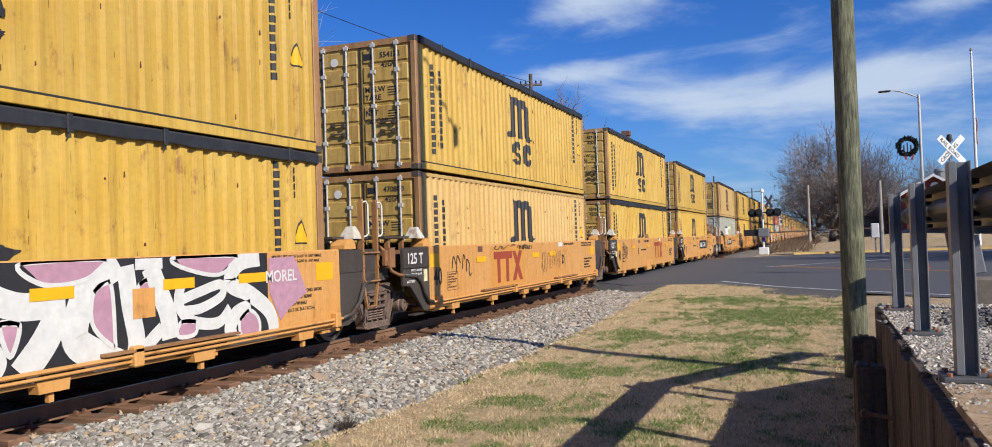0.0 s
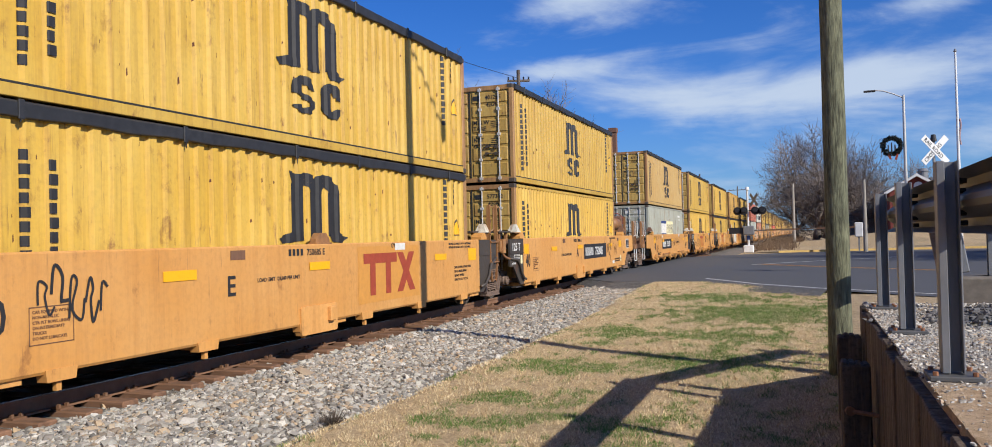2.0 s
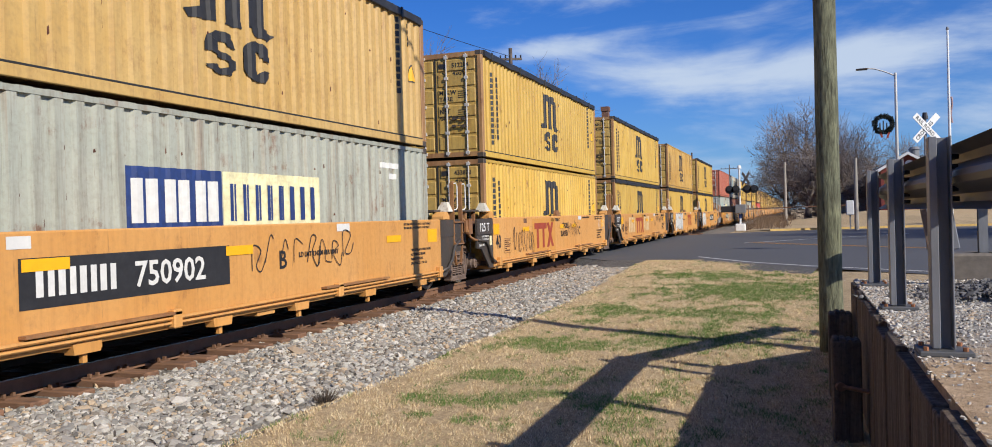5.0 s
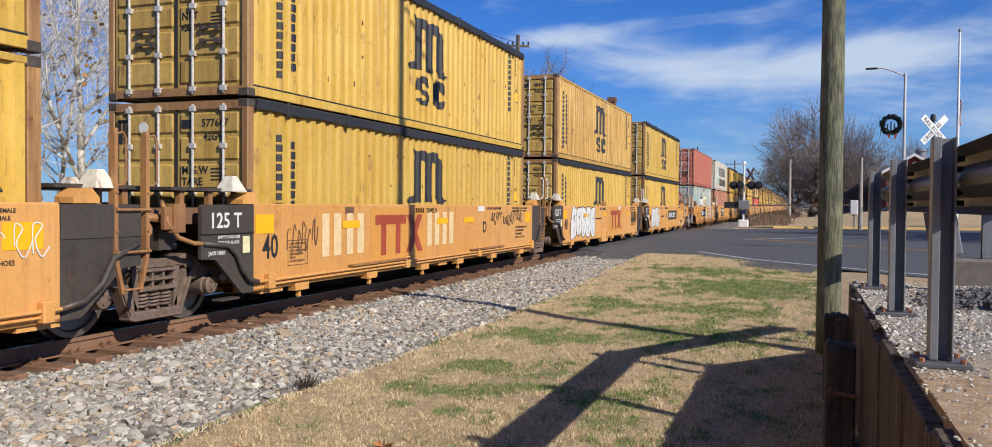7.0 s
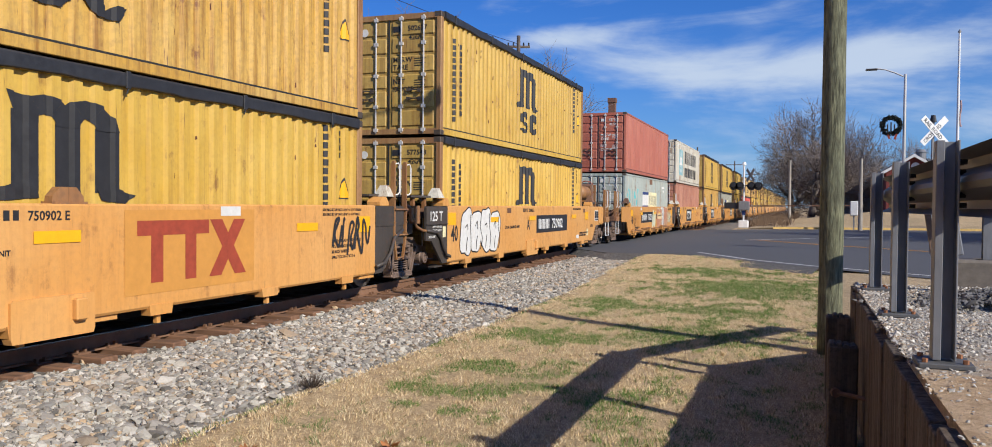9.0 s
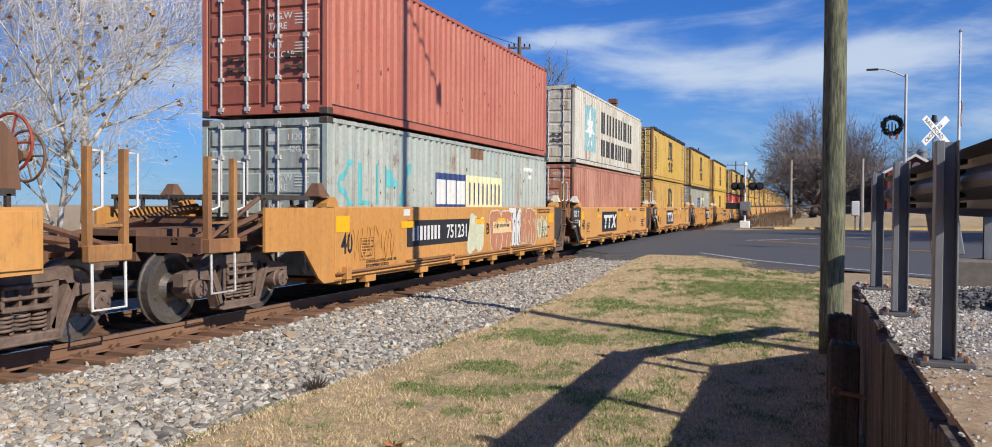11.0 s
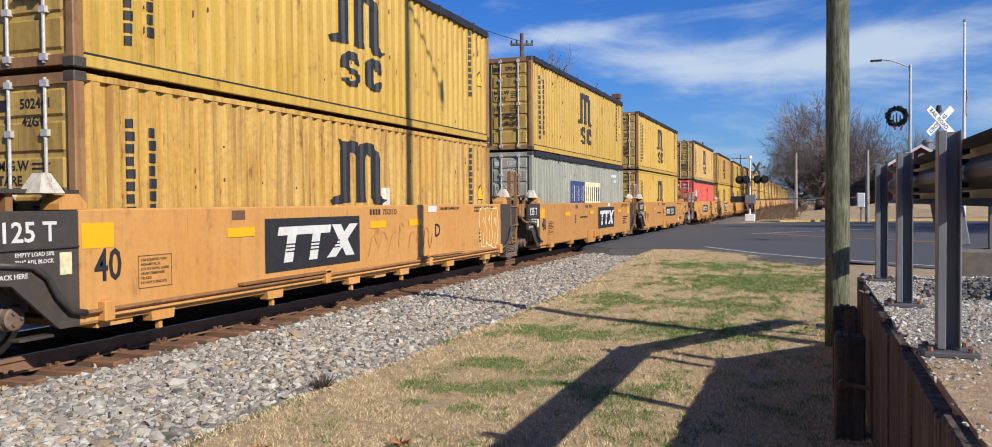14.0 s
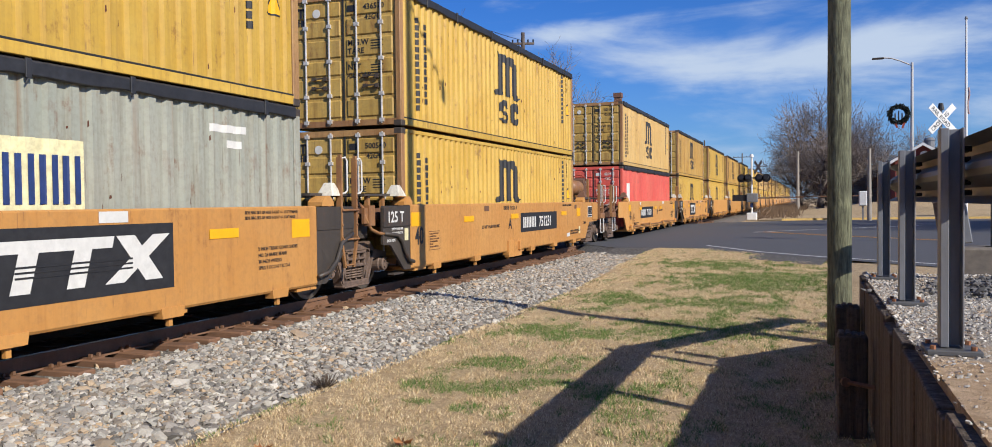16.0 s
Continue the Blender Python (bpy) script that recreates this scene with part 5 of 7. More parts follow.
# track
track = empty("railroad_track", Matrix.Identity(4), "rusty steel rails spiked to stained wooden ties", "railroad track", kind="structure")
for _s in (-1, 1):
    _r = Solid()
    for _x0, _x1, _z0, _z1 in ((-0.07, 0.07, -0.17, -0.15), (-0.011, 0.011, -0.15, -0.04), (-0.036, 0.036, -0.045, -0.002)):
        _r.box(_s * 0.755 + _x0, _s * 0.755 + _x1, -15, 700, _z0, _z1)
    part("rail", _r, STEEL_RAIL, track)
    part("rail_head", Solid().box(_s * 0.755 - 0.028, _s * 0.755 + 0.028, -15, 700, -0.003, 0.0), RAIL_HEAD, track, "worn bright rail head")
_tie = Solid().chamfered(-1.30, 1.30, -0.115, 0.115, -0.36, -0.160, 0.015).mesh("tie")
_plate = Solid().box(-0.17, 0.17, -0.09, 0.09, -0.160, -0.142).box(0.09, 0.13, -0.07, -0.04, -0.15, -0.105).box(0.09, 0.13, 0.04, 0.07, -0.15, -0.105).box(-0.13, -0.09, 0.0, 0.03, -0.15, -0.105).mesh("tie_plate")
for _i in range(130):
    _y = 0.5 + _i * 0.52
    _t = link("tie", _tie, TIE_WOOD, track, at=pose(_rng.uniform(-0.05, 0.08), _y + _rng.uniform(-0.03, 0.03), _rng.uniform(-0.012, 0.012), 0, _rng.uniform(-0.4, 0.4), _rng.uniform(-1.5, 1.5)))
    if _y < 34:
        link("tie_plate", _plate, STEEL_RAIL, _t, at=(0.755, 0, 0))

# road over the crossing
_road = Solid()
_near = [(-12, 44.0), (-1.3, 31.5), (1.0, 29.0), (2.4, 27.2), (4.6, 28.0), (7.0, 25.0), (8.8, 23.0), (10.5, 21.2), (14, 18.2), (22, 13), (60, -6)]
_far_edge = [(-12, 74), (-1.3, 57), (1.2, 55), (3.0, 57.5), (4.6, 60.0), (6.5, 61.8), (9.2, 63.0), (14, 64.5), (22, 66), (40, 68), (90, 72)]
for (_a, _b, _c, _d) in zip(_near, _near[1:], _far_edge[1:], _far_edge):
    _road.add([(*_a, 0.0), (*_b, 0.0), (*_c, 0.0), (*_d, 0.0)], [(0, 1, 2, 3)])
_apron = Solid()
for (_xa, _ya), (_xb, _yb) in zip(_near[1:6], _near[2:7]):
    _apron.add([(_xa, _ya + 0.05, -0.002), (_xb, _yb + 0.05, -0.002), (_xb - 0.2, _yb - 1.5, -0.34 if _xb < 4.5 else -0.06), (_xa - 0.2, _ya - 1.5, -0.34 if _xa < 4.5 else -0.06)], [(0, 1, 2, 3)])
tagged(link("road_shoulder", _apron.mesh("road_shoulder"), ASPHALT_RUBBLE), "broken dark asphalt shoulder at the crossing", "road shoulder", kind="structure")
tagged(link("road", _road.mesh("road"), ASPHALT), "worn grey asphalt road across the railway", "road", kind="structure")


def stripe(name, pts, w, material, z=0.006):
    s = Solid()
    for (xa, ya), (xb, yb) in zip(pts, pts[1:]):
        d = Vector((xb - xa, yb - ya, 0)).normalized()
        n = Vector((-d.y, d.x, 0)) * w / 2
        s.add([(xa + n.x, ya + n.y, z), (xb + n.x, yb + n.y, z), (xb - n.x, yb - n.y, z), (xa - n.x, ya - n.y, z)], [(0, 1, 2, 3)])
    return tagged(link(name, s.mesh(name), material), "painted road line on the asphalt", "road marking", kind="structure")


stripe("road_line", [(5.15, 28.9), (7.0, 25.65), (8.66, 23.7), (9.6, 22.9), (14, 19.0)], 0.12, LINE_WHITE)
stripe("road_line", [(5.94, 40.7), (9.09, 45.1), (14, 51)], 0.15, LINE_WHITE)
stripe("road_line", [(6.1, 41.3), (8.96, 37.4), (13, 33)], 0.12, LINE_YELLOW)
stripe("road_line", [(6.35, 41.4), (9.2, 37.6), (13.2, 33.2)], 0.12, LINE_YELLOW, 0.0065)

# ---- retaining wall, gravel bank and guard rail ----
bank = Solid()
bank.prism([(-40, -0.2), (-40, 0.80), (7.6, 0.80), (8.9, 0.78), (10.4, 0.2), (11.2, -0.2)], 8.86, 60)
tagged(link("gravel_bank", bank.mesh("gravel_bank"), GRAVEL), "raised bank of loose grey gravel behind the wall", "gravel", kind="structure")
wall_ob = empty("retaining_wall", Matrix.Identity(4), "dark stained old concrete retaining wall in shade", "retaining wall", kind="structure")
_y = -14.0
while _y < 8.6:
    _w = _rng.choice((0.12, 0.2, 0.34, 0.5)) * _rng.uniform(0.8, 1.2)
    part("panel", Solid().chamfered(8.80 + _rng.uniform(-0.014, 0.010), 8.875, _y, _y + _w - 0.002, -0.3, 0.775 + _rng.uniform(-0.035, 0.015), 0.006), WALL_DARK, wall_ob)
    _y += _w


def timber_post(x, y, top, seed):
    """A square timber with a split, weathered top."""
    r = random.Random(seed)
    s = Solid()
    s.chamfered(x, x + 0.205, y, y + 0.22, -0.3, top - 0.025, 0.012)
    for k in range(4):
        s.chamfered(x + 0.008 + 0.048 * k, x + 0.052 + 0.048 * k, y + 0.01, y + 0.21, top - 0.06, top - 0.012 + r.uniform(-0.012, 0.012), 0.01)
    return part("timber_post", s, TIMBER, wall_ob, "old dark split square timber post")


for _k, (_yy, _h) in enumerate(((6.62, 0.56), (8.20, 0.58))):
    timber_post(8.545 + 0.03 * _k, _yy, _h, _k)
part("tie_rod", Solid().tube((8.60, 6.60, 0.205), (8.86, 6.55, 0.175), 0.018, 6).tube((8.595, 6.61, 0.205), (8.605, 6.58, 0.205), 0.035, 8), RUST_BROWN, wall_ob)

guard = empty("guard_rail", Matrix.Identity(4), "galvanised steel beam guard rail on bolted posts", "guard rail")


def h_post(y, x=8.98, z=0.83, h=1.02):
    s = Solid()
    s.chamfered(x - 0.050, x - 0.014, y - 0.05, y + 0.05, z, z + h, 0.003)
    s.box(x - 0.016, x + 0.044, y + 0.030, y + 0.038, z, z + h - 0.002)
    s.chamfered(x + 0.041, x + 0.049, y - 0.052, y + 0.05, z, z + h, 0.002)
    p = part("post", s, GALV, guard)
    b = part("base_plate", Solid().chamfered(x - 0.115, x + 0.12, y - 0.12, y + 0.12, z - 0.03, z - 0.004, 0.005), PLATE_STEEL, p)
    for dx in (-0.085, 0.085):
        for dy in (-0.085, 0.085):
            part("bolt", Solid().tube((x + dx, y + dy, z - 0.005), (x + dx, y + dy, z + 0.014), 0.013, 6), BOLT_RUST, p)


for _y in (0.65, 2.57, 4.49, 6.42, 8.33):
    h_post(_y)


def w_beam(x, y0, y1, z0, h=0.31):
    prof = [(0.0, 0.0), (0.075, 0.035), (0.08, 0.075), (0.01, 0.125), (0.0, 0.155), (0.01, 0.185), (0.08, 0.235), (0.075, 0.275), (0.0, 0.31)]
    s = Solid()
    v = [(x + d + o, y, z0 + k * h / 0.31) for y in (y0, y1) for o in (0.0, 0.004) for d, k in prof]
    n = len(prof)
    f = [(i, i + 1, 2 * n + i + 1, 2 * n + i) for i in range(n - 1)] + [(n + i, n + i + 1, 3 * n + i + 1, 3 * n + i) for i in range(n - 1)]
    f += [(0, n, 3 * n, 2 * n), (n - 1, 2 * n - 1, 4 * n - 1, 3 * n - 1)]
    return s.add(v, f)


_gb = part("beam", w_beam(9.04, -14, 8.75, 1.50), BEAM_STEEL, guard, "corrugated steel beam")
for _y in (2.57, 4.49, 6.42):
    for _dz, _dx in ((0.05, 0.05), (0.10, 0.045), (0.21, 0.045), (0.26, 0.05)):
        for _dy in (0.15, 0.25):
            part("bolt", Solid().tube((9.04 + _dx - 0.035, _y + _dy, 1.50 + _dz), (9.04 + _dx, _y + _dy, 1.50 + _dz), 0.014, 6), SEAL, _gb)

# ---- wooden pole ----
pole = empty("utility_pole", pose(8.69, 10.9, 0), "weathered greenish wooden utility pole on the lawn", "utility pole")
part("shaft", Solid().turned([(-0.3 + 0.5 * k, 0.140 - 0.0014 * k + 0.003 * math.sin(k * 2.3)) for k in range(25)], 18), POLE_WOOD, pole, smooth=True)


# ---- moving things ----
def motions():
    for ob, u, z in CONTAINER_MOVES:
        s = unit_start(u)
        walk(ob, [(t, Matrix.Translation((0, s - travel(t), z))) for t in range(0, 17, 2)])
    for w, d in WHEELS:
        walk(w, [(i / 30, Matrix.Translation((0, d, WHEEL_R)) @ Matrix.Rotation(travel(i / 30) / WHEEL_R, 4, "X")) for i in range(0, 481)])

# ---- markings on the cars ----
def smooth(pts, steps=7):
    """A rounded line through the points."""
    p = [Vector(q) for q in ([pts[0]] + list(pts) + [pts[-1]])]
    out = []
    for a, b, c, d in zip(p, p[1:], p[2:], p[3:]):
        for k in range(steps):
            t = k / steps
            out.append(0.5 * (2 * b + (c - a) * t + (2 * a - 5 * b + 4 * c - d) * t * t + (3 * b - a - 3 * c + d) * t ** 3))
    return out + [p[-1]]


def brush(s, pts, width, x, rise=0.0):
    """One painted line of even width on the car side, with rounded bends."""
    line = smooth(pts)
    n, v = len(line) - 1, []
    for k, q in enumerate(line):
        t = line[min(k + 1, n)] - line[max(k - 1, 0)]
        m = Vector((-t.y, t.x)).normalized() * width / 2
        v += [(x + rise * k, q.x + m.x, min(1.492, max(0.36, q.y + m.y))), (x + rise * k, q.x - m.x, min(1.492, max(0.36, q.y - m.y)))]
    s.add(v, [(2 * k, 2 * k + 2, 2 * k + 3, 2 * k + 1) for k in range(n)])


def scribble(root, y0, y1, z0, z1, ink, seed, width=0.022, loops=7):
    """A spray-can tag: a run of hooked, looping strokes."""
    rng = random.Random(seed)
    s = Solid()
    w, h = (y1 - y0) / loops, z1 - z0
    for i in range(loops):
        a = y0 + i * w
        low = z0 + h * rng.uniform(0.0, 0.25)
        pts = [(a + w * rng.uniform(-0.1, 0.2), low + h * rng.uniform(0.0, 0.3)), (a + w * rng.uniform(0.1, 0.45), low + h * rng.uniform(0.55, 0.75)), (a + w * rng.uniform(0.5, 0.9), low + h * rng.uniform(0.4, 0.7)),
               (a + w * rng.uniform(0.2, 0.6), low + h * rng.uniform(0.15, 0.4)), (a + w * rng.uniform(0.6, 0.9), low + h * rng.uniform(-0.1, 0.15)), (a + w * rng.uniform(0.95, 1.2), low + h * rng.uniform(0.1, 0.5))]
        if rng.random() < 0.3:
            pts = pts[:3]
        brush(s, pts, width * rng.uniform(0.8, 1.15), SIDE_X + 0.009 + 0.0012 * i, 0.00003)
    return link("graffiti", s.mesh("graffiti"), ink, root, "spray painted graffiti tag")


def blob_letters(root, y0, y1, z0, z1, count, fill, edge, seed, words="white bubble-shaped graffiti", rim="black graffiti outline"):
    """Fat squarish graffiti shapes, pressed together, with an outline and inner strokes."""
    rng = random.Random(seed)
    w = (y1 - y0) / count
    forms = []
    for i in range(count):
        forms.append((rng.uniform(0, 6), rng.uniform(-0.12, 0.18), rng.uniform(0.46, 0.54), rng.uniform(-0.04, 0.04)))
    for layer, (ink, grow) in enumerate(((edge, 0.032), (fill, 0.0))):
        s = Solid()
        for i, (ph, slant, tall, shift) in enumerate(forms):
            cy, cz, n = y0 + (i + 0.5) * w, (z0 + z1) / 2 + shift, 28
            v = []
            for k in range(n):
                a = 2 * math.pi * k / n
                c, d = math.cos(a), math.sin(a)
                r = 1 / (abs(c) ** 3.4 + abs(d) ** 3.4) ** (1 / 3.4) * (1 + 0.06 * math.sin(3 * a + ph) + 0.05 * math.sin(5 * a + 2 * ph))
                zz = ((z1 - z0) * tall * r + grow) * d
                v.append((SIDE_X + 0.004 + 0.003 * layer + 0.0004 * i, cy + (w * 0.55 * r + grow) * c + slant * zz, min(1.485, max(0.40, cz + zz))))
            s.add(v, [tuple(range(n))])
        link("graffiti", s.mesh("graffiti"), ink, root, words if layer else rim)
    s = Solid()
    for i, (ph, slant, tall, shift) in enumerate(forms):
        cy, cz, h = y0 + (i + 0.5) * w, (z0 + z1) / 2 + shift, z1 - z0
        brush(s, [(cy + w * (0.45 + 0.1 * math.sin(ph)), cz + h * 0.42), (cy + w * 0.38, cz + h * 0.1), (cy + w * (0.5 + 0.1 * math.cos(ph)), cz - h * 0.2), (cy + w * 0.42, cz - h * 0.46)], 0.03, SIDE_X + 0.0105)
        brush(s, [(cy - w * 0.15, cz + h * 0.12), (cy + w * 0.05, cz + h * (0.22 + 0.06 * math.sin(ph))), (cy + w * 0.10, cz + h * 0.05)], 0.028, SIDE_X + 0.0115)
        brush(s, [(cy - w * 0.05, cz - h * 0.45), (cy - w * 0.02 * math.sin(ph), cz - h * 0.25), (cy + w * 0.08, cz - h * 0.12)], 0.03, SIDE_X + 0.0125)
    link("graffiti", s.mesh("graffiti"), edge, root)


def number_panel(root, y0, y1, z0, z1, number):
    on_side(root, "number_panel", [rect(y0, y1, z0, z1)], BLACK_PAINT, 0.004)
    h = (z1 - z0)
    k = (y1 - y0)
    bars = []
    for i in range(4):
        a = y0 + k * (0.06 + 0.085 * i)
        bars += [rect(a, a + k * 0.028, z0 + 0.22 * h, z0 + 0.78 * h), rect(a + k * 0.045, a + k * 0.07, z0 + 0.22 * h, z0 + 0.78 * h)]
    on_side(root, "owner_mark", bars, WHITE_PAINT, 0.007)
    side_words(root, number, y0 + k * 0.47, z0 + 0.22 * h, h * 0.80, WHITE_PAINT, 0.007)


def common_marks(u, car, letter, y_letter, letter_size=0.36):
    kind = "b" if u - 1 in END_UNITS else "mid"
    on_side(car, "reflector", [rect(-0.22, 0.20, 1.10, 1.36)], REFLECTOR, 0.005)
    on_side(car, "reflector", [rect(11.50, 11.95, 1.06, 1.32)], REFLECTOR, 0.005)
    for y in ((2.05, 5.75, 7.2) if u in (1, 5, 6, 9, 10, 11, 14, 15) else (2.3, 5.3, 9.75)):
        on_side(car, "reflector", [rect(y, y + 0.56, 1.12, 1.24)], REFLECTOR, 0.010)
    ob = side_words(car, "40", -0.06, 0.76, 0.47)
    ob.matrix_basis = ob.matrix_basis @ Matrix.Diagonal((0.78, 1, 1, 1))
    side_words(car, letter, y_letter, 0.88, letter_size)
    for k, words in enumerate(("CAR EQUIPPED WITH", "NON-METALLIC", "CTR PLT BOWL LINERS", "ON INTERMEDIATE", "TRUCKS", "DO NOT LUBRICATE")):
        side_words(car, words, 0.58, 0.92 - 0.05 * k, 0.042, RUST_BROWN)
    on_side(car, "stencil_frame", [rect(0.54, 1.06, 0.62, 0.63), rect(0.54, 1.06, 0.975, 0.985), rect(0.54, 0.55, 0.62, 0.985), rect(1.05, 1.06, 0.62, 0.985)], RUST_BROWN, 0.0045)
    if letter == "A":
        side_words(car, "LD LMT 124,600 PER UNIT", 3.35, 0.94, 0.10)
    else:
        side_words(car, "LD LMT 124200 PER UNIT" if letter == "B" else "LOAD LIMIT 124,600 PER UNIT", {"E": 4.05, "B": 6.95}.get(letter, 8.6), 1.02 if letter in "BE" else 1.40, 0.10 if letter == "B" else 0.075, depth=0.013 if letter == "B" else 0.004)
    if letter == "A":
        return
    side_words(car, 'SIDE BRG SET-UP HGT 5-1/16" +/- 1/16" FEMALE', 10.45, 1.41, 0.058)
    side_words(car, 'SIDE BRG SET-UP HGT 5-3/16" +/- 1/16" MALE', 10.45, 1.34, 0.058)
    for k, words in enumerate(("2 INCH TREAD COND. SHOES", "NO. 24 BRAKE BEAMS", "38 INCH WHEELS", "SPRG 7 OC D-5 7 IC D-6")):
        side_words(car, words, 10.72, 0.92 - 0.085 * k, 0.068)
    on_side(car, "notice", [rect(8.05, 8.45, 1.36, 1.48)], WHITE_PAINT, 0.006)


for _u in range(0, 16):
    _car = TRAIN[_u][0]
    _let = LOADS.get(_u, (0, "C"))[1]
    common_marks(_u, _car, _let, {"A": 5.12, "B": 6.45, "C": 8.05, "D": 8.35, "E": 3.42}[_let])

for _u in range(0, 16):
    _car, _let = TRAIN[_u][0], LOADS.get(_u, (0, "C"))[1]
    _at = 5.75 if _u in (10, 11, 15) else 4.78
    if _let != "B":
        on_side(_car, "owner_mark", [rect(_at + 0.10 * k, _at + 0.065 + 0.10 * k, 1.345, 1.44) for k in range(4)], BLACK_PAINT, 0.004)
        side_words(_car, ("750685", "750902", "751231", "751059")[(_u + 1) // 5] + " " + _let, _at + 0.46, 1.345, 0.13)
    if _let == "A":
        side_words(_car, "LOAD LIMIT 124,600 PER UNIT", 9.9, 1.39, 0.075)
        for _k, _words in enumerate(("CONTROLLED INTERCHANGE CAR", "SEE EQUIPMENT REGISTER")):
            side_words(_car, _words, 10.75, 0.60 - 0.075 * _k, 0.075)
        side_words(_car, "L 261-6", LEN + 0.10, 0.80, 0.12, depth=0.0)
        on_side(_car, "notice", [rect(10.35, 10.68, 0.47, 0.58)], WHITE_PAINT, 0.005)
        on_side(_car, "notice", [rect(11.25, 11.5, 1.30, 1.42)], RUST_BROWN, 0.005)
        on_side(_car, "inspection_label", [rect(11.75, 11.92, 0.52, 0.74)], CREAM_PAINT, 0.005)
    if _let == "B":
        for _k, _words in enumerate(("CONTROLLED INTERCHANGE CAR", "SEE EQUIPMENT REGISTER")):
            side_words(_car, _words, 0.75, 0.56 - 0.07 * _k, 0.07)
    on_side(_car, "notice", [rect(2.15, 2.42, 1.34, 1.46) if _let in "BCD" else rect(3.5, 3.8, 1.33, 1.45)], WHITE_PAINT if _let == "B" else RUST_BROWN, 0.005)

CAR_PATCH = plain("fresher yellow paint patch", (0.57, 0.265, 0.055), 0.55, var=0.12)
for _u, _y in ((1, 3.07), (2, 6.91), (5, 3.1), (6, 3.16), (7, 6.63)):
    maker_mark(TRAIN[_u][0], _y, 0.62, 1.93, 0.70, MAROON_PAINT, CAR_PATCH)
for _u, _y in ((10, 3.07), (11, 3.02), (12, 6.75), (15, 3.0)):
    maker_mark(TRAIN[_u][0], _y, 0.72, 2.2, 0.50, WHITE_PAINT, BLACK_PAINT)
    _o = [rect(_y + 0.30, _y + 1.75, z, z + 0.020) for z in (0.86, 0.91, 0.96)]
    on_side(TRAIN[_u][0], "owner_mark", _o, BLACK_PAINT, 0.010)
for _u, _a, _b, _n in ((3, 6.06, 9.33, "750685"), (4, 2.27, 5.37, "750902"), (8, 5.97, 9.19, "750902"), (9, 2.3, 6.2, "751231"), (13, 6.04, 9.28, "751231"), (14, 2.3, 5.4, "751059")):
    number_panel(TRAIN[_u][0], _a, _b, 0.76, 1.25, _n)
side_words(TRAIN[2][0], "GWG52", 7.9, 1.40, 0.12)

# the mural on the first car
_c = TRAIN[0][0]
on_side(_c, "graffiti", [rect(5.6, 10.35, 0.37, 1.49)], BLACK_PAINT, 0.005, "large white, black and mauve graffiti mural")
on_side(_c, "graffiti", [[(10.38, 1.42), (10.96, 1.43), (11.26, 0.92), (10.82, 0.72), (10.62, 0.57), (10.38, 0.97)]], MAUVE_PAINT, 0.0058)
_mural = Solid()
for _k, (_w, _line) in enumerate((
    (0.26, [(6.36, 1.18), (6.66, 1.08), (7.15, 1.08)]),
    (0.30, [(7.08, 1.00), (6.90, 0.72), (6.66, 0.46)]),
    (0.10, [(6.36, 0.79), (6.46, 0.60), (6.36, 0.44)]),
    (0.32, [(7.85, 1.45), (7.49, 1.27), (7.29, 0.94), (7.27, 0.69), (7.54, 0.51), (7.80, 0.39)]),
    (0.24, [(7.91, 1.41), (7.97, 0.99), (8.05, 0.59), (7.97, 0.38)]),
    (0.26, [(8.26, 1.39), (8.41, 1.08), (8.52, 0.83), (8.55, 0.57)]),
    (0.16, [(8.09, 0.45), (8.29, 0.61), (8.43, 0.70)]),
    (0.12, [(8.68, 0.98), (9.02, 1.06), (9.41, 1.13), (9.42, 0.99), (9.06, 0.87), (8.75, 0.86)]),
    (0.22, [(10.18, 1.43), (9.78, 1.38), (9.58, 1.14), (9.98, 0.97), (10.38, 0.70), (10.42, 0.39), (10.02, 0.37), (9.70, 0.38), (9.57, 0.57), (9.70, 0.74), (9.98, 0.80)]),
    (0.14, [(8.75, 1.19), (8.68, 0.96), (8.88, 0.74), (9.34, 0.67), (9.58, 0.83)]),
)):
    brush(_mural, _line, _w, SIDE_X + 0.0062 + 0.0004 * _k)
link("graffiti", _mural.mesh("graffiti"), WHITE_PAINT, _c, "broad white graffiti strokes")
_mauve = [
    [(6.44, 0.94), (6.64, 0.92), (6.54, 0.64)],
    [(7.49, 1.16), (7.70, 1.26), (7.75, 0.68), (7.72, 0.59), (7.47, 0.83)],
    [(6.66, 1.48), (7.66, 1.49), (7.38, 1.29), (6.90, 1.27)],
    [(8.65, 1.48), (9.74, 1.47), (9.38, 1.25), (8.75, 1.36)],
    [(8.72, 0.74), (8.96, 0.72), (8.94, 0.58), (8.67, 0.58)],
    [(9.76, 0.66), (9.94, 0.77), (10.13, 0.65), (10.14, 0.46), (9.95, 0.38), (9.77, 0.49)],
    [(8.10, 1.20), (8.21, 1.25), (8.26, 1.13), (8.09, 1.13)],
    [(8.68, 0.38), (9.22, 0.38), (9.34, 0.37), (8.68, 0.37)],
]
_rims = Solid()
for _poly in _mauve:
    brush(_rims, _poly + _poly[:2], 0.05, SIDE_X + 0.0112)
link("graffiti", _rims.mesh("graffiti"), WHITE_PAINT, _c)
on_side(_c, "graffiti", _mauve, MAUVE_PAINT, 0.0105)
on_side(_c, "reflector", [rect(6.75, 7.25, 1.12, 1.24), rect(8.45, 8.95, 1.12, 1.24)], REFLECTOR, 0.0125)
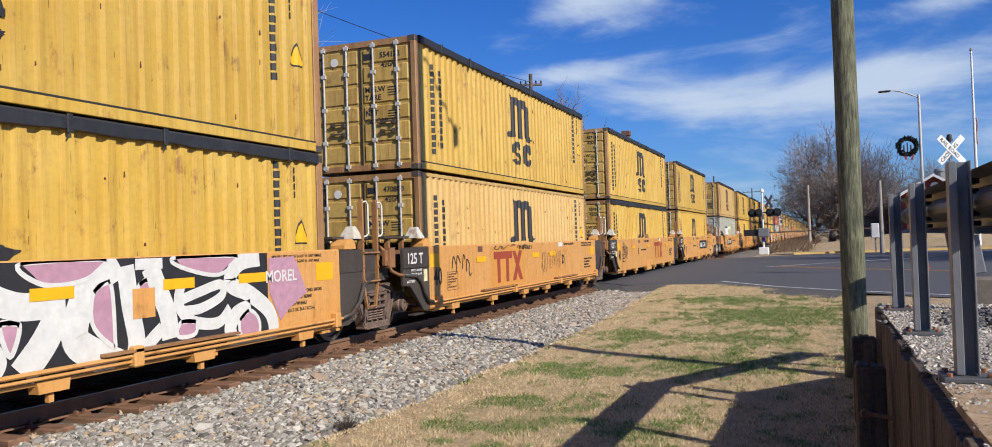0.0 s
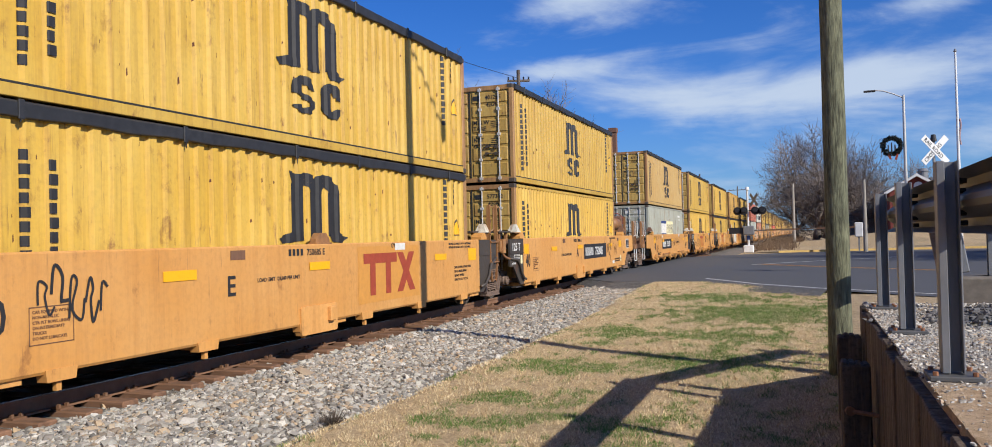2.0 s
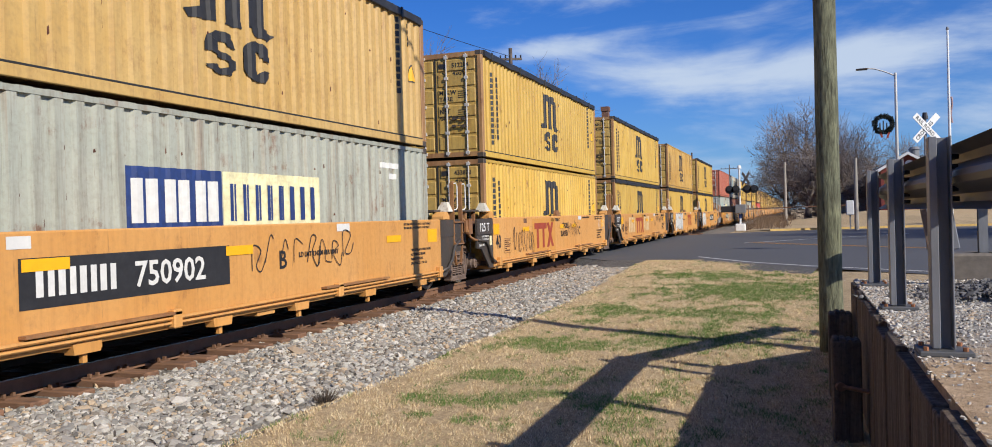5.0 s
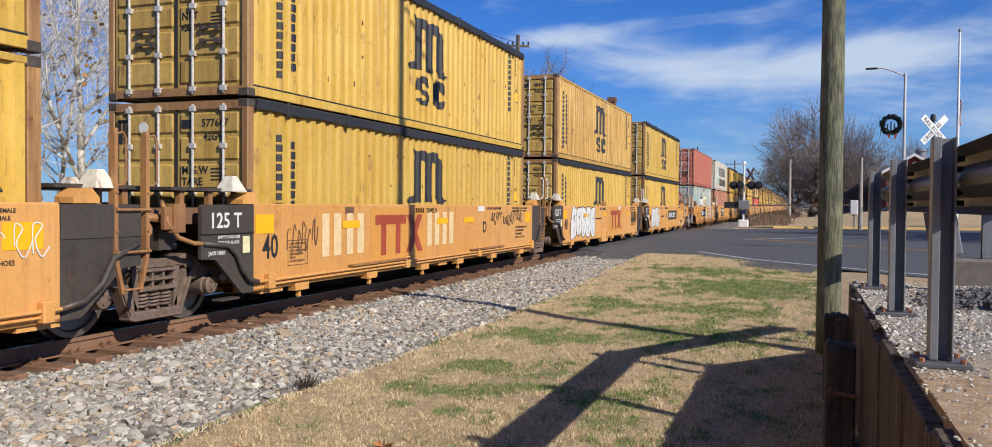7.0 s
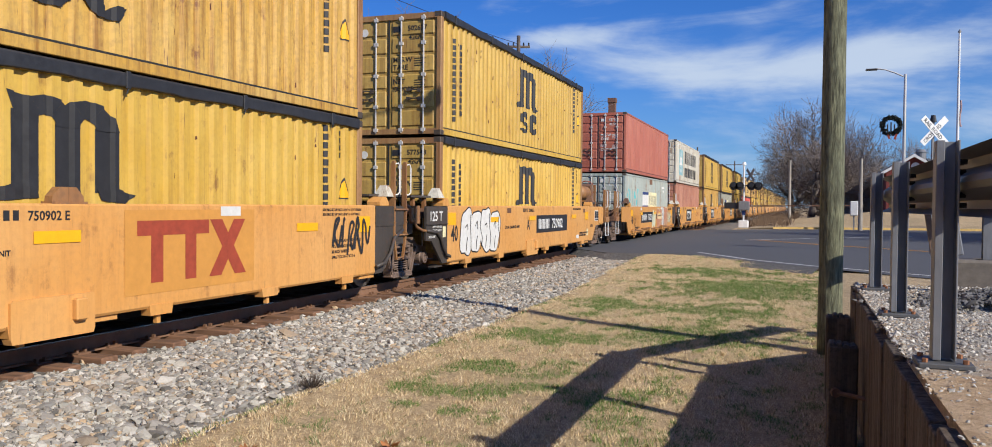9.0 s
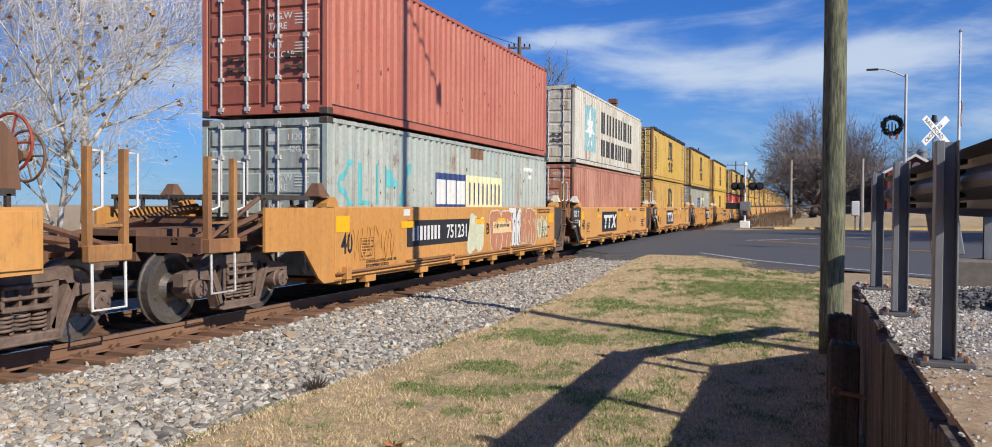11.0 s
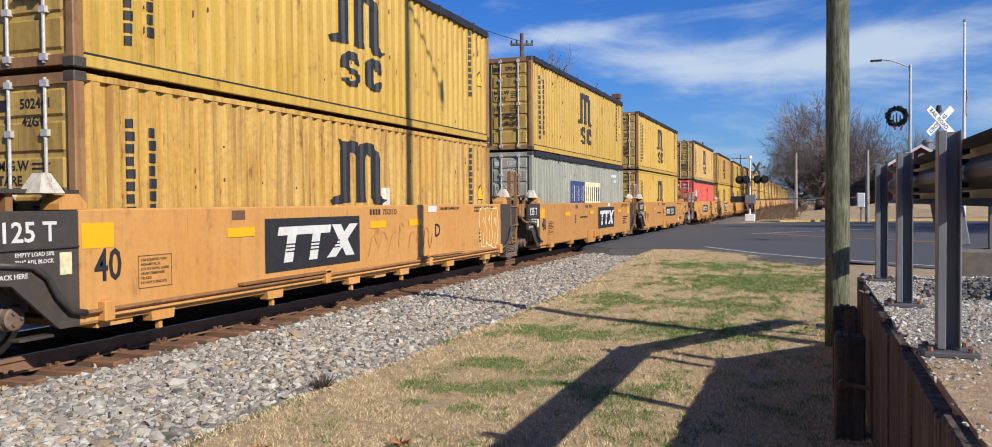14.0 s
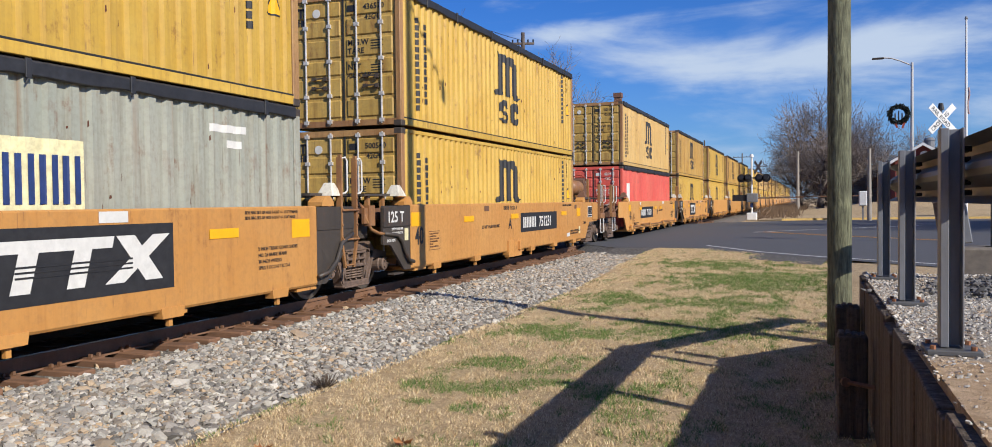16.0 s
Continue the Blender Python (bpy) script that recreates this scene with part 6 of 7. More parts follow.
on_side(_c, "letter_patch", [rect(8.0, 8.32, 0.84, 1.16)], CAR_YELLOW, 0.0125)
side_words(_c, "MOREL", 10.30, 1.10, 0.22, WHITE_PAINT, 0.010)
# tags on the others
scribble(TRAIN[1][0], 0.75, 1.75, 0.85, 1.35, BLACK_PAINT, 5, 0.03, 4)
scribble(TRAIN[1][0], 3.0, 5.4, 1.36, 1.47, CAR_DARK, 8, 0.02, 6)
scribble(TRAIN[1][0], 6.5, 8.8, 0.7, 1.38, RUST_BROWN, 9, 0.014, 10)
scribble(TRAIN[2][0], 0.62, 1.55, 0.8, 1.42, BLACK_PAINT, 12, 0.03, 5)
scribble(TRAIN[3][0], 9.45, 10.15, 0.75, 1.42, BLACK_PAINT, 14, 0.035, 3)
on_side(TRAIN[3][0], "graffiti", [rect(10.0, 10.03, 0.55, 0.80)], BLACK_PAINT, 0.009)
scribble(TRAIN[3][0], 10.5, 11.3, 0.8, 1.25, RUST_BROWN, 15, 0.015, 5)
scribble(TRAIN[4][0], -0.2, 1.9, 1.25, 1.46, BLACK_PAINT, 17, 0.018, 8)
scribble(TRAIN[4][0], 5.8, 8.5, 0.8, 1.4, BLACK_PAINT, 18, 0.016, 8)
scribble(TRAIN[5][0], 1.2, 3.0, 0.5, 1.3, BLACK_PAINT, 20, 0.02, 8)
side_words(TRAIN[5][0], "TROLL", 6.05, 1.12, 0.24, depth=0.011)
side_words(TRAIN[5][0], "SLAYER", 5.85, 0.88, 0.24, depth=0.011)
scribble(TRAIN[5][0], 6.75, 7.95, 0.80, 1.36, BLACK_PAINT, 37, 0.013, 10)
scribble(TRAIN[6][0], 0.5, 1.3, 0.7, 1.35, RUST_BROWN, 21, 0.016, 6)
PALE_PATCH = plain("pale faded graffiti paint", (0.68, 0.50, 0.27), 0.6, var=0.2)
on_side(TRAIN[6][0], "graffiti", big_words(1.45, 0.70, 2, 0.62, 0.66, 0.12) + big_words(5.3, 0.70, 2, 0.62, 0.66, 0.12), PALE_PATCH, 0.0055, "faded pale graffiti letters")
scribble(TRAIN[6][0], 8.9, 9.7, 1.05, 1.40, BLACK_PAINT, 24, 0.022, 5)
scribble(TRAIN[6][0], 9.75, 10.25, 0.95, 1.36, BLACK_PAINT, 44, 0.020, 3)
scribble(TRAIN[6][0], 10.3, 11.2, 1.05, 1.46, BLACK_PAINT, 45, 0.020, 5)
blob_letters(TRAIN[7][0], 0.75, 4.0, 0.48, 1.44, 5, WHITE_PAINT, BLACK_PAINT, 25)
scribble(TRAIN[7][0], 10.75, 11.9, 0.68, 1.42, BLACK_PAINT, 26, 0.05, 5)
blob_letters(TRAIN[8][0], 0.5, 2.9, 0.5, 1.4, 4, WHITE_PAINT, BLACK_PAINT, 27)
SALMON = plain("faded salmon spray paint", (0.46, 0.19, 0.10), 0.6, var=0.2)
PALE_GREEN = plain("pale green spray paint", (0.58, 0.58, 0.40), 0.6, var=0.25)
blob_letters(TRAIN[9][0], 6.75, 8.25, 0.5, 1.44, 2, SALMON, PALE_GREEN, 28, "faded salmon graffiti", "pale green graffiti outline")
blob_letters(TRAIN[9][0], 8.3, 8.95, 0.55, 1.46, 2, WHITE_PAINT, BLACK_PAINT, 33)
blob_letters(TRAIN[9][0], 9.0, 10.3, 0.55, 1.45, 3, SALMON, PALE_GREEN, 34, "faded salmon graffiti", "pale green graffiti outline")
scribble(TRAIN[9][0], 10.4, 11.3, 0.6, 1.35, PALE_GREEN, 35, 0.05, 7)
blob_letters(TRAIN[9][0], 5.35, 6.25, 0.5, 1.25, 2, PALE_GREEN, PALE_GREEN, 36, "pale green graffiti cloud", "pale green graffiti cloud")
on_side(TRAIN[9][0], "paint_patch", [rect(6.88, 8.20, 0.88, 1.16)], PALE_PATCH, 0.0115, "pale yellow paint patch")
scribble(TRAIN[9][0], 0.2, 1.8, 0.6, 1.3, CAR_PATCH, 29, 0.03, 6)
scribble(TRAIN[10][0], 8.6, 9.6, 0.8, 1.2, MAROON_PAINT, 30, 0.016, 5)
blob_letters(TRAIN[11][0], 10.8, 11.9, 0.55, 1.42, 3, CAR_PATCH, CREAM_PAINT, 31)
scribble(TRAIN[11][0], 5.7, 8.2, 0.6, 1.2, CAR_OCHRE, 32, 0.022, 7)
link("paint_patch", paint_on_side([rect(6.72, 7.12, 1.14, 1.46)], 0.004).mesh("paint_patch"), WHITE_BOX, TRAIN[11][1], "pale paint patch")
scribble(TRAIN[5][0], 11.0, 12.0, 0.9, 1.4, WHITE_PAINT, 33, 0.014, 5)

# painted names on the odd containers
_hi = TRAIN[10][2]
link("side_emblem", paint_on_side([rect(1.35, 3.02, 0.50, 2.10)], 0.003).mesh("side_emblem"), TEAL_PAINT, _hi, "faded light blue square")
link("side_emblem", paint_on_side(star_points(2.18, 1.30, 0.72), 0.006).mesh("side_emblem"), WHITE_PAINT, _hi, "white seven-pointed star")
link("side_lettering", paint_on_side(big_words(3.9, 1.30, 6, 0.82, 0.80, 0.22) + big_words(3.9, 0.44, 7, 0.68, 0.62, 0.20), 0.003).mesh("side_lettering"), BLACK_PAINT, _hi, "faded black painted name")
for _u, _a in ((4, 3.95), (9, 4.25), (12, 4.1)):
    _lo = TRAIN[_u][1]
    link("name_panel", paint_on_side([rect(_a, _a + 1.75, 1.14, 1.86)], 0.003).mesh("name_panel"), BLUE_PAINT, _lo, "navy panel with white name bars")
    link("name_panel", paint_on_side([rect(_a + 1.77, _a + 4.1, 1.14, 1.86)], 0.003).mesh("name_panel"), CREAM_PAINT, _lo)
    link("side_lettering", paint_on_side(big_words(_a + 0.12, 1.20, 3, 0.42, 0.52, 0.13), 0.006).mesh("side_lettering"), WHITE_PAINT, _lo)
    link("side_lettering", paint_on_side(big_words(_a + 1.86, 1.20, 8, 0.20, 0.50, 0.08), 0.006).mesh("side_lettering"), BLUE_PAINT, _lo)
_lo = TRAIN[9][1]
CYAN_PAINT = plain("cyan spray paint", (0.11, 0.42, 0.43), 0.5, var=0.15)
link("graffiti", paint_on_side([[(0.3, 1.5), (0.75, 1.95), (0.85, 1.9), (0.42, 1.5)], [(0.3, 1.52), (0.75, 1.15), (0.85, 1.2), (0.42, 1.54)], rect(1.05, 1.13, 1.2, 1.9), rect(1.05, 1.4, 1.18, 1.25), rect(1.65, 1.72, 1.2, 1.9), rect(2.0, 2.07, 1.2, 1.9),
      [(2.05, 1.9), (2.5, 1.6), (2.5, 1.52), (2.05, 1.5)], [(2.6, 1.2), (2.7, 1.15), (3.1, 1.95), (3.0, 1.98)]], 0.005).mesh("graffiti"), CYAN_PAINT, _lo, "cyan spray painted letters")
for _u in (4, 9, 12):
    link("side_number", paint_on_side([rect(10.2, 10.9, 2.12, 2.22), rect(10.5, 10.8, 1.92, 2.02)], 0.003).mesh("side_number"), WHITE_PAINT, TRAIN[_u][1])
link("rust_patch", paint_on_side([rect(6.3, 7.0, 2.25, 2.5)], 0.003).mesh("rust_patch"), RUST_BROWN, TRAIN[9][1])
link("side_emblem", paint_on_side([rect(0.8, 1.5, 1.0, 1.9)], 0.003).mesh("side_emblem"), WHITE_PAINT, TRAIN[14][1])


# ---- loose stone, grass, leaves ----
def scatter_stones(name, count, area, size, height, seed, material, label, category):
    rng = np.random.default_rng(seed)
    g = (1 + 5 ** 0.5) / 2
    ico = np.array([(-1, g, 0), (1, g, 0), (-1, -g, 0), (1, -g, 0), (0, -1, g), (0, 1, g), (0, -1, -g), (0, 1, -g), (g, 0, -1), (g, 0, 1), (-g, 0, -1), (-g, 0, 1)]) / 1.9
    tri = np.array([(0, 11, 5), (0, 5, 1), (0, 1, 7), (0, 7, 10), (0, 10, 11), (1, 5, 9), (5, 11, 4), (11, 10, 2), (10, 7, 6), (7, 1, 8), (3, 9, 4), (3, 4, 2), (3, 2, 6), (3, 6, 8), (3, 8, 9), (4, 9, 5), (2, 4, 11), (6, 2, 10), (8, 6, 7), (9, 8, 1)])
    x, y = area(rng, count)
    n = len(x)
    z = np.array([height(a, b) for a, b in zip(x, y)])
    s = size * rng.lognormal(0, 0.35, n)
    v = ico[None] * (1 + rng.uniform(-0.42, 0.42, (n, 12, 1)))
    v = v * (s[:, None, None] * np.stack([rng.uniform(0.7, 1.3, n), rng.uniform(0.7, 1.3, n), rng.uniform(0.5, 0.9, n)], 1)[:, None, :])
    a = rng.uniform(0, 6.283, n)
    c, d = np.cos(a)[:, None], np.sin(a)[:, None]
    vx, vy = v[..., 0] * c - v[..., 1] * d, v[..., 0] * d + v[..., 1] * c
    b = rng.uniform(-0.5, 0.5, n)[:, None]
    vz = v[..., 2] * np.cos(b) + vx * np.sin(b)
    pos = np.stack([vx + x[:, None], vy + y[:, None], vz + z[:, None] + 0.25 * s[:, None]], -1).reshape(-1, 3)
    f = (tri[None] + (np.arange(n) * 12)[:, None, None]).reshape(-1, 3)
    return tagged(link(name, raw_mesh(name, pos, f), material), label, category, kind="stuff")


def island_material(name, colors, rough=0.9):
    m, nt, bsdf = node_material(name)
    geo = nt.nodes.new("ShaderNodeNewGeometry")
    r = nt.nodes.new("ShaderNodeValToRGB")
    r.color_ramp.interpolation = "LINEAR"
    els = r.color_ramp.elements
    while len(els) < len(colors):
        els.new(0.5)
    for i, c in enumerate(colors):
        els[i].position = i / (len(colors) - 1)
        els[i].color = (*c, 1)
    nt.links.new(geo.outputs["Random Per Island"], r.inputs["Fac"])
    vec, _ = place_vector(nt, False)
    fine = noise_node(nt, vec, 45, 4, 0.7)
    col = mix_node(nt, ramp_node(nt, fine, 0.35, 0.75, 0.0, 0.35), r.outputs["Color"], (0.10, 0.085, 0.065))
    nt.links.new(col, bsdf.inputs["Base Color"])
    bsdf.inputs["Roughness"].default_value = rough
    return m


STONES = island_material("mixed ballast stone", [(0.10, 0.095, 0.085), (0.39, 0.35, 0.30), (0.19, 0.185, 0.17), (0.55, 0.52, 0.44), (0.29, 0.265, 0.23), (0.12, 0.115, 0.105), (0.50, 0.36, 0.22), (0.30, 0.29, 0.25), (0.61, 0.57, 0.50), (0.22, 0.20, 0.17)])
DIRT_STONES = island_material("gravel pieces", [(0.42, 0.39, 0.34), (0.66, 0.62, 0.55), (0.12, 0.115, 0.11), (0.50, 0.38, 0.26), (0.30, 0.28, 0.25), (0.72, 0.68, 0.60)])
TAR_STONES = island_material("broken asphalt pieces", [(0.05, 0.05, 0.052), (0.16, 0.16, 0.165), (0.08, 0.078, 0.075), (0.24, 0.23, 0.22)])


def bed_height(x, y):
    return float(np.interp(x, [p[0] for p in _prof], [p[1] for p in _prof]))


def bed_area(rng, n):
    y = 3.5 + 24.5 * rng.random(n) ** 1.35
    x = 1.0 + 3.15 * rng.random(n)
    edge = 4.15 + 0.35 * np.sin(y * 1.7) * 0.4 + rng.normal(0, 0.13, n) - np.clip((y - 20) * 0.12, 0, 1.2)
    k = (x < edge) & ((x > 1.27) | (rng.random(n) < 0.15))
    return x[k], y[k]


scatter_stones("ballast_stones", 54000, bed_area, 0.0225, bed_height, 5, STONES, "loose pale grey crushed ballast stones", "ballast")


def bank_area(rng, n):
    y = 1.6 + 7.4 * rng.random(n)
    x = 8.84 + 2.6 * rng.random(n) ** 1.3
    k = rng.random(n) < np.clip((y - 3.6) / 2.0, 0.06, 1.0)
    return x[k], y[k]


def heap_height(x, y):
    return 0.79 + 0.20 * math.exp(-((x - 10.3) / 0.75) ** 2 - ((y - 7.4) / 0.55) ** 2)


def heap_area(rng, n):
    return rng.normal(10.25, 0.42, n), rng.normal(7.4, 0.32, n)


scatter_stones("loose_gravel", 24000, bank_area, 0.0075, lambda x, y: 0.799, 6, DIRT_STONES, "loose crushed gravel on the bank", "gravel")
scatter_stones("asphalt_heap", 5000, heap_area, 0.016, heap_height, 16, TAR_STONES, "low heap of broken dark asphalt on the bank", "rubble")


def tufts(x, y):
    return np.array([noise.noise((a * 11, b * 9, 5)) + 0.6 * noise.noise((a * 3.1, b * 2.3, 1)) for a, b in zip(x, y)])


def blades(name, count, area, tall, material, label, seed, lean=0.5):
    rng = np.random.default_rng(seed)
    x, y = area(rng, count)
    n = len(x)
    z = np.array([ground_height(a, b) + (0.04 * noise.noise((a * 0.5, b * 0.4, 0)) if b < 25 else 0) for a, b in zip(x, y)])
    h = tall * rng.uniform(0.5, 1.3, n) * np.clip(0.85 + 0.95 * tufts(x, y), 0.4, 2.1)
    a = rng.uniform(0, 6.283, n)
    w = rng.uniform(0.002, 0.0056, n) * (1 + 0.05 * np.clip(y - 6, 0, 30))
    l = h * rng.uniform(0.3, lean * 3.0, n)
    b = rng.uniform(0, 6.283, n)
    p0 = np.stack([x - w * np.cos(a), y - w * np.sin(a), z - 0.01], 1)
    p1 = np.stack([x + w * np.cos(a), y + w * np.sin(a), z - 0.01], 1)
    p2 = np.stack([x + l * np.cos(b), y + l * np.sin(b), z + h], 1)
    v = np.stack([p0, p1, p2], 1).reshape(-1, 3)
    return tagged(link(name, raw_mesh(name, v, np.arange(3 * n).reshape(-1, 3)), material), label, "grass", kind="stuff")


DRY = island_material("dry grass blades", [(0.62, 0.44, 0.23), (0.86, 0.67, 0.40), (0.20, 0.125, 0.06), (0.72, 0.54, 0.31), (0.94, 0.80, 0.54), (0.30, 0.25, 0.09)])
GREEN = island_material("green grass blades", [(0.06, 0.15, 0.02), (0.12, 0.25, 0.035), (0.22, 0.25, 0.07), (0.05, 0.11, 0.015), (0.15, 0.28, 0.05)])


def lawn_area(rng, n):
    y = 3.2 + 24 * rng.random(n) ** 1.5
    x = 3.7 + 5.1 * rng.random(n)
    edge = 4.05 + 0.14 * np.sin(y * 1.7) + rng.normal(0, 0.15, n) - np.clip((y - 20) * 0.12, 0, 1.2)
    road = 28.3 - (np.clip(x, 4.9, 20) - 4.9) * 1.37 - 0.3
    k = (x > edge) & (y < road)
    return x[k], y[k]


# green patches in the lawn: centre, reach across and along, density
GREEN_SPOTS = [(5.19, 8.62, 0.43, 0.34, 0.86), (5.67, 8.48, 0.39, 0.39, 0.57), (5.16, 7.36, 0.3, 0.24, 0.69), (5.18, 6.73, 0.19, 0.13, 0.69), (5.63, 7.61, 0.24, 0.29, 0.92), (6.07, 7.81, 0.39, 0.21, 0.75), (6.72, 7.55, 0.3, 0.44, 0.8), (5.35, 10.9, 0.93, 0.65, 0.69), (6.84, 11.85, 0.93, 0.93, 0.57), (5.2, 14.64, 0.75, 0.96, 0.57), (7.19, 18.05, 1.66, 1.55, 0.63), (6.79, 14.54, 1.04, 0.92, 0.52), (6.96, 6.74, 0.35, 0.23, 0.63), (5.63, 6.61, 0.18, 0.18, 0.57), (6.12, 21.27, 1.45, 1.04, 0.52), (4.51, 5.73, 0.2, 0.2, 0.46)]


def greenness(x, y):
    g = np.zeros(len(x))
    for px, py, rx, ry, s in GREEN_SPOTS:
        g = np.maximum(g, s * np.exp(-((x - px) / rx) ** 2 - ((y - py) / ry) ** 2))
    broken = np.array([noise.noise((a * 2.6, b * 1.7, 9)) + 0.7 * noise.noise((a * 8, b * 6, 2)) for a, b in zip(x, y)])
    return g + 0.44 * broken + 0.10 * np.clip(x - 6.4, 0, 1)


def dry_area(rng, n):
    x, y = lawn_area(rng, n)
    k = (greenness(x, y) + rng.uniform(-0.16, 0.16, len(x)) < 0.28) | (rng.random(len(x)) < 0.12)
    k &= tufts(x, y) + rng.uniform(-0.45, 0.45, len(x)) > -0.22
    return x[k], y[k]


def green_area(rng, n):
    x, y = lawn_area(rng, n)
    k = greenness(x, y) + rng.uniform(-0.16, 0.16, len(x)) > 0.27
    return x[k], y[k]


blades("dry_grass", 400000, dry_area, 0.027, DRY, "short dry tan winter grass on the lawn", 7)
blades("green_grass", 480000, green_area, 0.032, GREEN, "patches of short green grass", 8)


# a small dry weed at the edge of the stones and fallen leaves
weed = Solid()
_w = random.Random(3)
for _i in range(150):
    _a, _r = _w.uniform(0, 6.28), _w.uniform(0.02, 0.17)
    _x, _y = _r * math.cos(_a), 0.9 * _r * math.sin(_a)
    weed.tube((_x * 0.4, _y * 0.4, 0), (_x, _y, _w.uniform(0.03, 0.13)), 0.003, 3, 0.001)
_wd = tagged(link("weed", weed.mesh("weed"), TIMBER, at=(4.04, 6.95, -0.20)), "small dry dark weed at the ballast edge", "weed")
LEAF = island_material("fallen orange leaf", [(0.42, 0.14, 0.04), (0.36, 0.19, 0.07)])
_leaf = Solid()
for _i in range(9):
    _a = _i * 0.7
    _leaf.add([(0, 0, 0.02), (0.07 * math.cos(_a), 0.07 * math.sin(_a), 0.05), (0.05 * math.cos(_a + 0.5), 0.05 * math.sin(_a + 0.5), 0.01)], [(0, 1, 2)])
_lm = _leaf.mesh("fallen_leaf")
for _x, _y, _s in ((4.75, 5.0, 1.0), (5.62, 5.45, 1.1), (6.9, 5.0, 1.2), (5.5, 5.0, 0.7), (4.5, 4.9, 0.6)):
    tagged(link("fallen_leaf", _lm, LEAF, at=pose(_x, _y, ground_height(_x, _y) + 0.01, 0, 0, _x * 90) @ Matrix.Scale(_s, 4)), "curled orange-brown fallen leaf on the grass", "leaf", "fallen leaves")

# ---- trees ----
def bark_material(name, light, dark, patch):
    m, nt, bsdf = node_material(name)
    vec, _ = place_vector(nt)
    a, b = noise_node(nt, vec, 3.5, 6, 0.7, (1, 1, 0.5)), noise_node(nt, vec, 20, 5, 0.7)
    col = mix_node(nt, ramp_node(nt, a, patch - 0.06, patch + 0.06), light, dark)
    col = mix_node(nt, ramp_node(nt, b, 0.4, 0.8, 0, 0.5), col, tuple(c * 0.4 for c in dark))
    nt.links.new(col, bsdf.inputs["Base Color"])
    bsdf.inputs["Roughness"].default_value = 0.9
    bump(nt, bsdf, b, 0.4, 0.02)
    return m


PALE_BARK = bark_material("pale sycamore bark", (0.62, 0.59, 0.52), (0.26, 0.22, 0.16), 0.55)
PALE_TWIG = plain("pale grey twigs", (0.58, 0.55, 0.50), 0.9)
GREY_BARK = bark_material("grey brown bark", (0.16, 0.13, 0.11), (0.09, 0.07, 0.06), 0.5)
GREY_TWIG = plain("grey brown twigs", (0.21, 0.17, 0.145), 0.9)
DEAD_LEAF = island_material("withered brown leaves", [(0.20, 0.10, 0.03), (0.36, 0.20, 0.06), (0.14, 0.09, 0.03), (0.22, 0.17, 0.05)])


def bare_tree(name, height, seed, thick, bark, twig, label, at, levels=5, spread=0.62, fork=0.22, leaves=0, up=0.25, twig_r=0.012, bushy=0.7):
    rng = random.Random(seed)
    trunk, twigs, leaf = Solid(), Solid(), Solid()
    root = empty(name, at, label, "tree", "bare winter trees")
    stack = [(Vector((0, 0, -0.3)), Vector((rng.uniform(-0.06, 0.06), rng.uniform(-0.06, 0.06), 1)), height * fork, thick, 0)]
    while stack:
        p, d, length, r, lev = stack.pop()
        n = 4 if lev < 2 else 3
        sides = 8 if lev == 0 else 6 if lev < 2 else 4 if lev < 4 else 3
        target = trunk if lev < 3 else twigs
        q, dd, rr = p.copy(), d.normalized(), r
        for k in range(n):
            bend = Vector((rng.uniform(-1, 1), rng.uniform(-1, 1), rng.uniform(-0.4, 1) * up * 2)) * (0.10 + 0.05 * lev)
            dd = (dd + bend).normalized()
            q2 = q + dd * (length / n)
            r2 = max(twig_r * 0.5, rr * (0.90 if lev < 2 else 0.78))
            target.tube(q, q2, rr, sides, r2)
            if lev < levels and (k >= 1 or lev > 0):
                for _ in range(1 if lev < 2 else 2 if rng.random() < bushy else 1):
                    side = dd.orthogonal().normalized()
                    side = (Matrix.Rotation(rng.uniform(0, 6.283), 3, dd) @ side)
                    nd = (dd * (1 - spread * rng.uniform(0.5, 1.0)) + side * spread * rng.uniform(0.8, 1.3) + Vector((0, 0, up * 0.6))).normalized()
                    stack.append((q2, nd, length * rng.uniform(0.55, 0.92), max(twig_r, r2 * (rng.uniform(0.55, 0.8) if lev < 2 else rng.uniform(0.45, 0.68))), lev + 1))
            q, rr = q2, r2
        if lev < levels:
            stack.append((q, dd, length * rng.uniform(0.6, 0.9), max(twig_r, rr * 0.9), lev + 1))
        elif leaves and rng.random() < leaves and q.z < height * 0.45:
            for _ in range(3):
                o = q + Vector((rng.uniform(-0.2, 0.2), rng.uniform(-0.2, 0.2), rng.uniform(-0.2, 0.2)))
                a = Vector((rng.uniform(-1, 1), rng.uniform(-1, 1), rng.uniform(-1, 1))).normalized() * 0.11
                b = a.orthogonal().normalized() * 0.08
                leaf.add([o, o + a + b, o + 2 * a, o + a - b], [(0, 1, 2, 3)])
    top = max(p[2] for p in twigs.v)
    k = height / top
    for s in (trunk, twigs, leaf):
        s.v = [(p[0] * k, p[1] * k, p[2] * k) for p in s.v]
    link("trunk", trunk.mesh("trunk", True), bark, root)
    tagged(link("crown", raw_mesh("crown", twigs.v, [f for f in twigs.f if len(f) == 4][:0] or tri_faces(twigs)), twig, root), "fine bare twigs", kind="stuff")
    if leaves and leaf.v:
        tagged(link("leaf_cluster", raw_mesh("leaf_cluster", leaf.v, leaf.f), DEAD_LEAF, root), "a few withered brown leaves", kind="stuff")
    return root


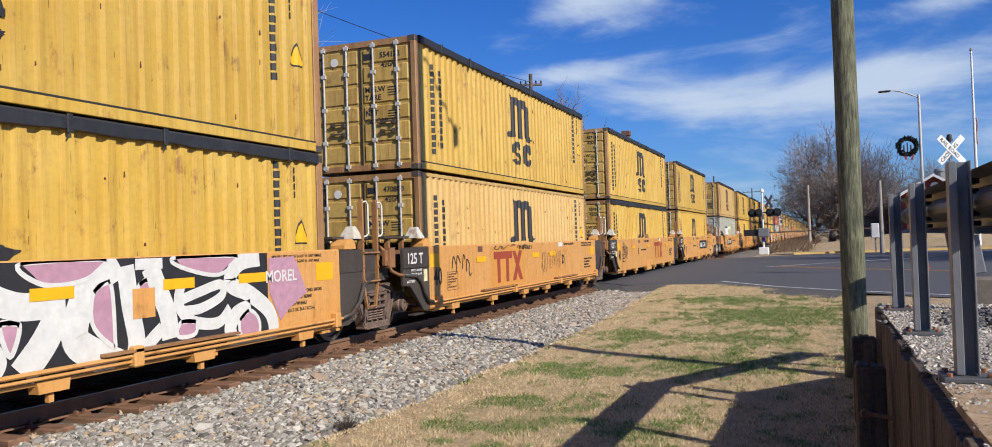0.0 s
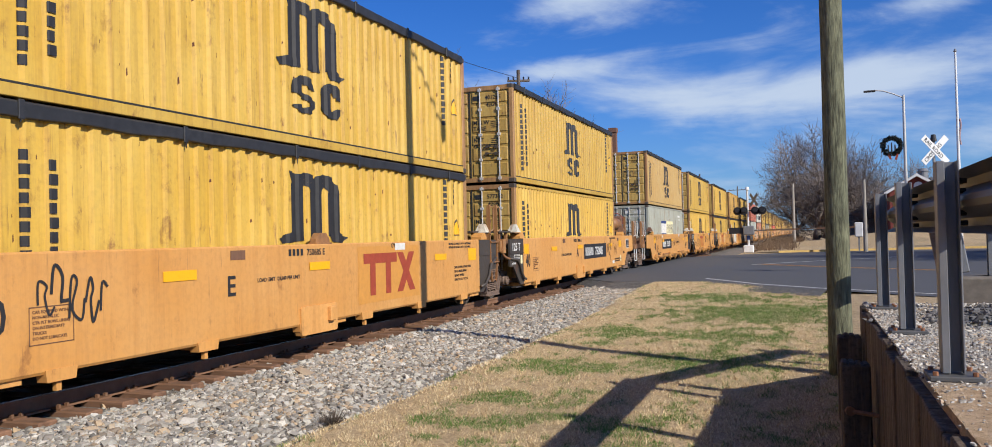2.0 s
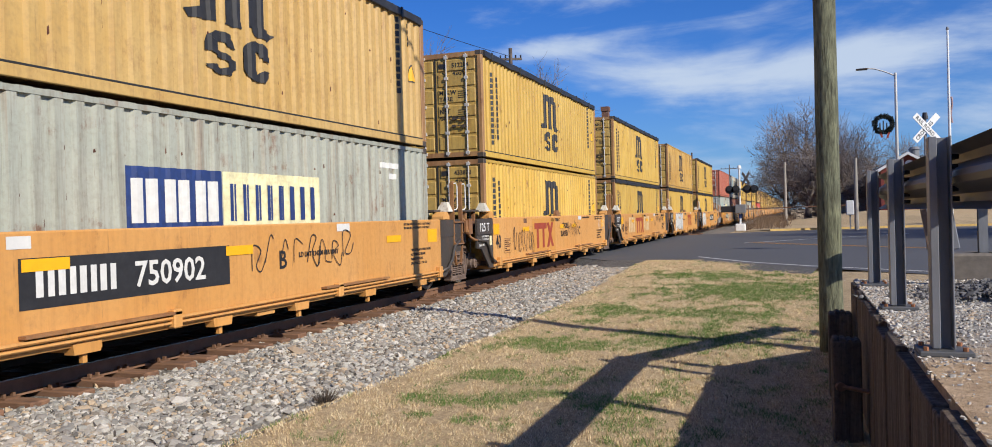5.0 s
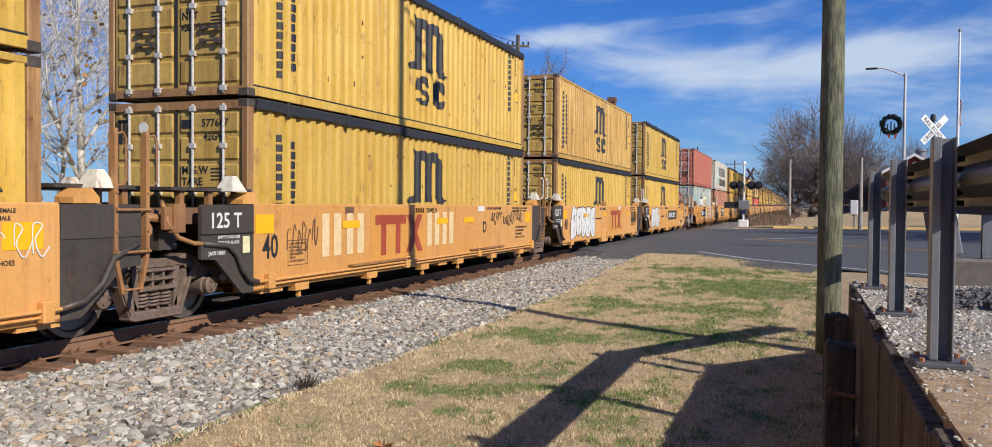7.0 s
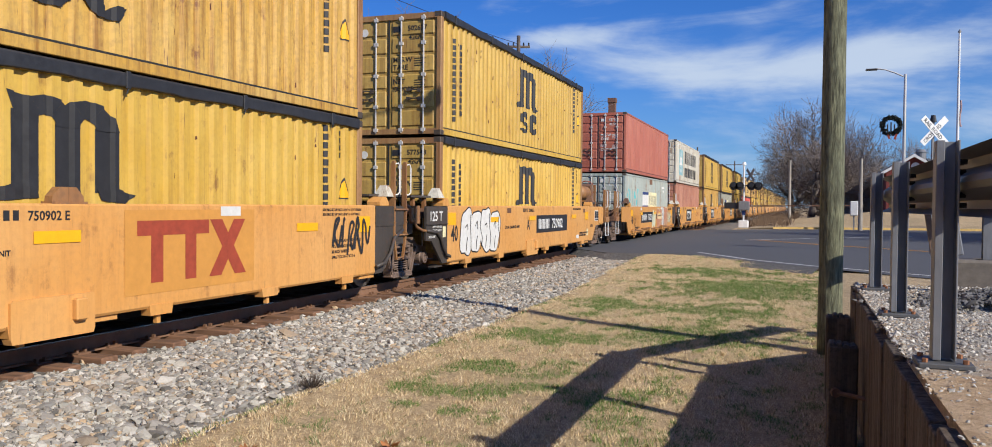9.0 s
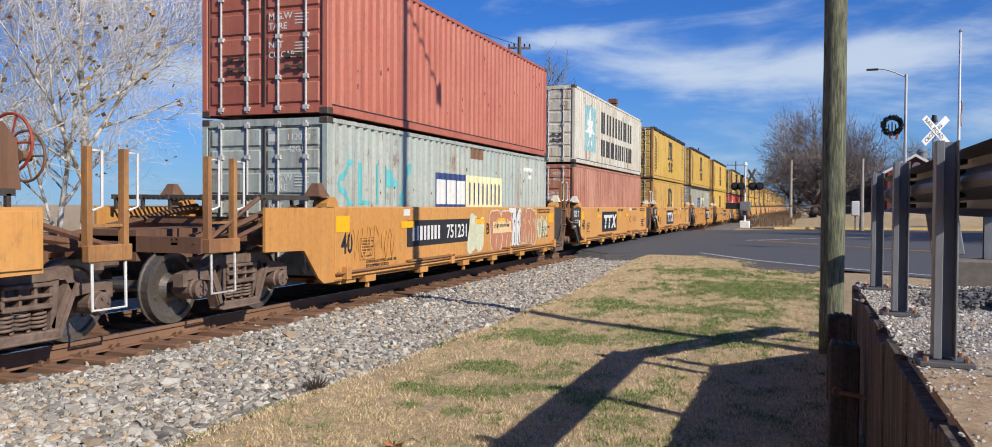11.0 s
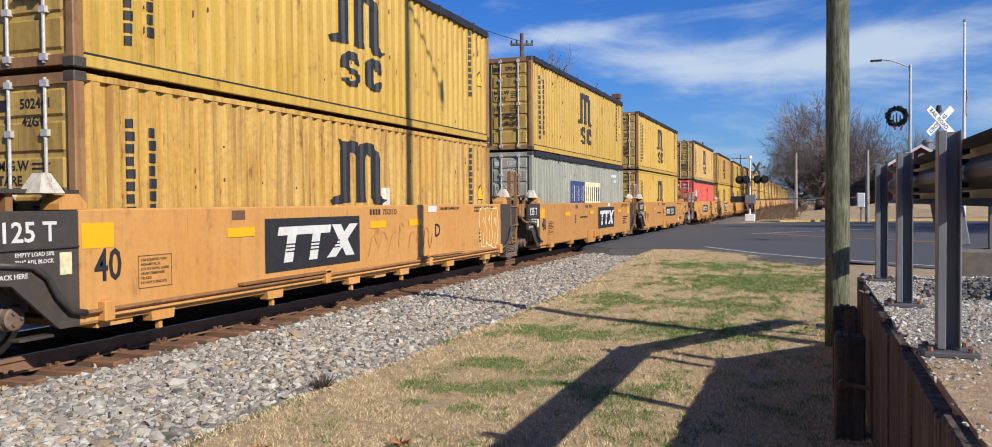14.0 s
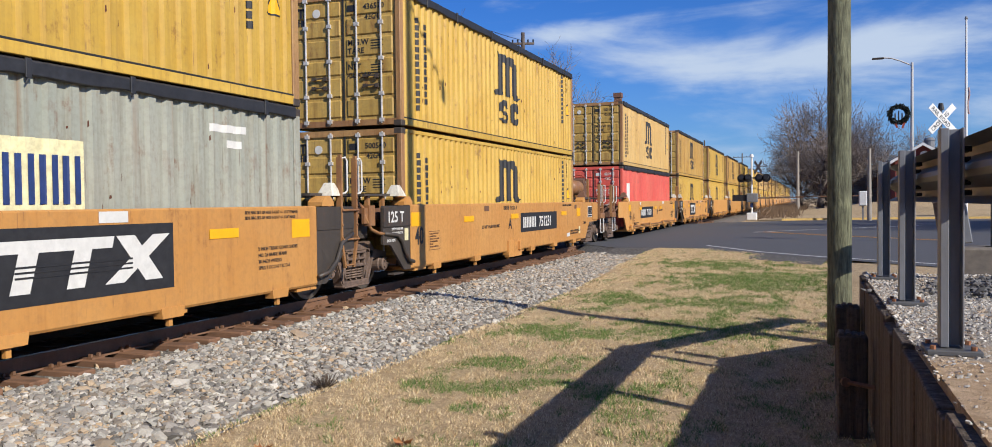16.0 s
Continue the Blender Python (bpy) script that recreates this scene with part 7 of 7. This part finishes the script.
def tri_faces(s):
    out = []
    for f in s.f:
        if len(f) == 3:
            continue
        out += [(f[0], f[1], f[2]), (f[0], f[2], f[3])]
    return out


_syc = bare_tree("sycamore_tree", 19, 7, 0.17, PALE_BARK, PALE_TWIG, "bare sycamore with pale mottled bark and few leaves", pose(-15, 18.6, 0), 5, leaves=0.025, fork=0.30, twig_r=0.008, bushy=0.52)
_syc2 = bare_tree("sycamore_tree", 18, 12, 0.15, PALE_BARK, PALE_TWIG, "bare sycamore with a leaning pale trunk", pose(-14, 21.6, 0, 0, 8, 0), 5, leaves=0.025, fork=0.26, twig_r=0.008, bushy=0.52)
_t3 = bare_tree("bare_tree", 15, 21, 0.26, GREY_BARK, GREY_TWIG, "bare grey-brown deciduous tree behind the train", pose(-16, 48, 0), 5, fork=0.22)
copy_thing(_t3, pose(-15, 57, -1, 0, 0, 130))
copy_thing(_syc, pose(-19, 25, -2, 0, 0, 200))
copy_thing(_t3, pose(-13, 68, 0.3, 0, 0, 300))
copy_thing(_syc2, pose(-22, 15, 0, 0, 0, 90))
_t4 = bare_tree("bare_tree", 13.8, 33, 0.30, GREY_BARK, GREY_TWIG, "wide bare grey-brown tree beyond the road", pose(9.3, 97, 0), 5, spread=0.72, fork=0.20, twig_r=0.012, up=0.32)
copy_thing(_t4, pose(7.2, 108, 0, 0, 0, 75))
copy_thing(_t4, pose(13.5, 101, -1.5, 0, 0, 160))
copy_thing(_t4, pose(11.5, 112, -1, 0, 0, 250))
copy_thing(_t4, pose(17.5, 118, -3, 0, 0, 20))
copy_thing(_t4, pose(22, 125, -2, 0, 0, 100))
copy_thing(_t4, pose(36, 110, -3, 0, 0, 200))
# next two: unseen trees off to the right, added to shade the road
copy_thing(_t4, pose(24.0, 45, 0, 0, 0, 310))
copy_thing(_t4, pose(27.0, 52, 0, 0, 0, 45))
copy_thing(_t4, pose(14, 150, -2, 0, 0, 10))
copy_thing(_t4, pose(12, 170, -2, 0, 0, 210))

# distant woods and brush
WOODS = plain("distant bare woods", (0.15, 0.115, 0.10), 0.95, var=0.5, scale=2.0, bump_s=0.8, bump_d=0.4)
_wv = Solid()
_wr = random.Random(9)
for _i in range(1500):
    _x, _y = _wr.uniform(-120, 150), _wr.uniform(190, 330)
    if -9 < _x < 18:
        continue
    _h = _wr.uniform(3, 9) * (1 if abs(_x) > 14 else 0.6)
    _wv.tube((_x, _y, -0.5), (_x + _wr.uniform(-1, 1), _y, _h), 0.5, 4, 0.06)
    for _k in range(4):
        _z = _h * _wr.uniform(0.3, 0.8)
        _wv.tube((_x, _y, _z), (_x + _wr.uniform(-2.2, 2.2), _y + _wr.uniform(-2, 2), _z + _wr.uniform(1, 3)), 0.22, 3, 0.03)
tagged(link("distant_woods", _wv.mesh("distant_woods"), WOODS), "hazy bare woods on the horizon", "woods", kind="stuff")
BRUSH = island_material("dry brush", [(0.20, 0.13, 0.08), (0.30, 0.21, 0.13), (0.14, 0.10, 0.07)])
_bv = Solid()
for _i in range(2600):
    _y = _wr.uniform(66, 125)
    _x = 4.6 + _wr.random() ** 1.4 * 3.0 + (_y - 66) * 0.01
    if _i % 5 == 0:
        _x, _y = _wr.uniform(12, 16), _wr.uniform(84, 92)
    _bv.tube((_x, _y, -0.1), (_x + _wr.uniform(-0.35, 0.35), _y + _wr.uniform(-0.3, 0.3), _wr.uniform(0.25, 1.1)), 0.03, 3, 0.006)
tagged(link("dry_brush", _bv.mesh("dry_brush"), BRUSH), "brown dry brush beside the track", "brush", kind="stuff")
_verge = Solid()
_e = [(4.8, 63.0, 0.03), (6.5, 63.8, 0.06), (9.2, 65.0, 0.08), (14, 66.5, 0.06), (22, 68.5, 0.05), (40, 71.5, 0.05), (60, 74, 0.1), (60, 82, 1.25), (14, 79.6, 1.2), (12, 95, 0.9), (10, 100, 0.5), (6, 100, 0.25), (5.0, 80, 0.15)]
_verge.add(_e, [tuple(range(len(_e)))])
tagged(link("verge", _verge.mesh("verge"), LAWN), "tan dry grass verge beyond the road", "verge", kind="structure")
_kerb = Solid()
for (_xa, _ya), (_xb, _yb) in zip([(6.5, 62.6), (9.2, 64.0), (14, 65.6), (22, 67.4)], [(9.2, 64.0), (14, 65.6), (22, 67.4), (40, 70)]):
    _kerb.add([(_xa, _ya, 0), (_xb, _yb, 0), (_xb, _yb + 0.3, 0), (_xa, _ya + 0.3, 0), (_xa, _ya, 0.14), (_xb, _yb, 0.14), (_xb, _yb + 0.3, 0.14), (_xa, _ya + 0.3, 0.14)], [(4, 5, 6, 7), (0, 1, 5, 4), (3, 2, 6, 7), (0, 3, 7, 4), (1, 2, 6, 5)])
tagged(link("kerb", _kerb.mesh("kerb"), plain("faded yellow kerb paint", (0.50, 0.34, 0.11), 0.8)), "yellow painted kerb along the road", "kerb", kind="structure")

# ---- crossing signal and gate ----
SIGNAL_BLACK = plain("black signal paint", (0.018, 0.018, 0.02), 0.5)
SIGNAL_WHITE = plain("white signal mast paint", (0.72, 0.72, 0.70), 0.5, var=0.12)
GLASS_RED = plain("dark red signal lens", (0.10, 0.01, 0.01), 0.2)
sig = empty("crossing_signal", pose(4.4, 64, 0), "railway crossing signal mast with black lamps and gate", "crossing signal")
part("mast", Solid().tube((0, 0, 0), (0, 0, 4.6), 0.07, 12), SIGNAL_WHITE, sig)
part("base", Solid().chamfered(-0.35, 0.35, -0.35, 0.35, 0.0, 0.55, 0.05), SIGNAL_WHITE, sig)
part("bell", Solid().tube((0, 0, 4.58), (0, 0, 4.80), 0.17, 14, 0.10), SIGNAL_WHITE, sig)
part("cross_arm", Solid().box(-0.85, 0.85, -0.05, 0.05, 3.02, 3.12), SIGNAL_BLACK, sig)
for _x in (-0.72, -0.28, 0.52, 1.0):
    _h = part("signal_lamp", Solid().tube((_x, -0.10, 3.05), (_x, 0.12, 3.05), 0.30, 18).tube((_x, -0.34, 3.12), (_x, -0.10, 3.10), 0.16, 12, 0.17), SIGNAL_BLACK, sig, "black round signal backing")
    part("lens", Solid().tube((_x, -0.13, 3.05), (_x, -0.10, 3.05), 0.11, 14), GLASS_RED, _h)
for _a in (-45, 45):
    _c = math.cos(radians(_a))
    part("crossbuck", Solid().prism([(-0.6, -0.11), (0.6, -0.11), (0.6, 0.11), (-0.6, 0.11)], -0.012, 0.012), GALV, sig).matrix_basis = pose(0.45, 0.0 + 0.03 * (_a > 0), 3.85, _a, 0, 40)
part("gate_mechanism", Solid().chamfered(-0.35, 0.42, -0.3, 0.3, 1.30, 1.95, 0.05), GALV, sig)
part("counterweight", Solid().prism([(-0.15, 1.40), (0.15, 1.40), (0.15, 1.75), (-0.15, 1.85)], -1.35, -0.35), SIGNAL_BLACK, sig)
for _i in range(9):
    part("gate_arm", Solid().box(0.4 + 0.85 * _i, 1.25 + 0.85 * _i, -0.04, 0.04, 1.56 + 0.012 * _i, 1.66 + 0.010 * _i), RUST_BROWN if _i % 2 else WOODS, sig)
part("sign_plate", Solid().box(-0.11, 0.11, -0.10, -0.08, 0.95, 1.25), BLUE_PAINT, sig)

# ---- crossbuck sign ----
cross = empty("crossbuck_sign", pose(12.51, 31.9, 0, 0, 0, 28), "white railroad crossing crossbuck on a steel post", "road sign")
part("post", Solid().box(-0.035, 0.035, 0.02, 0.08, 0, 4.5), GALV, cross)
part("post_cap", Solid().tube((0, 0.05, 4.45), (0, 0.05, 4.68), 0.11, 10, 0.07), SIGNAL_BLACK, cross)
for _k, (_a, _words) in enumerate(((45, "CROSSING"), (-45, "RAIL ROAD"))):
    _m = pose(0, -0.02 - 0.02 * _k, 4.15) @ Matrix.Rotation(radians(-_a), 4, "Y")
    _b = part("blade", Solid().chamfered(-0.62, 0.62, -0.008, 0.008, -0.115, 0.115, 0.004), SIGNAL_WHITE, cross)
    _b.matrix_basis = _m
    _t = link("lettering", text_mesh(_words, 0.19), SIGNAL_BLACK, _b, at=Matrix.Translation((-0.54, -0.011, -0.065)) @ pose(0, 0, 0, 90, 0, 0) @ Matrix.Diagonal((0.92, 1, 1, 1)))

# ---- street lamp with its wreath ----
lamp = empty("street_lamp", pose(13.25, 48, 0), "grey steel street lamp with a curved arm", "street lamp")
part("shaft", Solid().tube((0, 0, 0), (0, 0, 8.4), 0.10, 12, 0.065), ROD, lamp)
part("arm", Solid().pipe([(0, 0, 8.25), (-0.5, 0, 8.5), (-0.95, 0, 8.68), (-1.35, 0, 8.74)], 0.035, 8), ROD, lamp)
part("lamp_head", Solid().chamfered(-1.88, -1.30, -0.12, 0.12, 8.66, 8.75, 0.035), BEAM_STEEL, lamp)
WREATH = plain("dark green wreath foliage", (0.007, 0.012, 0.009), 0.9, var=0.6, scale=20)
wreath = empty("wreath", pose(12.62, 47.9, 5.78), "dark evergreen wreath with candles hung on a lamp", "wreath")
_ws = Solid()
_r = random.Random(6)
for _i in range(420):
    _a = _r.uniform(0, 6.283)
    _q = 0.42 + _r.uniform(-0.09, 0.09)
    _p = Vector((_q * math.cos(_a), _r.uniform(-0.1, 0.1), _q * math.sin(_a)))
    _d = Vector((_r.uniform(-1, 1), _r.uniform(-1, 1), _r.uniform(-1, 1))).normalized() * 0.09
    _ws.tube(_p - _d, _p + _d, 0.035, 4, 0.01)
part("foliage", _ws, WREATH, wreath)
for _x in (-0.16, 0.0, 0.16):
    part("candle", Solid().tube((_x, 0, -0.36), (_x, 0, 0.06 + (0.12 if _x == 0 else 0)), 0.04, 8, 0.03), SIGNAL_BLACK, wreath)
for _s in (-1, 1):
    part("ribbon", Solid().prism([(0, 0), (0.05, 0), (0.05, 0.3), (0, 0.3)], 0, 0.10), MAROON_PAINT, wreath).matrix_basis = pose(_s * 0.12, -0.1, -0.70, 0, _s * 18, 0)

# ---- flag pole ----
flag = empty("flag_pole", pose(19.2, 71, 0), "tall white flag pole with a furled flag", "flag pole")
part("shaft", Solid().tube((0, 0, 0), (0, 0, 14.6), 0.14, 12, 0.07), SIGNAL_WHITE, flag)
part("ball", Solid().tube((0, 0, 14.6), (0, 0, 14.66), 0.06, 10, 0.13).tube((0, 0, 14.66), (0, 0, 14.84), 0.13, 10, 0.06), GALV, flag)
_fl = Solid()
_fl.pipe([(0.16 + 0.05 * math.sin(i), 0, 9.6 - i * 0.28) for i in range(8)], 0.07, 8)
part("flag", _fl, plain("faded flag cloth", (0.42, 0.30, 0.31), 0.9, var=0.6, scale=3), flag, "furled red and white flag")

# ---- red brick building ----
BRICK_RED = plain("dark red brick", (0.16, 0.035, 0.03), 0.9, var=0.3, scale=6)
SHINGLE = plain("dark grey roof shingles", (0.09, 0.095, 0.10), 0.9, var=0.3, scale=3)
WHITE_TRIM = plain("white painted trim", (0.62, 0.63, 0.64), 0.6, var=0.12)
house = empty("brick_building", pose(17.3, 80, 0), "dark red brick building with white gable trim", "building")
part("wall", Solid().add([(-2.1, 0, 0), (2.1, 0, 0), (2.1, 0, 4.75), (0, 0, 6.0), (-2.1, 0, 4.75), (-2.1, 18, 0), (2.1, 18, 0), (2.1, 18, 4.75), (0, 18, 6.0), (-2.1, 18, 4.75)], [(0, 1, 2, 3, 4), (9, 8, 7, 6, 5), (0, 4, 9, 5), (1, 6, 7, 2)]), BRICK_RED, house)
part("roof", Solid().add([(-2.5, -0.4, 4.62), (0, -0.4, 6.12), (0, 18.4, 6.12), (-2.5, 18.4, 4.62), (-2.5, -0.4, 4.5), (0, -0.4, 6.0), (0, 18.4, 6.0), (-2.5, 18.4, 4.5)], [(0, 1, 2, 3), (4, 5, 6, 7), (0, 3, 7, 4)]), SHINGLE, house)
part("roof", Solid().add([(2.5, -0.4, 4.62), (0, -0.4, 6.12), (0, 18.4, 6.12), (2.5, 18.4, 4.62), (2.5, -0.4, 4.5), (0, -0.4, 6.0), (0, 18.4, 6.0), (2.5, 18.4, 4.5)], [(0, 1, 2, 3), (4, 5, 6, 7), (0, 3, 7, 4)]), SHINGLE, house)
for _s in (-1, 1):
    part("gable_trim", Solid().add([(_s * 2.55, -0.45, 4.36), (0, -0.45, 5.92), (0, -0.45, 6.16), (_s * 2.55, -0.45, 4.62), (_s * 2.55, -0.40, 4.36), (0, -0.40, 5.92), (0, -0.40, 6.16), (_s * 2.55, -0.40, 4.62)], [(0, 1, 2, 3), (4, 5, 6, 7), (0, 1, 5, 4), (2, 3, 7, 6)]), WHITE_TRIM, house)
part("round_vent", Solid().tube((0.15, -0.05, 5.1), (0.15, 0.0, 5.1), 0.36, 18), WHITE_TRIM, house)
part("roof_vent", Solid().tube((0.9, 3, 5.4), (0.9, 3, 6.5), 0.42, 14).tube((0.9, 3, 6.5), (0.9, 3, 6.75), 0.50, 14, 0.3), GALV, house, "shiny metal roof vent")
part("wing", Solid().box(2.4, 16, 3, 18, 0, 5.0), BRICK_RED, house)
part("wing_roof", Solid().add([(2.2, 2.6, 4.95), (16.4, 2.6, 4.95), (16.4, 10, 6.3), (2.2, 10, 6.3), (2.2, 18, 4.95), (16.4, 18, 4.95)], [(0, 1, 2, 3), (3, 2, 5, 4)]), SHINGLE, house)
shed = empty("white_shed", pose(13.6, 100, 0), "small pale building among bare trees", "building")
part("wall", Solid().box(-2.4, 2.4, 0, 6, 0, 3.4), plain("pale blue grey siding", (0.36, 0.40, 0.45), 0.8), shed)
part("roof", Solid().prism([(-0.4, 3.4), (6.4, 3.4), (3, 4.6)], -2.7, 2.7), SHINGLE, shed)

# ---- brick house with its chimney, behind the train ----
old = empty("brick_house", pose(-7.64, 74.6, 0), "brick house with a tall chimney behind the train", "building")
CHIMNEY_BRICK = plain("brown chimney brick", (0.17, 0.085, 0.06), 0.95, var=0.4, scale=10)
part("wall", Solid().box(-8, 1.6, -1.5, 12, 0, 5.5), BRICK_RED, old)
part("roof", Solid().prism([(-2, 5.4), (12.5, 5.4), (5, 8.4)], -8.4, 2.0), SHINGLE, old)
part("chimney", Solid().box(-0.30, 0.30, -0.3, 0.3, 5.4, 10.7).box(-0.36, 0.36, -0.36, 0.36, 10.7, 11.1), CHIMNEY_BRICK, old)

# ---- poles and wires ----
def cross_pole(x, y, h, arms, label, mat, name="utility_pole", yaw=0):
    root = empty(name, pose(x, y, 0, 0, 0, yaw), label, "utility pole", "far utility poles")
    part("shaft", Solid().turned([(0, 0.15), (h * 0.5, 0.125), (h, 0.10)], 10), mat, root)
    for z, w in arms:
        part("cross_arm", Solid().chamfered(-w, w, -0.06, 0.06, z - 0.06, z + 0.06, 0.01), mat, root)
        for k in (-0.9, -0.45, 0.45, 0.9):
            part("insulator", Solid().tube((k * w, 0, z + 0.05), (k * w, 0, z + 0.22), 0.045, 6), SIGNAL_BLACK, root)
    return root


cross_pole(-6.3, 44, 10.75, [(10.15, 0.62)], "wooden pole with one cross arm behind the train", GREY_BARK, yaw=20)
cross_pole(-0.1 - 5.0, 118, 9.6, [(8.3, 1.3), (7.5, 1.3)], "wooden pole with two cross arms", GREY_BARK)
cross_pole(-4.6, 96, 8.4, [(7.2, 1.0)], "wooden pole with a cross arm", GREY_BARK)
cross_pole(-3.2, 160, 9.9, [(9.2, 1.6)], "wooden pole with a cross arm", GREY_BARK)
cross_pole(-3.0, 215, 10.2, [(9.4, 1.6)], "wooden pole with a cross arm", GREY_BARK)
cross_pole(7.35, 80, 5.75, [], "bare grey wooden pole beside the track", GREY_POLE, "grey_pole")
cross_pole(12.1, 62, 4.85, [], "pale bare wooden pole beyond the road", GREY_POLE, "grey_pole")
cross_pole(27, 78, 7.5, [], "dark wooden pole near the building", GREY_BARK)
bin_ob = empty("relay_cabinet", pose(11.75, 63, 0), "white metal cabinet beside a pole", "cabinet")
part("body", Solid().chamfered(-0.25, 0.25, -0.2, 0.2, 1.0, 2.0, 0.04), WHITE_TRIM, bin_ob)
part("leg", Solid().box(-0.05, 0.05, -0.05, 0.05, 0, 1.0), GALV, bin_ob)

# wires from the poles; the low cable hangs from the roadside pole and throws the bent shadow on the containers
WIRE = plain("black cable", (0.015, 0.015, 0.016), 0.6)


def cable(a, b, sag, r, label):
    a, b = Vector(a), Vector(b)
    pts = [a.lerp(b, t / 14) - Vector((0, 0, sag * 4 * (t / 14) * (1 - t / 14))) for t in range(15)]
    return tagged(link("overhead_cable", Solid().pipe(pts, r, 5).mesh("overhead_cable"), WIRE), label, "cable", "overhead cables")


cable((-6.3, 44, 10.3), (-9.5, 8, 10.5), 0.5, 0.014, "black overhead cable behind the train")
_drop = Solid().pipe([(8.60, 10.9, 10.7), (8.72, 11.3, 10.45), (8.72, 11.8, 9.98), (8.72, 12.2, 9.55), (8.72, 12.5, 9.25)], 0.03, 6)
part("cable_drop", _drop, WIRE, pole, "black cable hanging off the pole")
part("splice_case", Solid().turned([(8.98, 0.04), (9.05, 0.11), (9.32, 0.11), (9.45, 0.03)], 10, 8.72, 12.5), WIRE, pole, "black splice case")
for _o in pole.children:
    if _o.name.startswith(("cable_drop", "splice_case")):
        _o.matrix_basis = Matrix.Translation((-8.69, -10.9, 0))

# ---- kerb block, far posts and street clutter behind the guard rail ----
block = empty("concrete_block", Matrix.Identity(4), "long dark concrete kerb block on the gravel", "kerb block")
part("block", Solid().chamfered(10.0, 11.4, 11.3, 11.9, 0.0, 0.93, 0.03), CONCRETE, block)
part("block", Solid().chamfered(11.42, 13.4, 11.3, 11.9, 0.0, 0.93, 0.03), CONCRETE, block)
guard2 = empty("guard_rail", Matrix.Identity(4), "galvanised steel guard rail turning along the road", "guard rail")
for _x, _y, _z in ((9.52, 8.5, 0.80), (10.45, 11.6, 0.93)):
    _pp = part("post", Solid().box(_x - 0.05, _x + 0.05, _y - 0.05, _y - 0.04, _z, _z + 0.9).box(_x - 0.05, _x + 0.05, _y + 0.04, _y + 0.05, _z, _z + 0.9).box(_x - 0.005, _x + 0.005, _y - 0.04, _y + 0.04, _z, _z + 0.9), GALV, guard2)
    part("base_plate", Solid().chamfered(_x - 0.13, _x + 0.13, _y - 0.12, _y + 0.12, _z - 0.02, _z, 0.004), BEAM_STEEL, _pp)
part("beam", w_beam(0, 0, 3.6, 1.50), BEAM_STEEL, guard2).matrix_basis = pose(9.10, 8.6, 0, 0, 0, -28)
ORANGE = plain("orange barricade paint", (0.52, 0.11, 0.02), 0.5, var=0.3)
barr = empty("road_barricade", pose(11.83, 34, 0), "small folded orange barricade on the road", "barricade")
for _x, _r in ((-0.12, 5), (0.06, -7)):
    part("leg", Solid().chamfered(-0.05, 0.05, -0.03, 0.03, 0, 0.86, 0.008), ORANGE, barr).matrix_basis = pose(_x, 0, 0, 0, _r, 0)
bent_sign = empty("leaning_sign", pose(9.86, 10.9, 0.55, 0, -9, 0), "leaning dark steel post with a bent grey panel", "sign post")
part("post", Solid().box(-0.03, 0.03, -0.03, 0.03, -0.4, 1.05), TRUCK_IRON, bent_sign)
part("panel", Solid().chamfered(0.02, 0.30, -0.03, 0.0, 0.42, 0.86, 0.01), GALV, bent_sign)

motions()
